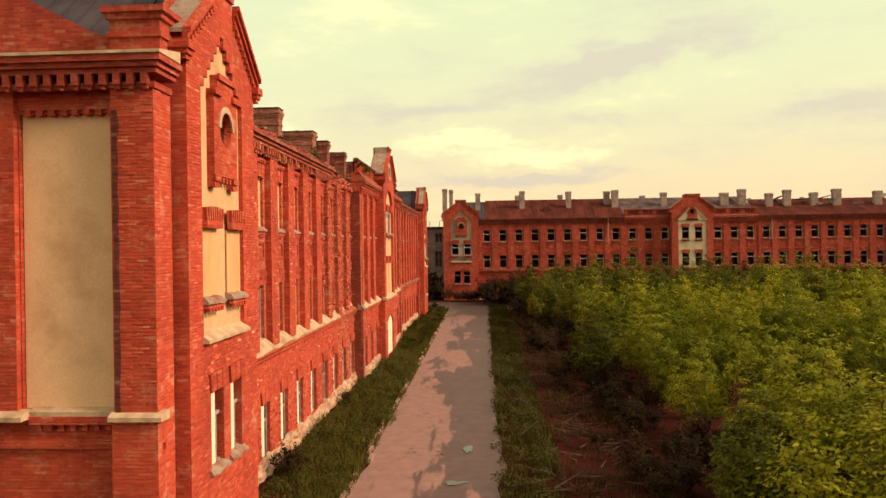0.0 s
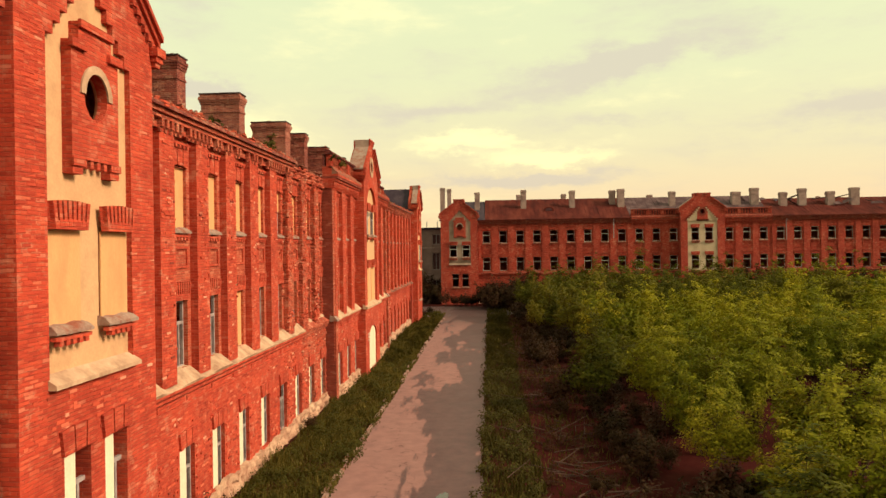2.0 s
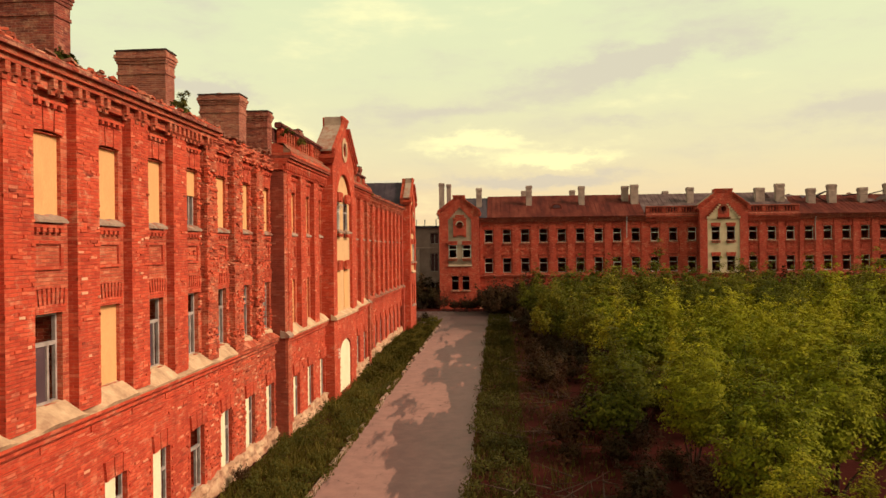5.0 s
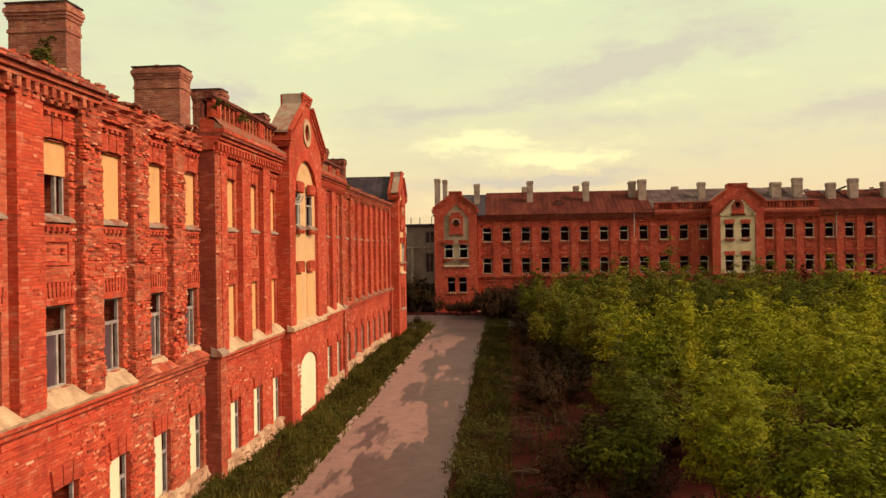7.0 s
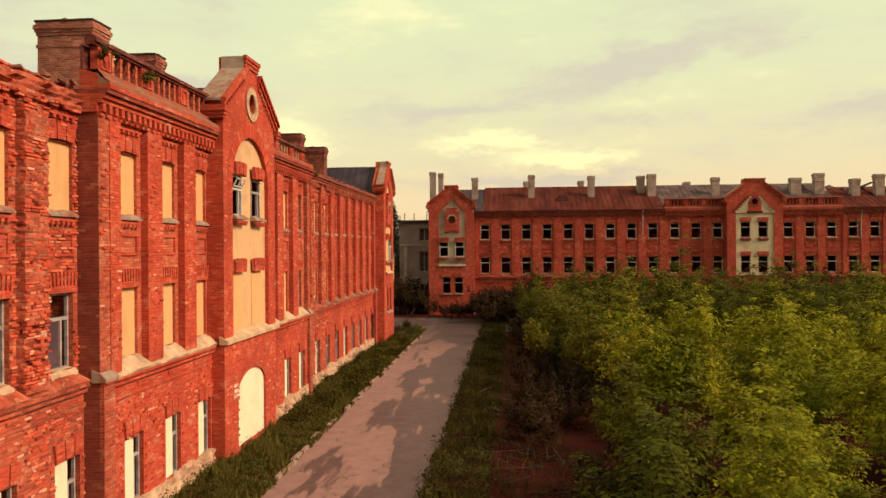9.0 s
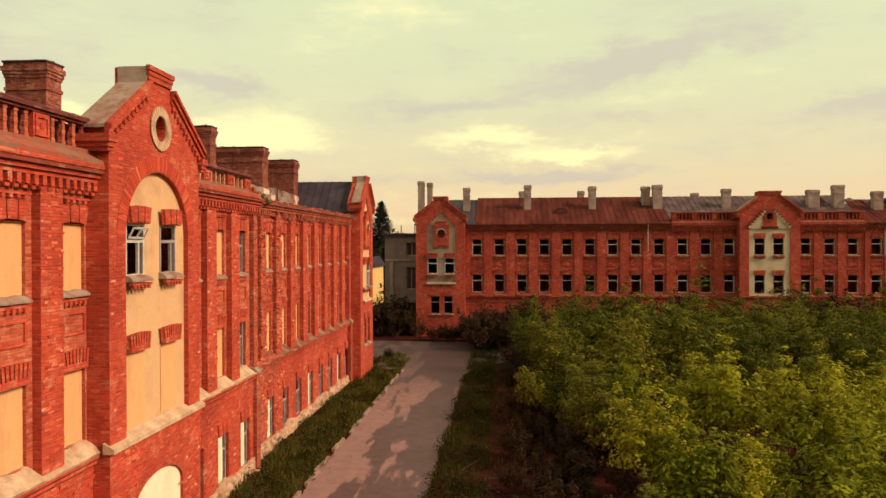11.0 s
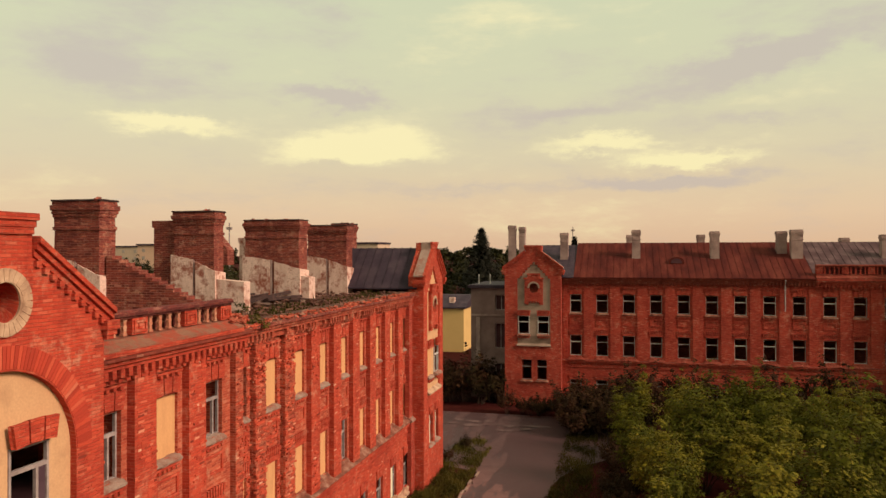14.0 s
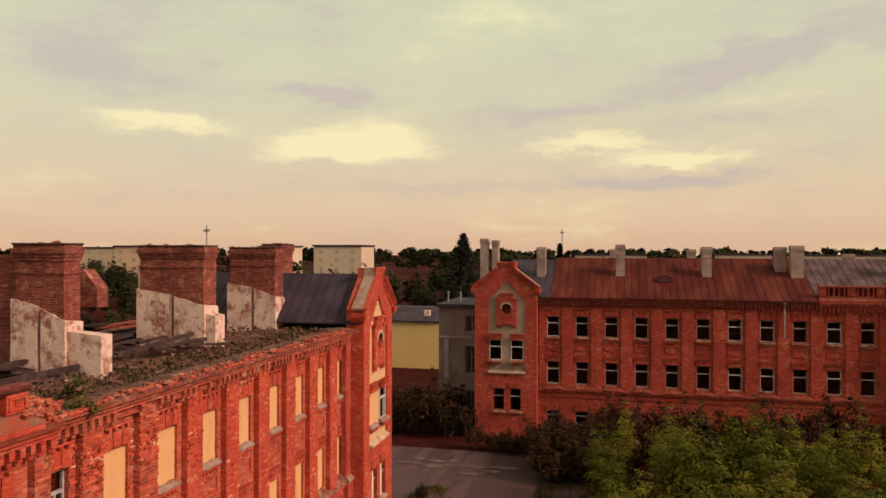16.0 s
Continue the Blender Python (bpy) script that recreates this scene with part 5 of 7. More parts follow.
balustrade(near, NEAR_MID, 46.9, 54.3, BRICK, (47.45, 49.77, 52.23), post=BRICK_BAY)
balustrade(near, NEAR_MID, 60.05, 66.75, BRICK, (62.13, 64.48, 66.44), foot=0.36, tall=0.44)
plinth(near, NEAR, 25.2, 46.9, 0.16, 3)
plinth(near, NEAR_MID, 46.9, 54.3, 0.16, 5)
plinth(near, NEAR_MID, 60.05, 67.3, 0.16, 6)
plinth(near, NEAR, 67.3, 88.4, 0.16, 4)
corner_pilaster(near, NEAR, 87.72, 88.38, BRICK_FAR, 0.30)
pavilion(near, kn, NEAR, 20.1, 25.1, 1.1, 22.5, 1.53, BRICK, ("board", "board"))
pavilion(near, kn, NEAR, 88.4, 93.3, 1.0, 90.85, 1.53, BRICK, ("board", "open"))
centre_gable(near, kn, NEAR, 54.22, 60.02, 1.05, 57.12, BRICK, ("open", "open", "board", "board"))
UP1 = ["board"] * 9
LO1 = ["open", "open", "open", "board", "open", "open", "open", "open", "open"]
UP1[5] = "half"
for ws, ups, los in ((W1, UP1, LO1), (C1, ["board"] * 3, ["board"] * 3), (C2, ["open", "board", "open"], ["board", "board", "open"]), (W2, ["open"] + ["board"] * 8, ["board", "board", "board", "board", "open", "board", "board", "board", "board"])):
    for i, u in enumerate(ws):
        kit = kw if ws is W2 else km if ws in (C1, C2) else kn
        window(near, kit, u, 0.0, *UZ, ups[i], "upper")
        window(near, kit, u, 0.0, *LZ, los[i], "lower")
        window(near, kit, u, 0.16, *GZ, ("pale" if i % 3 == 1 else "open") if ws is W2 else ("open" if ws is W1 and i % 5 == 0 else "pale"), "ground")
for y, x0, d in ((38.15, -5.95, 0.85), (45.75, -5.95, 0.85), (54.35, -6.05, 1.1), (59.15, -5.40, 0.85)):
    chimney(near, NEAR, y, -3.92, d, -3.92 - x0, 11.0, 16.2, BRICK_SOOT if y in (38.15, 59.15) else BRICK_LIMED, 13.7 if y == 54.35 else None, 0, "square brick chimney with a corbelled cap")
for y, x0, d, pl, so, z1 in ((66.05, -5.66, 0.8, 14.3, 0.0, 16.2), (73.05, -5.80, 0.75, 14.3, 1.35, 16.2), (81.4, -7.05, 1.05, 14.2, 0.55, 16.2), (88.3, -6.5, 1.0, 14.2, 0.0, 16.15)):
    chimney(near, NEAR, y, -3.92, d, -3.92 - x0, 11.6, z1, BRICK_SOOT, pl, so, "brick chimney with whitewashed foot and corbelled cap")
bm = bmesh.new()
loft(bm, [[(73.2, -6.9 - w, z), (73.9, -6.9 - w, z), (73.9, -5.87, z), (73.2, -5.87, z)] for w, z in ((0, 11.7), (0, 15.55), (0.1, 15.56), (0.1, 15.85))])
part("side_flue", bm, BRICK_SOOT, near, "lower soot-stained flue beside a chimney", NEAR)
chimney(near, NEAR, 90.7, -4.7, 1.5, 1.1, 12.2, 16.35, BRICK_SOOT, None, 0, "square brick chimney behind the stair bay roof")
bm = bmesh.new()
loft(bm, [[(83.0, -8.3 - w, z), (83.8, -8.3 - w, z), (83.8, -7.1, z), (83.0, -7.1, z)] for w, z in ((0, 11.7), (0, 15.0), (0.08, 15.02), (0.08, 15.3))])
part("side_flue", bm, PLASTER_WHITE, near, "whitewashed rear flue beside a chimney", NEAR)
rubble_top(near, NEAR, 20.0, 93.0, -13.0, -0.3, 11.75)
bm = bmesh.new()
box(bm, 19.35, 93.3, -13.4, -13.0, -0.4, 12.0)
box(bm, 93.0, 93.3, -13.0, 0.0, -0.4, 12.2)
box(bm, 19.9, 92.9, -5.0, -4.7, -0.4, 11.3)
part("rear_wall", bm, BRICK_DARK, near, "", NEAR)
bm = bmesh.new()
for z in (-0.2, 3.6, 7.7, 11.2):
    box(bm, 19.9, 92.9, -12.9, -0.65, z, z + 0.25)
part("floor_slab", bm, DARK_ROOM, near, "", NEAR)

# ---- its end wall ----
bm = bmesh.new()
pierced(bm, rect(-13.4, 0.8, -0.4, 11.6), [rect(-2.42, -0.2, 4.40, 11.03), rect(-6.4, -4.4, 4.40, 11.03)], -0.6, 0.0)
part("end_wall", bm, BRICK, near, "red brick end wall", END)
bm = bmesh.new()
box(bm, -2.4, -0.22, -0.35, -0.10, 4.41, 11.02)
box(bm, -6.4, -4.4, -0.35, -0.10, 4.41, 11.02)
part("blind_window", bm, PLASTER_END, near, "tall blind window filled with stained ochre plaster", END)
bm = bmesh.new()
box(bm, -0.17, 0.80, 0.003, 0.28, 4.3, 11.5)
part("end_pilaster", bm, BRICK, near, "", END)
for a in ((-0.2, 0.83, 0.003, 0.34, -0.4, 4.2), (-4.37, -2.45, 0.003, 0.16, 4.3, 11.5)):
    bm = bmesh.new()
    box(bm, *a)
    part("pilaster_block", bm, BRICK, near, "", END)
bm = bmesh.new()
for x0, x1 in ((-0.25, 0.95), (-4.2, -2.2)):
    profile(bm, [(0.003, 4.42), (0.28, 4.40), (0.44, 4.32), (0.44, 4.22), (0.003, 4.22)], x0, x1)
profile(bm, [(-0.13, 4.46), (0.14, 4.38), (0.14, 4.28), (-0.13, 4.28)], -2.2, -0.26)
part("end_ledge", bm, MORTAR, near, "pale cement ledge", END)
bm = bmesh.new()
edge = [(-0.14 + 0.05 * noise.noise(Vector((k * 0.9, 1.0, 4.0))), 2.4 + k * 0.36) for k in range(25)]
prism(bm, [(u + 0.13 + 0.07 * noise.noise(Vector((k * 0.8, 6.0, 2.0))), z) for k, (u, z) in enumerate(edge)] + edge[::-1], 0.282, 0.286)
part("damp_stain", bm, BRICK_DAMP_SHADE, near, "dark streak of water stain down the brick pilaster", END)
for name, size in [("end_moulding", (-2.2, -0.25, 0.003, 0.16, 4.10, 4.28)), ("end_band", (-13.4, 0.9, 0.003, 0.10, 3.55, 3.70)), ("end_moulding", (-2.3, -0.15, -0.1, 0.08, 11.10, 11.2))] \
        + [("end_dentil", (-2.1 + i * 0.27, -1.97 + i * 0.27, 0.003, 0.10, 3.95, 4.10)) for i in range(7)] \
        + [("end_dentil", (-2.24 + i * 0.27, -2.1 + i * 0.27, -0.1, 0.08, 10.98, 11.10)) for i in range(8)]:
    bm = bmesh.new()
    box(bm, *size)
    part(name, bm, BRICK, near, "", END)
bm = bmesh.new()
box(bm, -13.4, 0.85, -0.6, 0.32, 11.5, 11.64)
for i in range(45):
    a = 0.75 - i * 0.31
    box(bm, a - 0.15, a, 0.32, 0.46, 11.56, 11.80)
    box(bm, a - 0.12, a - 0.03, 0.32, 0.40, 11.46, 11.56)
box(bm, -13.4, 0.95, -0.6, 0.46, 11.80, 11.92)
box(bm, -13.4, 1.02, -0.6, 0.54, 11.92, 12.04)
box(bm, -13.4, 1.10, -0.6, 0.62, 12.04, 12.18)
part("end_cornice", bm, BRICK_FAR, near, "", END)
bm = bmesh.new()
profile(bm, [(-0.45, 12.45), (0.66, 12.25), (0.66, 12.183), (-0.45, 12.183)], -13.4, 1.12)
part("end_weathering", bm, MORTAR, near, "pale cement weathering", END)
bm = bmesh.new()
loft(bm, [[(a - w, b - w, z), (c + w, b - w, z), (c + w, d + w, z), (a - w, d + w, z)] for a, b, c, d in ((-0.35, -0.9, 0.80, -0.1),) for w, z in ((0, 12.3), (0, 12.72), (0.06, 12.73), (0.06, 12.85), (0, 12.86), (0, 13.12), (0.07, 13.13), (0.07, 13.26), (0.15, 13.27), (0.15, 13.40))])
part("corner_pier", bm, BRICK_FAR, near, "brick corner pier with corbelled cap", END)
bm = bmesh.new()
prism(bm, [(-0.36, 12.3), (-0.36, 12.75), (-1.0, 13.0), (-7.0, 16.2), (-12.6, 13.0), (-13.4, 12.75), (-13.4, 12.3)], -0.8, -0.35)
part("end_parapet", bm, BRICK_FAR, near, "", END)

# ---- the facing barracks ----
far = thing("barracks_building", "long derelict red brick barracks with rusty roof and empty windows", "building", loc=(0, FAR_Y, 0))
far.location = (0, 0, 0)
kf = Kit(FAR, BRICK_FAR, BRICK_DARK, RUBBLE_BITS)
V1 = [7.84 + 2.43 * k for k in range(9)]
D1 = [29.75, 32.16, 34.57]
D2 = [42.40, 44.80, 47.15]
V2 = [49.50 + 2.35 * k for k in range(9)]
wing_wall(far, FAR, 7.1, 29.2, V1, BRICK_FAR, "red brick wing wall", BRICK_DARK)
wing_wall(far, FAR, 29.2, 36.2, D1, BRICK_FAR, "red brick wall", BRICK_DARK)
wing_wall(far, FAR, 41.9, 48.7, D2, BRICK_FAR, "red brick wall", BRICK_DARK)
wing_wall(far, FAR, 48.7, 70.6, V2, BRICK_FAR, "red brick wing wall", BRICK_DARK)
for ws, lo, hi in ((V1, 7.2, 28.9), (D1, 29.3, 35.9), (D2, 41.95, 48.6), (V2, 48.8, 70.5)):
    lesenes(far, FAR, gaps(ws, lo, hi), BRICK_FAR, deep=0.11)
for a, b in ((7.1, 29.1), (48.8, 70.6)):
    cornice(far, FAR, a, b, BRICK_DARK, z=11.5)
for a, b in ((29.1, 35.9), (41.9, 48.8)):
    cornice(far, FAR, a, b, BRICK_FAR)
    balustrade(far, FAR, a, b, BRICK_FAR, [a + 0.30 + i * (b - a - 0.6) / 3 for i in range(4)], pier=0.28, weather=BRICK_DARK, dark=BRICK_DARK, post=BRICK_FAR)
plinth(far, FAR, 7.1, 70.6, 0.16, 8)
pavilion(far, kf, FAR, 1.8, 7.1, 1.2, 4.55, 1.55, BRICK_FAR, ("open", "open"), PLASTER_GRIME)
pavilion(far, kf, FAR, 70.6, 75.8, 1.2, 73.2, 1.55, BRICK_FAR, ("open", "open"), PLASTER_GRIME)
far_gable(far, kf, FAR, 35.8, 41.9, 1.2, 38.82, BRICK_FAR, PLASTER_PALE)
rng = random.Random(5)
for ws in (V1, D1, D2, V2):
    for i, u in enumerate(ws):
        fm = FRAME_WHITE if rng.random() < 0.65 else FRAME_WOOD
        window(far, kf, u, 0.0, *UZ, "open", "upper", fm)
        window(far, kf, u, 0.0, *LZ, "open", "lower", fm)
        window(far, kf, u, 0.16, 1.3, GZ[1], "open", "ground")
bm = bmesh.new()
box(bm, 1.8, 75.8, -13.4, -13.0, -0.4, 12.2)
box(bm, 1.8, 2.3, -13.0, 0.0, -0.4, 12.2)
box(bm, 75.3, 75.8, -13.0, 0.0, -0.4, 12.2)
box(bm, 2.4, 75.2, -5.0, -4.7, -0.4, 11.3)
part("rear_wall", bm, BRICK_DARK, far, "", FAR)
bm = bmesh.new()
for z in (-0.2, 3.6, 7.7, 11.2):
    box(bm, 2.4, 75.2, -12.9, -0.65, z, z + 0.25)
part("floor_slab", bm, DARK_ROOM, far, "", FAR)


def pitched(house, m, u0, u1, mat, eave_v=0.55, eave_z=12.12, ridge_v=-6.5, ridge_z=15.4, seams=0.6, label="", hip0=0.0, hip1=0.0):
    bm = bmesh.new()
    back_v = 2 * ridge_v - eave_v
    a = [(u0, eave_v, eave_z), (u1, eave_v, eave_z), (u1 - hip1, ridge_v, ridge_z), (u0 + hip0, ridge_v, ridge_z)]
    b = [(u1, back_v, eave_z), (u0, back_v, eave_z), (u0 + hip0, ridge_v, ridge_z), (u1 - hip1, ridge_v, ridge_z)]
    for q in (a, b):
        up_ = [bm.verts.new(p) for p in q]
        dn = [bm.verts.new((p[0], p[1], p[2] - 0.08)) for p in q]
        bm.faces.new(up_); bm.faces.new(dn[::-1])
        for i in range(4):
            bm.faces.new((up_[i], up_[(i + 1) % 4], dn[(i + 1) % 4], dn[i]))
    ob = part("roof", bm, mat, house, label, m)
    bm = bmesh.new()
    n = int((u1 - u0) / seams)
    for i in range(1, n):
        u = u0 + i * (u1 - u0) / n
        if u < u0 + hip0 or u > u1 - hip1:
            continue
        p, q = Vector((u, eave_v, eave_z)), Vector((u, ridge_v, ridge_z))
        vs = []
        for s in (-0.015, 0.015):
            for pt, dz in ((p, 0.002), (q, 0.002), (q, 0.035), (p, 0.035)):
                vs.append(bm.verts.new((u + s, pt.y, pt.z + dz)))
        bm.faces.new(vs[:4]); bm.faces.new(vs[7:3:-1])
        for i2 in range(4):
            bm.faces.new((vs[i2], vs[(i2 + 1) % 4], vs[4 + (i2 + 1) % 4], vs[4 + i2]))
    sm = part("roof_seams", bm, mat, ob, "", m)
    sm["kind"] = "stuff"
    return ob


pitched(far, FAR, 1.5, 8.19, DARK_ROOF, ridge_z=15.2, label="dark sheet roof over the stair bay", hip0=2.6)
pitched(far, FAR, 8.2, 29.0, RUST_ROOF, label="rusty red sheet metal roof")

pitched(far, FAR, 29.0, 48.7, GREY_ROOF, eave_v=-0.4, eave_z=12.6, label="grey weathered roof")
pitched(far, FAR, 48.7, 70.4, RUST_ROOF, ridge_z=14.9, label="rusty red roof with torn sheets")
for u, v, h, w in ((1.85, -3.6, 17.15, 0.9), (2.85, -3.7, 17.0, 0.75), (7.05, -3.6, 16.38, 0.95), (13.95, -3.6, 16.6, 1.0), (21.15, -3.6, 16.4, 1.0), (28.3, -3.6, 16.5, 1.25), (27.2, -4.6, 16.4, 1.1), (35.75, -3.6, 16.0, 1.1),
                   (13.4, -7.6, 16.2, 0.9), (20.3, -7.8, 16.2, 0.9), (33.2, -7.0, 15.8, 0.9), (44.95, -3.6, 15.8, 1.5), (47.6, -3.6, 16.3, 1.4), (51.7, -3.6, 15.6, 1.2), (54.4, -3.6, 16.1, 1.3), (58.4, -3.6, 15.6, 1.3), (61.8, -3.6, 16.1, 1.5), (67.9, -3.6, 15.7, 1.4)):
    chimney(far, FAR, u - w * 0.39, v + 0.5, w * 0.78, 0.85, 12.5, h, CHIMNEY_GREY, None, 0, "tall grey rendered chimney with a flat cap", 0.35)
bm = bmesh.new()
prism(bm, arch(16.9, 18.3, 13.25, 14.0, 0.45, 10), -4.6, -2.0)
dorm = part("dormer", bm, RUST_ROOF, far, "small arched roof dormer", FAR)
# dark sheet on the dormer face in place of a shaded hollow
bm = bmesh.new()
prism(bm, arch(17.1, 18.1, 13.4, 13.85, 0.35, 10), -1.997, -1.98)
part("dormer_opening", bm, DARK_ROOM, dorm, "dark sheet standing in for the shaded dormer opening", FAR)
rng = random.Random(33)
for k in range(16):
    u = rng.uniform(42.5, 70)
    bm = bmesh.new()
    w, h = rng.uniform(0.7, 2.0), rng.uniform(0.4, 1.0)
    loft(bm, [[(0, 0, 0), (w, 0, 0.1), (w, 0.03, 0.1), (0, 0.03, 0)], [(0.1, -h * 0.6, h * 0.5), (w * 0.8, -h * 0.7, h * 0.7), (w * 0.8, -h * 0.7 + 0.03, h * 0.7), (0.1, -h * 0.6 + 0.03, h * 0.5)]])
    ob = part("torn_sheet", bm, rng.choice((GREY_ROOF, DARK_ROOF, RUST_ROOF, PLASTER_GREY)), far, "torn and lifted roofing sheet", turned(FAR))
    ob.location = FAR @ Vector((u, -rng.uniform(2.0, 5.5), 13.6 + rng.uniform(0.0, 1.2)))
    ob.rotation_euler = (rng.uniform(-0.3, 0.3), rng.uniform(-0.35, 0.35), rng.uniform(-0.6, 0.6))

bm = bmesh.new()
prism(bm, [(43.2, 12.9), (44.6, 14.7), (45.5, 15.35), (46.1, 15.1), (46.8, 14.4), (48.4, 13.4), (48.4, 12.9)], -6.2, -4.4)
part("roof_remnant", bm, GREY_ROOF, far, "sagging remnant of the collapsed roof", FAR)
for u, z, ln, tilt in ((51.8, 14.2, 2.6, 0.45), (52.6, 14.5, 1.8, -0.5), (58.9, 14.6, 2.4, 0.25), (63.6, 14.4, 2.8, -0.3), (56.0, 14.6, 2.0, 0.1)):
    bm = bmesh.new()
    tube(bm, (0, 0, 0), (ln * math.cos(tilt), 0.3, ln * math.sin(tilt)), 0.09, 0.07, 5)
    ob = part("broken_rafter", bm, CHAR, far, "broken roof rafter against the sky", turned(FAR))
    ob.location = FAR @ Vector((u, -4.0, z))

# near building's surviving roofs


def cross_roof(house, m, u0, u1, v0, v1, eave, ridge, mat, label):
    """A saddle roof whose ridge runs back from the facade."""
    c = (u0 + u1) / 2
    bm = bmesh.new()
    loft(bm, [[(u0 - 0.1, v, eave), (c, v, ridge), (u1 + 0.1, v, eave), (u1 + 0.1, v, eave - 0.08), (c, v, ridge - 0.08), (u0 - 0.1, v, eave - 0.08)] for v in (v0, v1)])
    ob = part("roof", bm, mat, house, label, m)
    bm = bmesh.new()
    k = int((v1 - v0) / 0.55)
    for i in range(1, k):
        v = v0 + (v1 - v0) * i / k
        for s in (u0 - 0.1, u1 + 0.1):
            a = [(s, v, eave + 0.003), (c, v, ridge + 0.003), (c, v, ridge + 0.05), (s, v, eave + 0.05)]
            b = [(x, y + 0.04, z) for x, y, z in a]
            loft(bm, [a, b])
    sm = part("roof_seams", bm, DARK_ROOF, ob, "", m)
    sm["kind"] = "stuff"


cross_roof(near, NEAR, 88.4, 93.3, -9.0, 0.6, 12.3, 14.75, DARK_ROOF, "dark seamed metal roof over the stair bay")
cross_roof(far, FAR, 1.8, 7.1, -9.0, 0.6, 12.3, 14.9, DARK_ROOF, "dark sheet roof over the stair bay")
cross_roof(far, FAR, 70.6, 75.8, -9.0, 0.6, 12.3, 14.9, DARK_ROOF, "dark sheet roof over the stair bay")
cross_roof(near, NEAR, 20.1, 25.1, -9.0, 0.6, 12.5, 14.9, DARK_ROOF, "dark seamed metal roof over the stair bay")

# ---- ground ----
bm = bmesh.new()
S = 3000
n = 24
ticks = [-S, -800, -300, -120] + [-60 + 12 * i for i in range(18)] + [240, 400, 900, S]
gv = [[bm.verts.new((x, y, -0.02 if abs(x) + abs(y) < 2000 else -1.0)) for y in ticks] for x in ticks]
for i in range(len(ticks) - 1):
    for j in range(len(ticks) - 1):
        bm.faces.new((gv[i][j], gv[i + 1][j], gv[i + 1][j + 1], gv[i][j + 1]))
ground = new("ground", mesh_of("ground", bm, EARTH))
tagged(ground, "bare earth with leaf litter and weeds, its colour darkened for tree shade", "ground", kind="structure")


def road_edge(y, side):
    base = 3.45 if side < 0 else 8.5
    return base + 0.34 * noise.noise(Vector((y * 0.35, side * 4.0, 1.0))) + 0.12 * noise.noise(Vector((y * 1.4, side * 4.0, 2.0)))


bm = bmesh.new()
rows = []
for i in range(0, 276):
    y = -20 + i * 0.48
    a, b = road_edge(y, -1), road_edge(y, 1)
    if y > 93:
        k = min(1.0, (y - 93) / 5)
        a, b = a - 14 * k, b + 3.2 * k
    rows.append([bm.verts.new((a + (b - a) * j / 8, y, 0.03 + 0.02 * noise.noise(Vector((j * 0.7, y * 0.5, 5))))) for j in range(9)])
for r0, r1 in zip(rows, rows[1:]):
    if r1[0].co.y > 111:
        break
    for j in range(8):
        bm.faces.new((r0[j], r0[j + 1], r1[j + 1], r1[j]))
bmesh.ops.delete(bm, geom=[v for v in bm.verts if not v.link_faces], context="VERTS")
road = tagged(new("road", mesh_of("road", bm, ASPHALT)), "cracked patched asphalt lane with damp stains and a yard coloured dark for shade", "road", kind="structure")


# ---- planting ----
def leaves_mesh(name, mat, centres, radii, count, size, seed, droop=0.2):
    """Many small leaves in clumps round the given centres, denser in the larger clumps."""
    g = np.random.default_rng(seed)
    k = g.choice(len(centres), count, p=radii ** 2 / (radii ** 2).sum())
    d = g.normal(size=(count, 3)); d /= np.linalg.norm(d, axis=1)[:, None]
    rad = radii[k] * g.uniform(0.1, 1.0, count) ** 0.5
    c = centres[k] + d * rad[:, None] * np.array([1, 1, 0.8])
    out = c - centres.mean(axis=0)
    out /= np.linalg.norm(out, axis=1)[:, None] + 1e-6
    face = d * 0.35 + out * 0.45 + g.normal(size=(count, 3)) * 0.30
    face[:, 2] += 0.75
    face /= np.linalg.norm(face, axis=1)[:, None]
    along = g.normal(size=(count, 3)); along[:, 2] -= droop
    along -= face * (along * face).sum(axis=1)[:, None]
    along /= np.linalg.norm(along, axis=1)[:, None]
    side = np.cross(face, along)
    ln = size * g.uniform(0.6, 1.3, count)[:, None]
    v = np.stack([c - along * ln * 0.5, c + side * ln * 0.27 - along * ln * 0.1, c + along * ln * 0.5, c - side * ln * 0.27 - along * ln * 0.1], 1).reshape(-1, 3)
    f = np.arange(count * 4).reshape(-1, 4)
    me = bpy.data.meshes.new(name)
    me.from_pydata(v.tolist(), [], f.tolist())
    me.materials.append(mat)
    return me


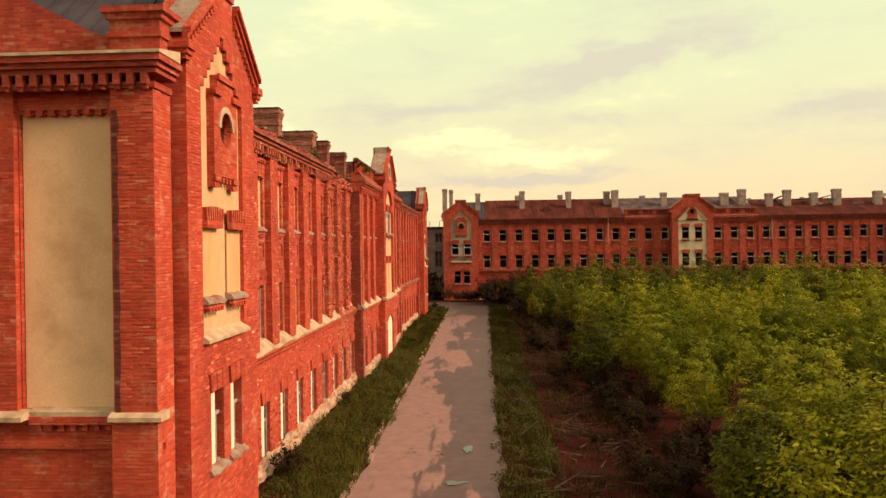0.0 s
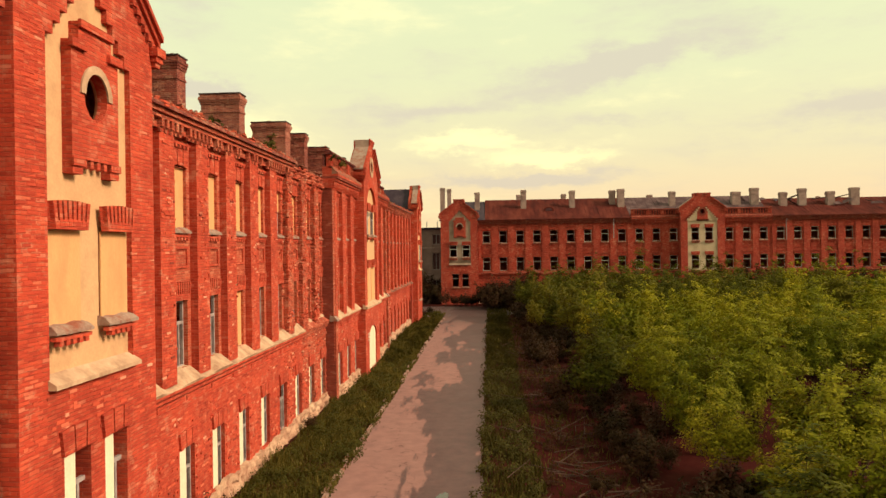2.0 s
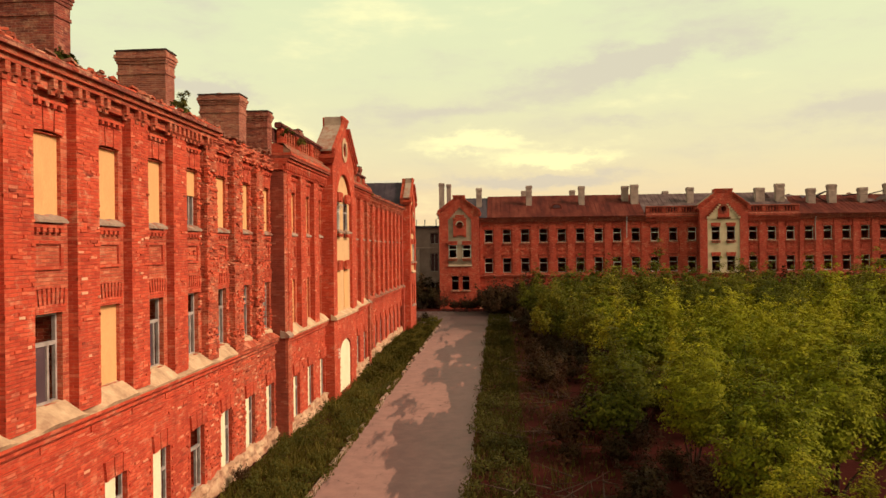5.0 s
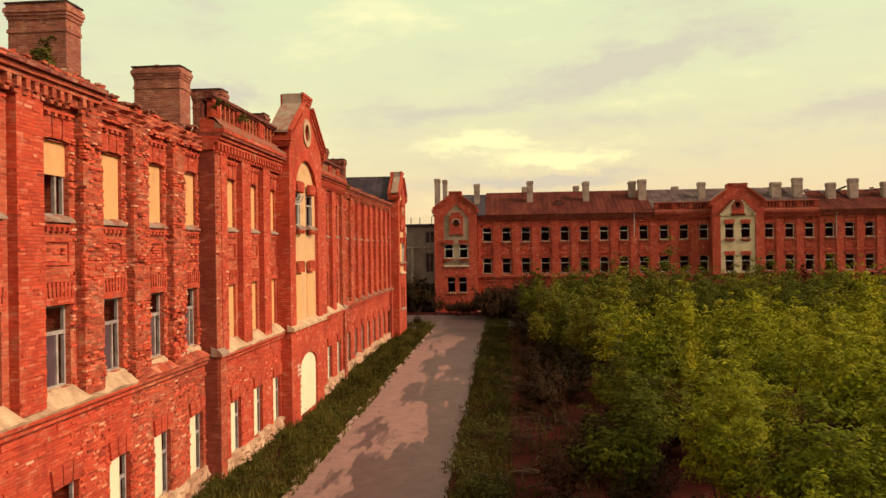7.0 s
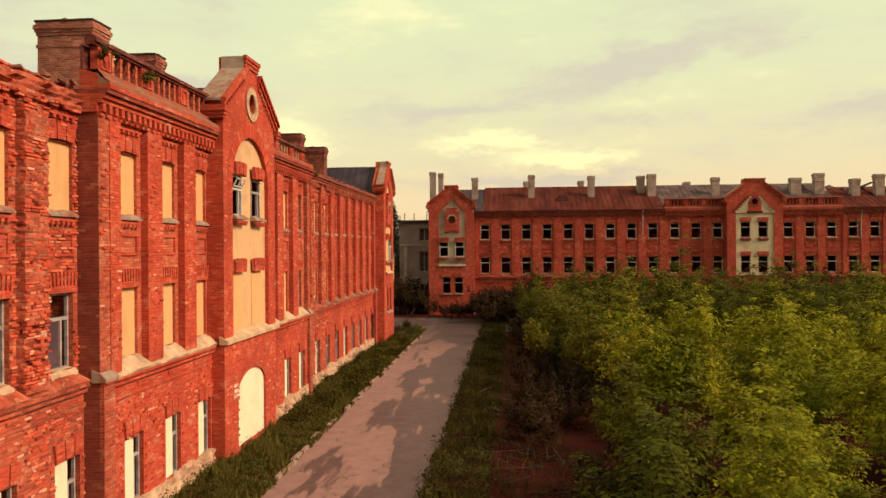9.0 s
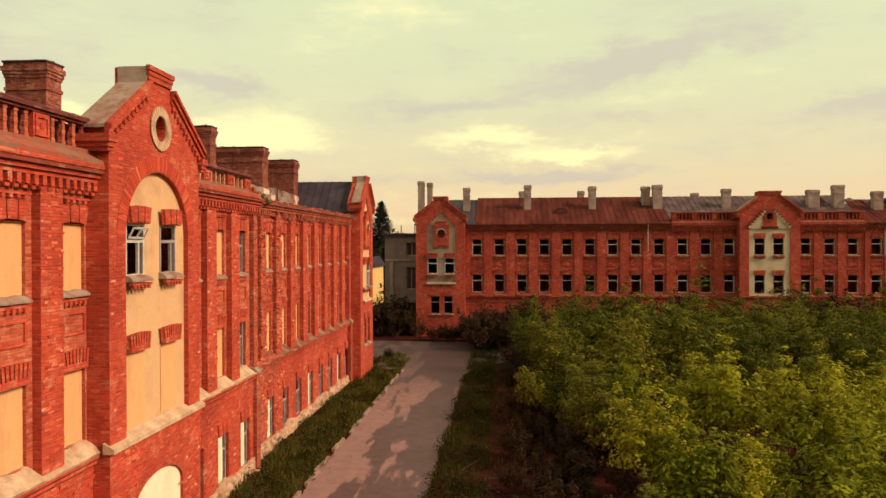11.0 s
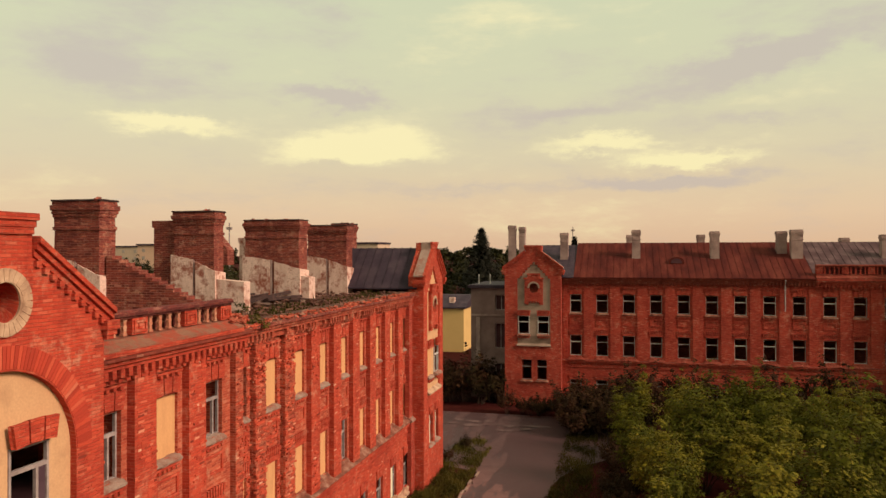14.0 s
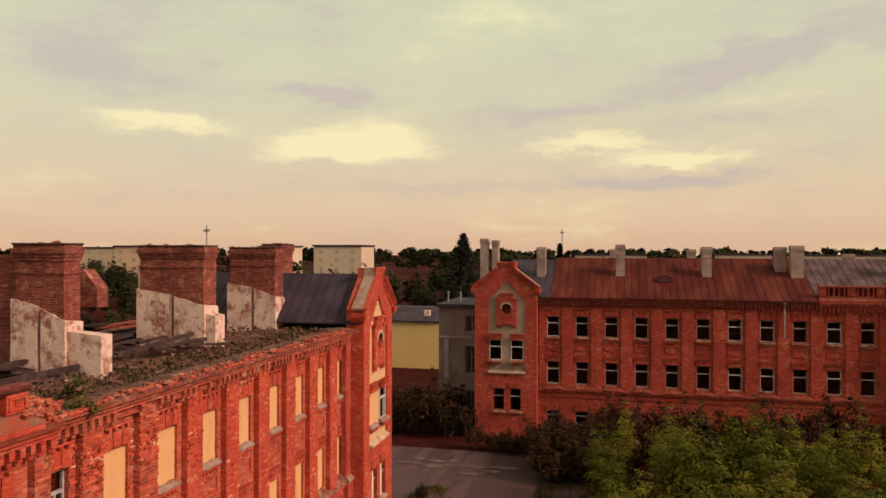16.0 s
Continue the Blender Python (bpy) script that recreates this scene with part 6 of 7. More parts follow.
def tree(name, label, category, seed, height, width, leaves, size, mat=None, group=""):
    """A sheaf of upright shoots from one root, each with side twigs and tapering sprays of leaves."""
    r2 = random.Random(seed)
    root = thing(name, label, category, group)
    bm = bmesh.new()
    centres, radii = [], []
    shoots = r2.choice((5, 6, 7))
    for s in range(shoots):
        a = 2 * math.pi * s / shoots + r2.uniform(-0.5, 0.5)
        spread = width * (0.06 if s == 0 else r2.uniform(0.20, 0.44))
        top = height * (1.0 if s == 0 else r2.uniform(0.62, 0.95) * (1.08 - 0.5 * spread / width))
        p, r = Vector((0.1 * math.cos(a), 0.1 * math.sin(a), -0.2)), 0.03 + 0.005 * height
        for j in range(1, 8):
            q = j / 7
            out = spread * q ** 0.75
            e = Vector((math.cos(a) * out + r2.uniform(-.06, .06), math.sin(a) * out + r2.uniform(-.06, .06), top * q))
            tube(bm, p, e, r, r * 0.68, 5)
            r *= 0.68
            p = e
            fat = width * 0.15 * (1.40 - q)
            if q > 0.3:
                centres.append(e); radii.append(fat * 0.9)
                for k in range(3 if q < 0.9 else 1):
                    b = a + r2.uniform(-2.0, 2.0) if q < 0.7 else r2.uniform(0, 6.28)
                    ln = width * 0.23 * (1.2 - q) * r2.uniform(0.6, 1.25)
                    tip = e + Vector((math.cos(b) * ln, math.sin(b) * ln, ln * r2.uniform(0.15, 0.7)))
                    tube(bm, e, tip, r * 0.5, 0.008, 4)
                    centres += [e.lerp(tip, 0.55), tip]
                    radii += [fat * r2.uniform(0.75, 1.1), fat * r2.uniform(0.5, 0.95)]
    part("trunk", bm, BARK, root)
    crown = new("crown", leaves_mesh("crown", mat or LEAF, np.array([list(c) for c in centres]), np.array(radii), leaves, size, seed))
    crown.parent = root
    return root


mid_kinds = [tree("young_tree", "leafy young maple tree in a dense thicket", "tree", 131 + i, 6.0, 4.6 + 0.5 * (i % 2), 5200, 0.21, group="thicket trees") for i in range(4)]
near_kinds = [tree("young_tree", "leafy young maple tree in a dense thicket", "tree", 11 + i, 5.8, 4.4 + 0.5 * (i % 3), 9500, 0.15, LEAF_NEAR, group="thicket trees") for i in range(5)]
shaded_kinds = [tree("young_tree", "young thicket tree with shade put into its leaf colour", "tree", 231 + i, 6.2, 5.0, 5200, 0.20, LEAF_SHADED, group="thicket trees") for i in range(3)]
far_kinds = [tree("young_tree", "leafy young maple tree in a dense thicket", "tree", 31 + i, 6.2, 4.8 + 0.5 * (i % 2), 3200, 0.27, group="thicket trees") for i in range(4)]
rng = random.Random(77)
spots = []
y = 9.0
while y < 105:
    edge = 16.3 + 0.9 * math.sin(y * 0.23) - (2.1 if y > 84 else 0.3 if y > 66 else 0.0)
    x = edge + rng.uniform(-0.5, 0.7)
    while x < min(78, 15 + 0.58 * (y - 2)) + 6:
        if noise.noise(Vector((x * 0.16, y * 0.13, 3.3))) > -0.36 or x < 19:
            spots.append((x + rng.uniform(-0.9, 0.9), y + rng.uniform(-1.3, 1.3)))
        x += rng.uniform(2.8, 4.2) * (1 if y < 50 else 1.12)
    y += 3.1 if y < 50 else 3.7
used = set()


def plant(kinds, x, y, s, tall=1.0):
    ob = kinds[rng.randrange(len(kinds))]
    m = Matrix.LocRotScale((x, y, 0), Euler((rng.uniform(-.05, .05), rng.uniform(-.05, .05), rng.uniform(0, 6.28))), (s, s, s * tall))
    if ob not in used:
        used.add(ob)
        ob.matrix_basis = m
    else:
        c = copy_thing(ob, m)
        c.scale = (s, s, s * tall)


for x, y, k in ((15.8, 18.3, 1.0), (18.4, 20.6, 1.05), (21.2, 24.2, 1.0), (17.6, 25.4, 0.85), (23.8, 28.0, 1.0)):
    plant(near_kinds, x, y, k)
for x, y in spots:
    # back rows and the road edge take the leaves darkened for shade
    kinds = shaded_kinds if (y > 76 and x < 44) or x < 15.9 else near_kinds if (y < 50 and x < 32) else mid_kinds if (y < 76 and x < 40) else far_kinds
    plant(kinds, x, y, (0.80 + 0.42 * noise.noise(Vector((x * 0.21, y * 0.17, 8.1))) + rng.uniform(-0.14, 0.14)) * (0.88 if x < 17.5 else 1.0) * (0.9 if y < 30 else 1.0) * (1.12 if y > 70 else 1.0) * 1.13, rng.uniform(0.78, 1.02))
shrub_kinds = [tree("shrub", "low shrub with deep shade put into its leaf colour", "shrub", 51 + i, 2.6, 3.0, 1300, 0.19, LEAF_DARK, group="undergrowth shrubs") for i in range(3)]
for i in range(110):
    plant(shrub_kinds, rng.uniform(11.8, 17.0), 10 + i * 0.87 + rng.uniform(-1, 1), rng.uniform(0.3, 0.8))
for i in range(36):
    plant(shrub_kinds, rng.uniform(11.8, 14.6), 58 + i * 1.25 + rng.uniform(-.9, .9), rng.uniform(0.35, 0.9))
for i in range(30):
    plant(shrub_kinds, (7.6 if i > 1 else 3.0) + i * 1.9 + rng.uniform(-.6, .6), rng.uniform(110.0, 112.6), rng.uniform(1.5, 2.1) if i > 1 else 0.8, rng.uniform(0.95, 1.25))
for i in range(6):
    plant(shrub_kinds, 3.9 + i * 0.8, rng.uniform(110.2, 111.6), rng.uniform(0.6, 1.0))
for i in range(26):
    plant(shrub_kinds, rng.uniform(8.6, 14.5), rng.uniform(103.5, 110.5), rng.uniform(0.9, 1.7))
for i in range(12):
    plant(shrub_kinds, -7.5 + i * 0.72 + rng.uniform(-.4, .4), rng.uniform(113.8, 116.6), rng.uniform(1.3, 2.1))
for x, y, k in ((0.9, 28.6, 0.5), (1.2, 29.4, 0.35), (0.8, 41.0, 0.3), (0.9, 95.2, 0.4), (1.4, 98.5, 0.45)):
    plant(shrub_kinds, x, y, k)


def tufts(name, label, regions, per_m2, height, seed, mat):
    g = np.random.default_rng(seed)
    vs = []
    for x0, x1, y0, y1 in regions:
        cnt = int((x1 - x0) * (y1 - y0) * per_m2)
        x, y = g.uniform(x0, x1, cnt), g.uniform(y0, y1, cnt)
        h = height * g.uniform(0.3, 1.0, cnt) * (0.6 + 1.1 * (np.sin(x * 2.3 + y * 0.9) * np.sin(y * 0.37 + x) + 1) / 2) * np.where(g.random(cnt) < 0.03, 1.9, 1.0) * (0.7 + 0.5 * np.sin(x * 1.9 + 1.3 * np.sin(y * 0.7)) * np.sin(y * 1.1))
        a = g.uniform(0, 6.28, cnt)
        lean = g.uniform(0.1, 0.6, cnt) * h
        b = g.uniform(0, 6.28, cnt)
        w = 0.018 + 0.02 * g.random(cnt)
        z0 = np.full(cnt, -0.02)
        p0 = np.stack([x - np.cos(a) * w, y - np.sin(a) * w, z0], 1)
        p1 = np.stack([x + np.cos(a) * w, y + np.sin(a) * w, z0], 1)
        p2 = np.stack([x + np.cos(b) * lean, y + np.sin(b) * lean, h], 1)
        vs.append(np.stack([p0, p1, p2], 1).reshape(-1, 3))
    v = np.concatenate(vs)
    me = bpy.data.meshes.new(name)
    me.from_pydata(v.tolist(), [], np.arange(len(v)).reshape(-1, 3).tolist())
    me.materials.append(mat)
    return tagged(new(name, me), label, "grass", kind="stuff")


tufts("grass", "long unmown grass and weeds beside the wall", [(0.45, 3.55, 20, 62), (0.45, 3.3, 62, 99), (0.6, 2.6, 99, 101)], 230, 0.32, 5, GRASS)
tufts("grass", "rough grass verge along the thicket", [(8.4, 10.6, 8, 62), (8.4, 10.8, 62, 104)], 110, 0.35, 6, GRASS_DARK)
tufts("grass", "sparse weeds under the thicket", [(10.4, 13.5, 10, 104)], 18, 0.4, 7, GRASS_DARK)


def weeds(name, label, x0, x1, y0, y1, clumps, count, size, seed, mat):
    """Low broad-leaved weeds in loose clumps."""
    g = np.random.default_rng(seed)
    c = np.stack([g.uniform(x0, x1, clumps), g.uniform(y0, y1, clumps), g.uniform(0.08, 0.30, clumps)], 1)
    me = leaves_mesh(name, mat, c, g.uniform(0.15, 0.45, clumps), count, size, seed)
    return tagged(new(name, me), label, "weeds", kind="stuff")


weeds("verge_weeds", "low broad leaved weeds among the grass by the wall", 0.5, 3.5, 20, 98, 520, 30000, 0.10, 41, GRASS)
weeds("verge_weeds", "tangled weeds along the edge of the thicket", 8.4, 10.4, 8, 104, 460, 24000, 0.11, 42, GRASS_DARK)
weeds("bramble", "brambles and dead growth, coloured dark for the shade under the thicket", 10.4, 16.5, 9, 106, 300, 12000, 0.13, 43, LEAF_DARK)


# ---- puddles, kerb and litter on the lane ----
WATER, wnn, wll, wb = material("puddle_water", 0.12)
wb.inputs["Base Color"].default_value = (0.05, 0.032, 0.03, 1)
wb.inputs["Specular IOR Level"].default_value = 0.5


def puddle(x, y, rx, ry, seed):
    bm = bmesh.new()
    k = 28
    vs = [bm.verts.new((x + math.cos(2 * math.pi * i / k) * rx * (1 + 0.9 * noise.noise(Vector((math.cos(2 * math.pi * i / k) * 1.6, math.sin(2 * math.pi * i / k) * 1.6, seed)))),
                        y + math.sin(2 * math.pi * i / k) * ry * (1 + 0.9 * noise.noise(Vector((math.cos(2 * math.pi * i / k) * 1.9, math.sin(2 * math.pi * i / k) * 1.9, seed + 9)))), 0.056)) for i in range(k)]
    bm.faces.new(vs)
    tagged(new("puddle", mesh_of("puddle", bm, WATER)), "shallow rain puddle on the asphalt", "puddle", "puddles on the lane")


for p in ((7.25, 32.1, 0.20, 0.45, 1), (6.9, 27.9, 0.34, 0.22, 2)):
    puddle(*p)
# irregular paler patches laid just above the yard surface
bm = bmesh.new()
for k in range(15):
    r9 = random.Random(k)
    x, y, rx, ry = r9.uniform(-3, 11), r9.gauss(106.5, 1.0), r9.uniform(0.3, 1.3), r9.uniform(0.15, 0.4)
    bm.faces.new([bm.verts.new((x + math.cos(q * 0.45) * rx * (1 + 0.8 * noise.noise(Vector((q * 0.7, k, 0)))), y + math.sin(q * 0.45) * ry * (1 + 0.8 * noise.noise(Vector((q * 0.7, k, 5)))), 0.062 + 0.001 * k)) for q in range(14)])
tagged(new("concrete_patch", mesh_of("concrete_patch", bm, PATCH)), "irregular pale patches in the yard", "patch", kind="stuff")
bm = bmesh.new()
rng = random.Random(12)
y = 22.0
while y < 92:
    ln = rng.uniform(0.8, 1.2)
    if rng.random() < 0.8:
        x = road_edge(y, -1) - 0.05
        box(bm, x - 0.08, x + 0.06, y, y + ln - 0.03, -0.05, 0.13 + rng.uniform(-.04, .03))
    y += ln
kerb = tagged(new("kerb", mesh_of("kerb", bm, STAINED)), "sunken broken concrete kerb stones", "kerb", kind="structure")


def branch_heap(x, y, seed):
    r = random.Random(seed)
    bm = bmesh.new()
    for i in range(26):
        a = r.uniform(0, 6.28)
        p = Vector((x + r.gauss(0, 0.9), y + r.gauss(0, 1.2), r.uniform(0.0, 0.35)))
        tube(bm, p, p + Vector((math.cos(a), math.sin(a) * 0.8, r.uniform(-0.05, 0.35))) * r.uniform(0.6, 2.0), r.uniform(0.015, 0.04), 0.008, 5)
    ob = tagged(new("dead_branches", mesh_of("dead_branches", bm, BARK)), "heap of dead brown branches in the undergrowth", "branches", "brushwood heaps", "stuff")


for k, (x, y) in enumerate(((11.4, 27.5), (11.9, 33.5), (12.0, 40.0), (11.7, 47.0), (12.1, 55.0), (11.6, 64.0))):
    branch_heap(x, y, k)

# ---- attic remains ----
bm = bmesh.new()
stair = []
for k in range(14):
    v, z = -0.35 - k * 0.25, 12.72 + k * 0.118
    stair += [(v, z), (v, z + 0.118 + 0.03 * noise.noise(Vector((k * 1.3, 2.0, 0))))]
profile(bm, [(-3.85, 11.7), (-0.35, 11.7)] + stair + [(-3.85, 14.37)], 66.30, 66.78)
part("fire_wall", bm, BRICK_SOOT, near, "sloping brick fire wall left without its roof", NEAR)
bm = bmesh.new()
box(bm, 73.9, 74.4, -6.6, -6.0, 11.7, 15.3)
profile(bm, [(-6.0, 13.9), (-5.0, 13.9), (-5.0, 14.6), (-5.6, 15.3), (-6.0, 15.3)], 76.0, 76.6)
part("attic_wall_stub", bm, BRICK_SOOT, near, "broken stub of attic brickwork", NEAR)
rng = random.Random(9)
bm = bmesh.new()
tube(bm, (0, 0, 0), (2.6, 0, 0), 0.07, 0.06, 4)
beam = mesh_of("beam", bm, CHAR)
for i in range(40):
    ob = piece("beam", beam, near, (rng.uniform(-10, -3.2), rng.uniform(67.5, 80), 12.05 + rng.uniform(0.0, 0.25)), "charred fallen roof beam" if i == 0 else "")
    ob.rotation_euler = (0, rng.uniform(-0.16, 0.16), rng.gauss(1.5, 0.5) if i % 3 else rng.uniform(0, 3.14))
    ob.scale = (rng.uniform(0.4, 1.6), rng.uniform(0.9, 2.2), rng.uniform(0.8, 1.6))
bm = bmesh.new()
tube(bm, (0, 0, 0), (0, 6.5, 0), 0.10, 0.09, 4)
purlin = mesh_of("purlin", bm, CHAR)
for i in range(26):
    ob = piece("purlin", purlin, near, (rng.uniform(-12.4, -3.6), rng.uniform(67.6, 82), 12.02 + rng.uniform(0.0, 0.22)), "long charred roof purlin" if i == 0 else "")
    ob.rotation_euler = (rng.uniform(-0.02, 0.03), rng.uniform(-0.3, 0.3), rng.gauss(0, 0.12))
    ob.scale = (rng.uniform(0.9, 1.8), rng.uniform(0.5, 1.1), rng.uniform(0.8, 1.5))
for i in range(14):
    bm = bmesh.new()
    w, h = rng.uniform(1.0, 2.6), rng.uniform(0.8, 2.2)
    grid = [[bm.verts.new((a * w / 4, b * h / 3, 0.10 * noise.noise(Vector((a * 0.8 + i, b * 0.9, 2.0))))) for b in range(4)] for a in range(5)]
    for a in range(4):
        for b in range(3):
            bm.faces.new((grid[a][b], grid[a + 1][b], grid[a + 1][b + 1], grid[a][b + 1]))
    bmesh.ops.solidify(bm, geom=list(bm.faces), thickness=0.03)
    ob = part("tar_sheet", bm, GREY_ROOF if i % 3 else CHAR, near, "torn tar paper sheet on the attic floor" if i == 0 else "")
    ob.location = (rng.uniform(-11, -4.5), rng.uniform(67.8, 86), 12.25 + rng.uniform(0, 0.2))
    ob.rotation_euler = (rng.uniform(-0.2, 0.2), rng.uniform(-0.15, 0.25), rng.uniform(0, 6.28))
brick_heap("attic_rubble", "heaps of fallen brick and plaster on the attic floor", near, NEAR, [(67.6, 88.2, -2.6, -0.4, 11.85), (67.6, 88.2, -9.0, -2.4, 11.9), (26.0, 46.5, -3.0, -0.4, 11.9)], 1300, 19, 0.30, RUBBLE)
brick_heap("fallen_parapet", "collapsed end of the parapet, a heap of red bricks", near, NEAR, [(66.4, 67.4, -0.2, 0.75, 12.0), (66.5, 67.9, -0.3, 0.5, 12.2)], 200, 23, 0.28, BRICK_WORN)
tufts("grass", "weeds growing on the roofless wall top", [(-2.8, -0.3, 68, 88), (-0.5, 0.35, 67.5, 88)], 26, 0.20, 8, GRASS_DARK)
bpy.data.objects["grass.003"].location.z = 12.0
for k, (x, y, z, r) in enumerate(((0.35, 68.6, 11.9, 0.38), (0.62, 49.6, 12.75, 0.3), (-0.1, 38.7, 12.2, 0.32), (0.5, 47.3, 12.9, 0.2), (-1.0, 70.0, 12.1, 0.3), (-0.3, 32.7, 12.35, 0.2), (-0.3, 38.8, 12.55, 0.22))):
    g = np.random.default_rng(k)
    cs = g.normal(size=(7, 3)) * r * 0.6
    me = leaves_mesh("weed", GRASS, cs, np.full(7, r * 0.55), 420, 0.10, k)
    ob = tagged(new("weed", me), "small bush rooted in the crumbling brickwork", "plant", "wall weeds", "stuff")
    ob.location = (x, y, z + r * 0.5)

# ---- pipes and small fittings ----
def downpipe(house, m, u, v, z0, z1):
    bm = bmesh.new()
    tube(bm, (u, v, z0), (u, v, z1), 0.06, 0.06, 8)
    tube(bm, (u, v, z1), (u, v + 0.25, z1 + 0.35), 0.06, 0.06, 8)
    part("downpipe", bm, FRAME_WOOD, house, "bent tin downpipe", m)


downpipe(far, FAR, 26.6, 0.26, 9.2, 11.6)
downpipe(far, FAR, 50.7, 0.26, 8.6, 11.3)
bm = bmesh.new()
for k in range(3):
    box(bm, 55.05, 55.50, 1.053, 1.08, 2.2 + k * 0.2, 2.33 + k * 0.2)
part("notice_board", bm, PLASTER_WHITE, near, "three small white and red notices", NEAR)
bm = bmesh.new()
box(bm, 54.228, 54.247, 0.70, 0.82, 5.6, 5.72)
part("wall_plate", bm, PLASTER_WHITE, near, "", NEAR)

# ---- neighbours beyond the yard ----
grey_house = thing("rendered_house", "grey rendered house with a flat dark roof", "building")
bm = bmesh.new()
pierced_grid(bm, -2.15, 1.75, -0.4, 10.9, [(0.3, 1.5, 8.7, 10.2), (0.3, 1.4, 4.9, 7.4), (0.3, 1.4, 1.2, 3.4)], 0.0, 0.4)
GREY = Matrix(((1, 0, 0, 0), (0, -1, 0, 118.4), (0, 0, 1, 0), (0, 0, 0, 1)))
part("front_wall", bm, HOUSE_GREY, grey_house, "", GREY)
# dark sheets in the window holes stand for unlit rooms
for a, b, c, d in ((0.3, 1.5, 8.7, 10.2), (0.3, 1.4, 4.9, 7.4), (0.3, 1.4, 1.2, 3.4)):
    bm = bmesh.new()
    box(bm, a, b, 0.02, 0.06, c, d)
    w = part("window", bm, DARK_ROOM, grey_house, "window hole filled by a dark sheet for the shade of a room", GREY)
    bm = bmesh.new()
    pierced_grid(bm, a, b, c, d, [(a + 0.08, (a + b) / 2 - 0.04, c + 0.08, d - 0.08), ((a + b) / 2 + 0.04, b - 0.08, c + 0.08, d - 0.08)], 0.07, 0.13)
    part("window_frame", bm, FRAME_WOOD, w, "", GREY)
bm = bmesh.new()
box(bm, -2.15, 1.75, -9.0, -0.003, -0.4, 10.9)
part("house_body", bm, HOUSE_GREY, grey_house, "", GREY)
bm = bmesh.new()
box(bm, -2.4, 1.78, -9.2, 0.7, 10.903, 11.2)
part("roof", bm, DARK_ROOF, grey_house, "", GREY)
bm = bmesh.new()
box(bm, -2.15, 1.75, 0.403, 0.5, 8.1, 8.3)
box(bm, -1.6, -1.2, 0.403, 0.55, -0.4, 8.0)
part("render_band", bm, CHIMNEY_GREY, grey_house, "", GREY)
for x in (-1.9, -0.7, 0.9):
    bm = bmesh.new()
    tube(bm, (x, -2.5, 11.2), (x, -2.5, 12.2), 0.07, 0.07, 6)
    part("vent_pipe", bm, FRAME_WHITE, grey_house, "pale vent pipe", GREY)
shed = thing("low_building", "long low ochre yellow building with a dark flat roof", "building")
bm = bmesh.new()
box(bm, -30.0, -9.8, 150.0, 162.0, -0.4, 6.3)
part("wall", bm, mottled("yellow_render", (0.55, 0.36, 0.13), (0.66, 0.44, 0.17), (0.60, 0.40, 0.15), 0.2, 0.9), shed)
bm = bmesh.new()
loft(bm, [[(-30.3, y0, z), (-9.5, y0, z), (-9.5, y1, z), (-30.3, y1, z)] for z, y0, y1 in ((6.303, 149.7, 162.3), (6.5, 149.7, 162.3), (8.0, 155.0, 157.0))])
part("roof", bm, DARK_ROOF, shed)
bm = bmesh.new()
box(bm, -12.3, -11.5, 151.5, 152.2, 6.6, 7.8)
part("vent", bm, PLASTER_WHITE, shed, "small white roof vent")


def spruce(x, y, h, w, seed):
    g = np.random.default_rng(seed)
    root = thing("spruce_tree", "tall dark spruce tree", "tree", loc=(x, y, 0))
    bm = bmesh.new()
    tube(bm, (0, 0, -0.3), (0, 0, h), 0.28, 0.03, 7)
    part("trunk", bm, BARK, root)
    cs, rs = [], []
    z = h * 0.12
    while z < h:
        k = 1 - z / h
        for a in np.arange(0, 6.28, 0.55) + g.uniform(0, 1):
            reach = w * (0.04 + k ** 1.05) * g.uniform(0.65, 1.25)
            for q in (0.25, 0.5, 0.75, 1.0):
                cs.append((math.cos(a) * reach * q, math.sin(a) * reach * q, z - reach * q * 0.22 + g.normal() * 0.25))
                rs.append(0.45 + 0.35 * k)
        z += h * 0.027
    cr = new("crown", leaves_mesh("crown", NEEDLE, np.array(cs), np.array(rs), 30000, 0.46, seed, 0.4))
    cr.parent = root


spruce(-16.5, 198.8, 19.4, 9.0, 3)
spruce(3.5, 190.0, 17.0, 2.2, 4)
wood_kinds = [tree("park_tree", "dark broad leafed tree in the gardens beyond", "tree", 71 + i, 11.0, 9.0, 3200, 0.62, LEAF_FAR, group="garden trees") for i in range(3)]
rng = random.Random(21)
for i in range(90):
    y = rng.uniform(136, 320)
    x = rng.uniform(-0.75, 0.04) * y + 6
    if -32 < x < 0 and y < 176:
        x = rng.uniform(-60, -34)
    plant(wood_kinds, x, y, rng.uniform(0.8, 1.25))
for i in range(14):
    plant(wood_kinds, rng.uniform(-60, -16), rng.uniform(60, 135), rng.uniform(0.8, 1.15))


# ---- the town and woods on the horizon ----
def block(x, y, w, d, h, mat, label, floors=4):
    root = thing("apartment_block", label, "building", "town buildings")
    bm = bmesh.new()
    box(bm, x, x + w, y, y + d, -1, h)
    part("wall", bm, mat, root)
    bm = bmesh.new()
    box(bm, x - 0.4, x + w + 0.4, y - 0.4, y + d + 0.4, h + 0.003, h + 0.6)
    part("roof", bm, DARK_ROOF, root)
    bm = bmesh.new()
    box(bm, 0, 1.3, -0.10, -0.003, 0, 1.3)
    me = mesh_of("pane", bm, PLASTER_GREY)
    n = max(2, int(w / 5))
    for f in range(floors):
        for i in range(n):
            piece("pane", me, root, (x + (i + 0.5) * w / n - 0.8, y, h - 2.6 - f * 3.0))


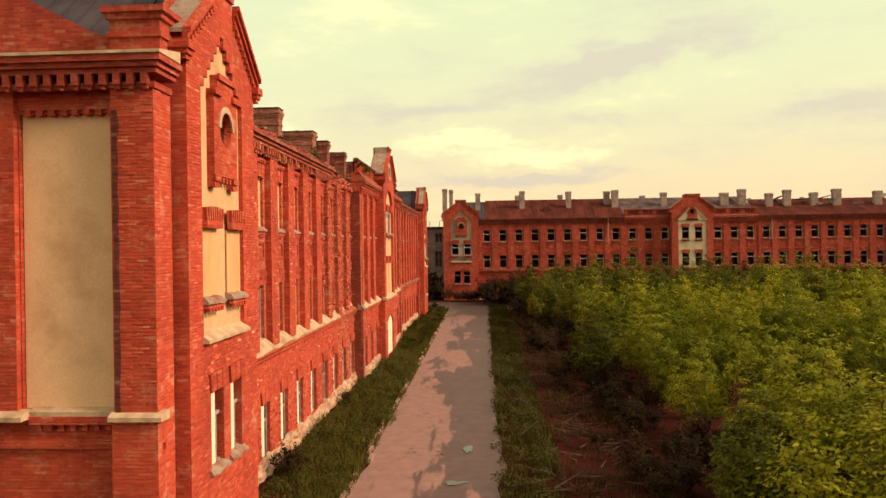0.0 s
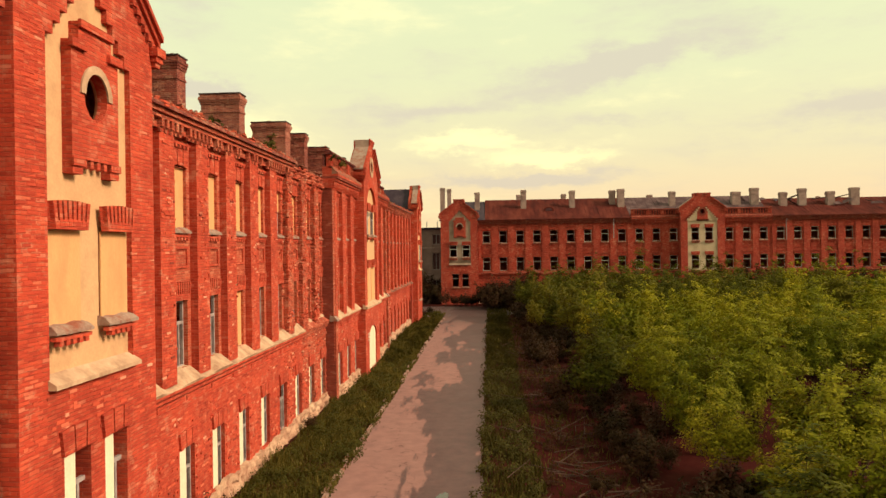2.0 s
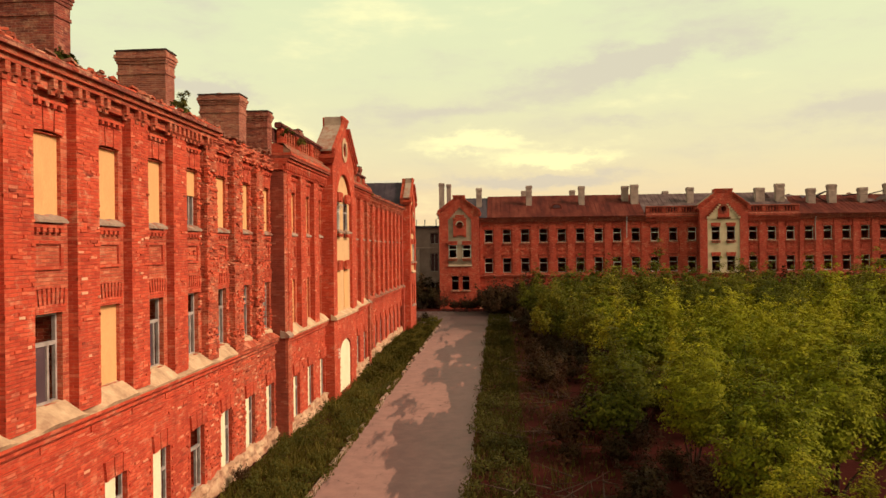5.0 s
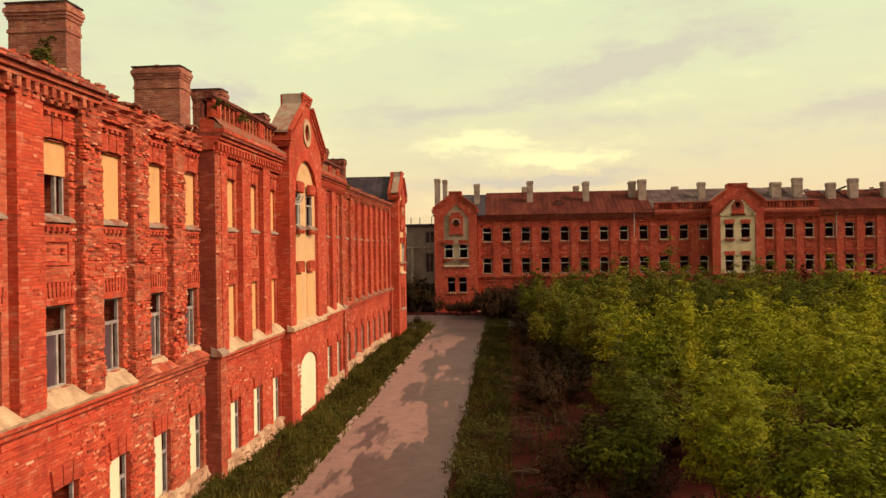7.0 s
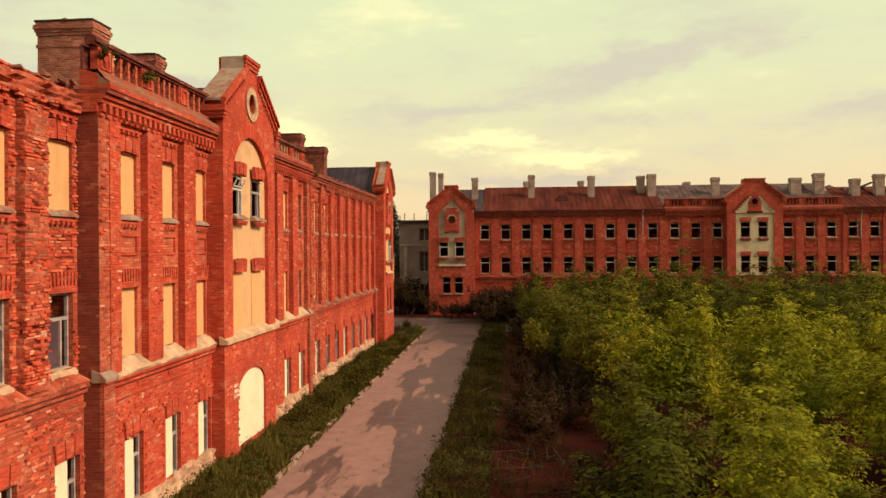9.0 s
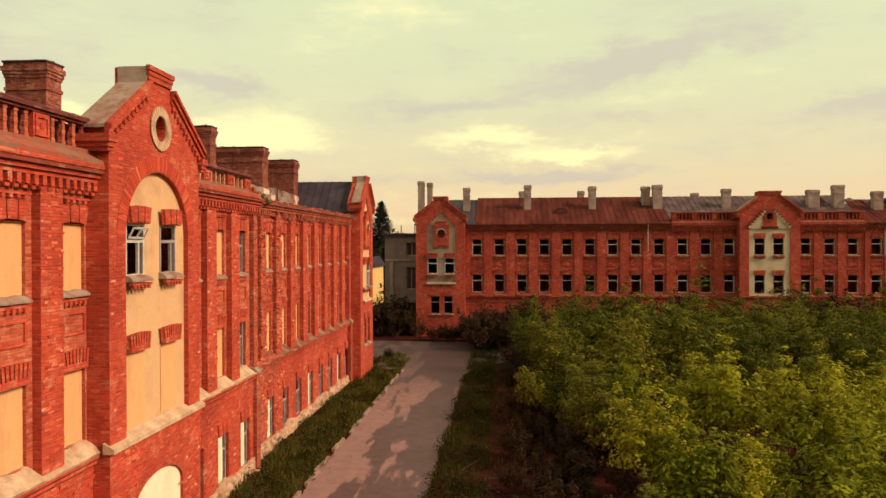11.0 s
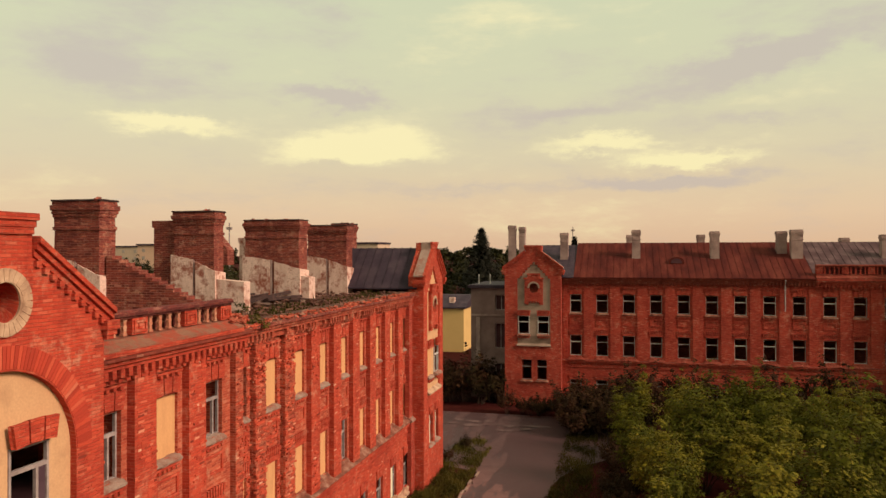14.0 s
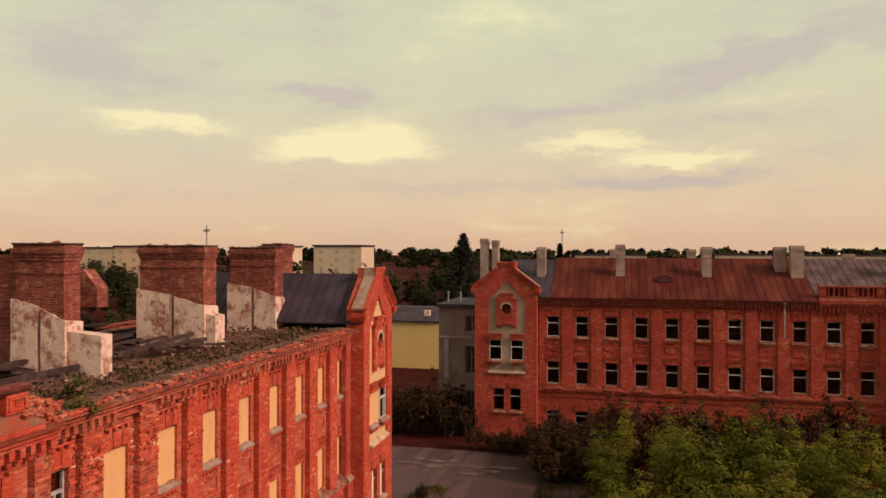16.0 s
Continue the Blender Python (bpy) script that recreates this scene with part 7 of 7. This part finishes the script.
CREAM = mottled("cream_render", (0.50, 0.37, 0.27), (0.60, 0.45, 0.33), (0.66, 0.51, 0.38), 0.05, 0.9)
PINK = mottled("peach_render", (0.60, 0.38, 0.26), (0.70, 0.46, 0.32), (0.66, 0.42, 0.30), 0.05, 0.9)
for x, y, w, h, mat in ((-212, 330, 18, 17.0, CREAM), (-174, 300, 29, 17.4, PINK), (-300, 400, 36, 16.6, PINK), (-128, 330, 12, 17.6, CREAM), (-92, 300, 18, 17.6, CREAM)):
    block(x, y, w, 14, h, mat, "pale apartment block with rows of windows")
for x, y, w, h in ((-6, 420, 34, 14.0), (62, 430, 24, 14.2), (96, 430, 44, 14.0), (160, 460, 60, 14.0), (240, 500, 80, 14.0)):
    block(x, y, w, 16, h, CREAM, "long white low building on the edge of town", 2)
def mast(x, y, h, r):
    bm = bmesh.new()
    tube(bm, (x, y, 0), (x, y, h), r, r * 0.6, 6)
    box(bm, x - r * 3, x + r * 3, y - r, y + r, h - 2.2, h - 1.4)
    tagged(new("radio_mast", mesh_of("radio_mast", bm, FRAME_WOOD)), "thin grey radio mast above the town", "mast", "masts")


mast(-110.7, 260, 24.1, 0.3)
mast(-10.8, 400, 26.6, 0.3)


def treeline(name, dist, x0, x1, step_, hmin, hmax, size, seed, mat):
    g = np.random.default_rng(seed)
    cs, rs = [], []
    x = x0
    while x < x1:
        h = g.uniform(hmin, hmax)
        w = h * g.uniform(0.4, 0.8)
        yy = dist + g.uniform(-0.08, 0.08) * dist
        for q in range(5):
            cs.append((x + g.normal() * w * 0.5, yy + g.normal() * w * 0.3, h * g.uniform(0.25, 0.8)))
            rs.append(h * 0.24)
        x += step_ * g.uniform(0.5, 1.5)
    cnt = len(cs) * 60
    me = leaves_mesh(name, mat, np.array(cs), np.array(rs), cnt, size, seed)
    tagged(new(name, me), "dark line of woods towards the horizon", "woods", kind="stuff")


treeline("far_woods", 560, -520, 520, 12, 12, 21, 3.2, 1, LEAF_FAR)
treeline("far_woods", 900, -800, 800, 14, 14, 22, 5.0, 2, LEAF_FAR)
treeline("far_woods", 330, -320, 60, 12, 9, 15, 1.8, 3, LEAF_FAR)
treeline("far_woods", 1800, -1600, 1600, 26, 18, 26, 9.0, 4, LEAF_FAR)


# ---- brickwork details, last ----
def single_bricks(house, m, wall, u0, u1, v, z0, z1, keep, seed, cap):
    """Bricks that stand slightly proud of the wall face."""
    shapes = []
    for q in range(4):
        bm = bmesh.new()
        w, h, d = 0.245 - 0.02 * (q == 2), 0.062, 0.024
        loft(bm, [[(0.0, -0.02, 0.0), (w, -0.02, 0.0), (w, -0.02, h), (0.0, -0.02, h)], [(0.0, d - 0.02, 0.0), (w, d - 0.02, 0.0), (w, d - 0.02, h), (0.0, d - 0.02, h)], [(0.012, d - 0.012, 0.01), (w - 0.012, d - 0.012 + 0.004 * q, 0.01), (w - 0.01, d - 0.012, h - 0.01), (0.01, d - 0.012, h - 0.008)]])
        shapes.append(mesh_of("brick", bm, LOOSE_BRICK, turned(m)))
    r = random.Random(seed)
    k = 0
    row = 0
    z = math.ceil(z0 / 0.08) * 0.08 + 0.009
    while z < z1 and k < cap:
        u = u0 + (0.135 if row % 2 else 0.0)
        while u + 0.25 < u1 and k < cap:
            if r.random() < keep:
                piece("brick", shapes[r.randrange(4)], wall, m @ Vector((u, v + r.uniform(-0.007, 0.001), z)))
                k += 1
            u += 0.27
        z += 0.08
        row += 1


def loose_material():
    m, n, l, b = material("picked_brick", 0.9)
    o = n.new("ShaderNodeObjectInfo")
    pos = position(n)
    c = ramp(n, l, o.outputs["Random"], [(0.0, (0.36, 0.042, 0.020)), (0.3, (0.45, 0.053, 0.025)), (0.75, (0.55, 0.070, 0.031)), (0.95, (0.60, 0.12, 0.06)), (1.0, (0.62, 0.26, 0.16))])
    f = noise_node(n, l, pos, 26, 4, 0.65)
    c = mixc(n, l, step(n, l, f, 0.3, 0.8), mixc(n, l, 0.30, c, (0.20, 0.026, 0.015)), c)
    l.new(c, b.inputs["Base Color"])
    bump(n, l, b, f, 0.5, 0.01)
    return m


LOOSE_BRICK = loose_material()
front = [o for o in near.children if o.name.startswith("front_wall")][0]
single_bricks(near, NEAR, front, 20.12, 20.95, 1.094, 4.5, 12.2, 0.80, 1, 210)
single_bricks(near, NEAR, front, 24.02, 25.1, 1.094, 4.6, 12.0, 0.25, 2, 90)
endp = [o for o in near.children if o.name.startswith("end_pilaster")][0]
single_bricks(near, END, endp, -0.15, 0.79, 0.272, 4.6, 11.4, 0.8, 3, 230)
strips = [o for o in near.children if o.name.startswith("pilaster_strip")]
for k, (a, b) in enumerate(gaps(W1, 25.2, 46.8)):
    if not 39.5 <= a <= 47.5:
        single_bricks(near, NEAR, strips[k], a + 0.01, b - 0.005, 0.216, 4.6, 11.25, 0.62, 20 + k, 260)


def voussoirs(house, m, name, c, z, v, r0, r1, a0, a1, count, mat, label):
    """Bricks on edge set round an arch or a ring."""
    w = (a1 - a0) * r0 / count * 0.86
    bm = bmesh.new()
    loft(bm, [[(r0, y, -w / 2), (r1, y, -w / 2 * r1 / r0), (r1, y, w / 2 * r1 / r0), (r0, y, w / 2)] for y in (-0.02, 0.012)])
    me = mesh_of(name, bm, mat, turned(m))
    base = turned(m)
    for i in range(count):
        ob = piece(name, me, house, (0, 0, 0), label if i == 0 else "")
        a = a0 + (a1 - a0) * (i + 0.5) / count
        ob.matrix_basis = Matrix.Translation(m @ Vector((c, v, z))) @ base @ Matrix.Rotation(-a, 4, "Y") @ base.inverted()


voussoirs(near, NEAR, "arch_brick", 57.12, 10.15, 1.05, 2.04, 2.50, 0.0, math.pi, 74, LOOSE_BRICK, "")
voussoirs(near, NEAR, "ring_brick", 57.17, 13.5, 1.10, 0.41, 0.66, 0.0, 2 * math.pi, 26, MORTAR, "pale brick of the round window's ring")
# toothed brick edges beside the ground floor windows
bm = bmesh.new()
box(bm, 0, 0.12, -0.02, 0.035, 0, 0.065)
tooth = mesh_of("edge_brick", bm, LOOSE_BRICK, turned(NEAR))
for u in W1 + C1 + C2:
    for k in range(6):
        for o in (-0.20, WIN + 0.08):
            piece("edge_brick", tooth, near, (NEAR if u in W1 else NEAR_MID) @ Vector((u + o, 0.16, 0.75 + k * 0.32)))


def scattered(house, m, name, label, zones, count, seed):
    """Odd bricks, pale or dark, that stick out all over the long front."""
    r = random.Random(seed)
    bm = bmesh.new()
    for i in range(count):
        a, b, z0, z1, v = zones[r.randrange(len(zones))]
        u, z = a + round((b - a) * r.random() / 0.135) * 0.135, z0 + round((z1 - z0) * r.random() / 0.08) * 0.08
        w = r.choice((0.12, 0.245, 0.245))
        box(bm, u, min(u + w, b), v - 0.03, v + r.uniform(0.004, 0.016), z + 0.008, z + 0.07)
    ob = part(name, bm, SCATTER, house, label, m)
    ob["kind"] = "stuff"


def decayed(house, m, label, zones, keep, out, seed):
    """Spalled courses: single bricks that stand out, lean or have lost their neighbours."""
    g = np.random.default_rng(seed)
    vs = []
    for u0, u1, z0, z1, v in zones:
        for row in range(int(z0 / 0.08), int(z1 / 0.08)):
            u = u0 - 0.27 * g.random()
            while u < u1 - 0.06:
                w = g.choice([0.12, 0.245, 0.245])
                a, b = max(u, u0), min(u + w, u1)
                patch = noise.noise(Vector((u * 0.8, row * 0.09, v * 3 + seed)))
                if b - a > 0.05 and g.random() < keep * (1.0 + 1.6 * patch):
                    d = out * g.random() ** 1.5 + 0.006
                    t = g.normal() * 0.012
                    z = row * 0.08 + 0.008
                    for y, e in ((v - 0.05, 0.0), (v + d, 0.006)):
                        for q in (z + e, z + 0.064 - e):
                            for x in (a + e, b - e):
                                vs.append(m @ Vector((x, y + (t if x > a + e else -t) * (e > 0), q)))
                u += w + 0.015
    me = bpy.data.meshes.new("spalled_bricks")
    quads = ((0, 2, 3, 1), (4, 5, 7, 6), (0, 1, 5, 4), (2, 6, 7, 3), (0, 4, 6, 2), (1, 3, 7, 5))
    me.from_pydata([tuple(p) for p in vs], [], [tuple(8 * k + i for i in f) for k in range(len(vs) // 8) for f in quads])
    me.materials.append(SCATTER)
    ob = new("spalled_bricks", me)
    ob.parent = house
    return tagged(ob, label, kind="stuff")


bad = [(a, b, 4.6, 11.3, 0.20) for a, b in gaps(W1, 25.2, 46.8) + gaps(W2, 67.5, 88.2) if 39.0 < a < 47 or 67 < a < 74]
bad += [(a - q, a + WIN + r, z0, z1, 0.0) for a in W1[5:] + W2[:2] for q, r, z0, z1 in ((0.22, -WIN, 4.6, 11.2), (-WIN, 0.22, 4.6, 11.2), (0.0, 0.0, 6.9, 8.3), (0.0, 0.0, 10.6, 11.3))]
bad += [(40.3, 46.85, 11.30 + 0.16 * k, 11.46 + 0.16 * k, 0.16 - 0.09 * k) for k in range(5)] + [(67.5, 87.6, 11.86, 12.02, 0.46), (25.3, 40.2, 11.86, 12.02, 0.46)]
decayed(near, NEAR, "crumbling brick faces with missing and jutting bricks", bad, 0.62, 0.075, 3)
decayed(near, NEAR, "crumbling ground floor bricks with lime smears", [(39.0, 46.85, 2.6, 4.0, 0.16), (67.4, 72.5, 2.6, 4.0, 0.16)] + [(a + WIN, a + 2.45, 0.8, 2.6, 0.16) for a in W1[5:8] + W2[:2]], 0.45, 0.05, 4)
lesser = [(a, b, 4.6, 11.3, 0.23) for a, b in gaps(W1, 25.2, 46.8) + gaps(W2, 67.5, 88.2) if a < 39.0 or a > 74] + [(a, b, 4.6, 11.3, 0.23 + RISALIT) for a, b in gaps(C1, 47.45, 54.2) + gaps(C2, 60.1, 66.8)]
decayed(near, NEAR, "single worn bricks along the pilaster strips", lesser, 0.10, 0.03, 5)
decayed(near, NEAR, "single worn bricks round the ground floor windows", [(a - 0.2, a + WIN + 0.2, 2.6, 3.6, 0.16) for a in W1[:5] + W2[2:]] + [(a + WIN + 0.02, a + 2.38, 0.7, 2.6, 0.16) for a in W1[:5] + W2[2:]], 0.12, 0.03, 6)
decayed(near, NEAR_MID, "worn corner bricks of the middle block", [(46.93, 47.42, 4.6, 11.2, 0.20), (66.83, 67.3, 4.6, 11.2, 0.20), (46.95, 54.2, 2.4, 3.6, 0.16)], 0.28, 0.045, 7)
runs = [(a, b, d) for ws, lo, hi, d in ((W1, 25.2, 46.8, 0.0), (C1, 47.45, 54.2, RISALIT), (C2, 60.1, 66.8, RISALIT), (W2, 67.5, 88.2, 0.0)) for a, b in gaps(ws, lo, hi)]
scattered(near, NEAR, "odd_bricks", "", [(a, b, 4.6, 11.2, 0.23 + d) for a, b, d in runs], 900, 1)
scattered(near, NEAR, "odd_bricks", "", [(a, b, 0.7, 3.5, 0.16 + d) for a, b, d in runs], 620, 2)
scattered(near, NEAR, "odd_bricks", "", [(a, b, z0, z1, v) for a, b in gaps(W1, 25.2, 46.8)[-3:] + gaps(W2, 67.5, 88.2)[:2] for z0, z1, v in ((0.7, 3.6, 0.16), (4.6, 11.2, 0.16))] + [(40.5, 46.8, 2.7, 4.2, 0.16), (67.5, 72, 2.7, 4.2, 0.16)], 520, 3)
scattered(near, NEAR, "odd_bricks", "", [(54.3, 55.05, 4.6, 12.5, 1.05), (59.2, 60.05, 4.6, 12.5, 1.05), (54.3, 55.7, 0.6, 4.2, 1.05), (58.5, 60.0, 0.6, 4.2, 1.05), (20.2, 25.0, 4.5, 5.5, 1.1)], 260, 4)
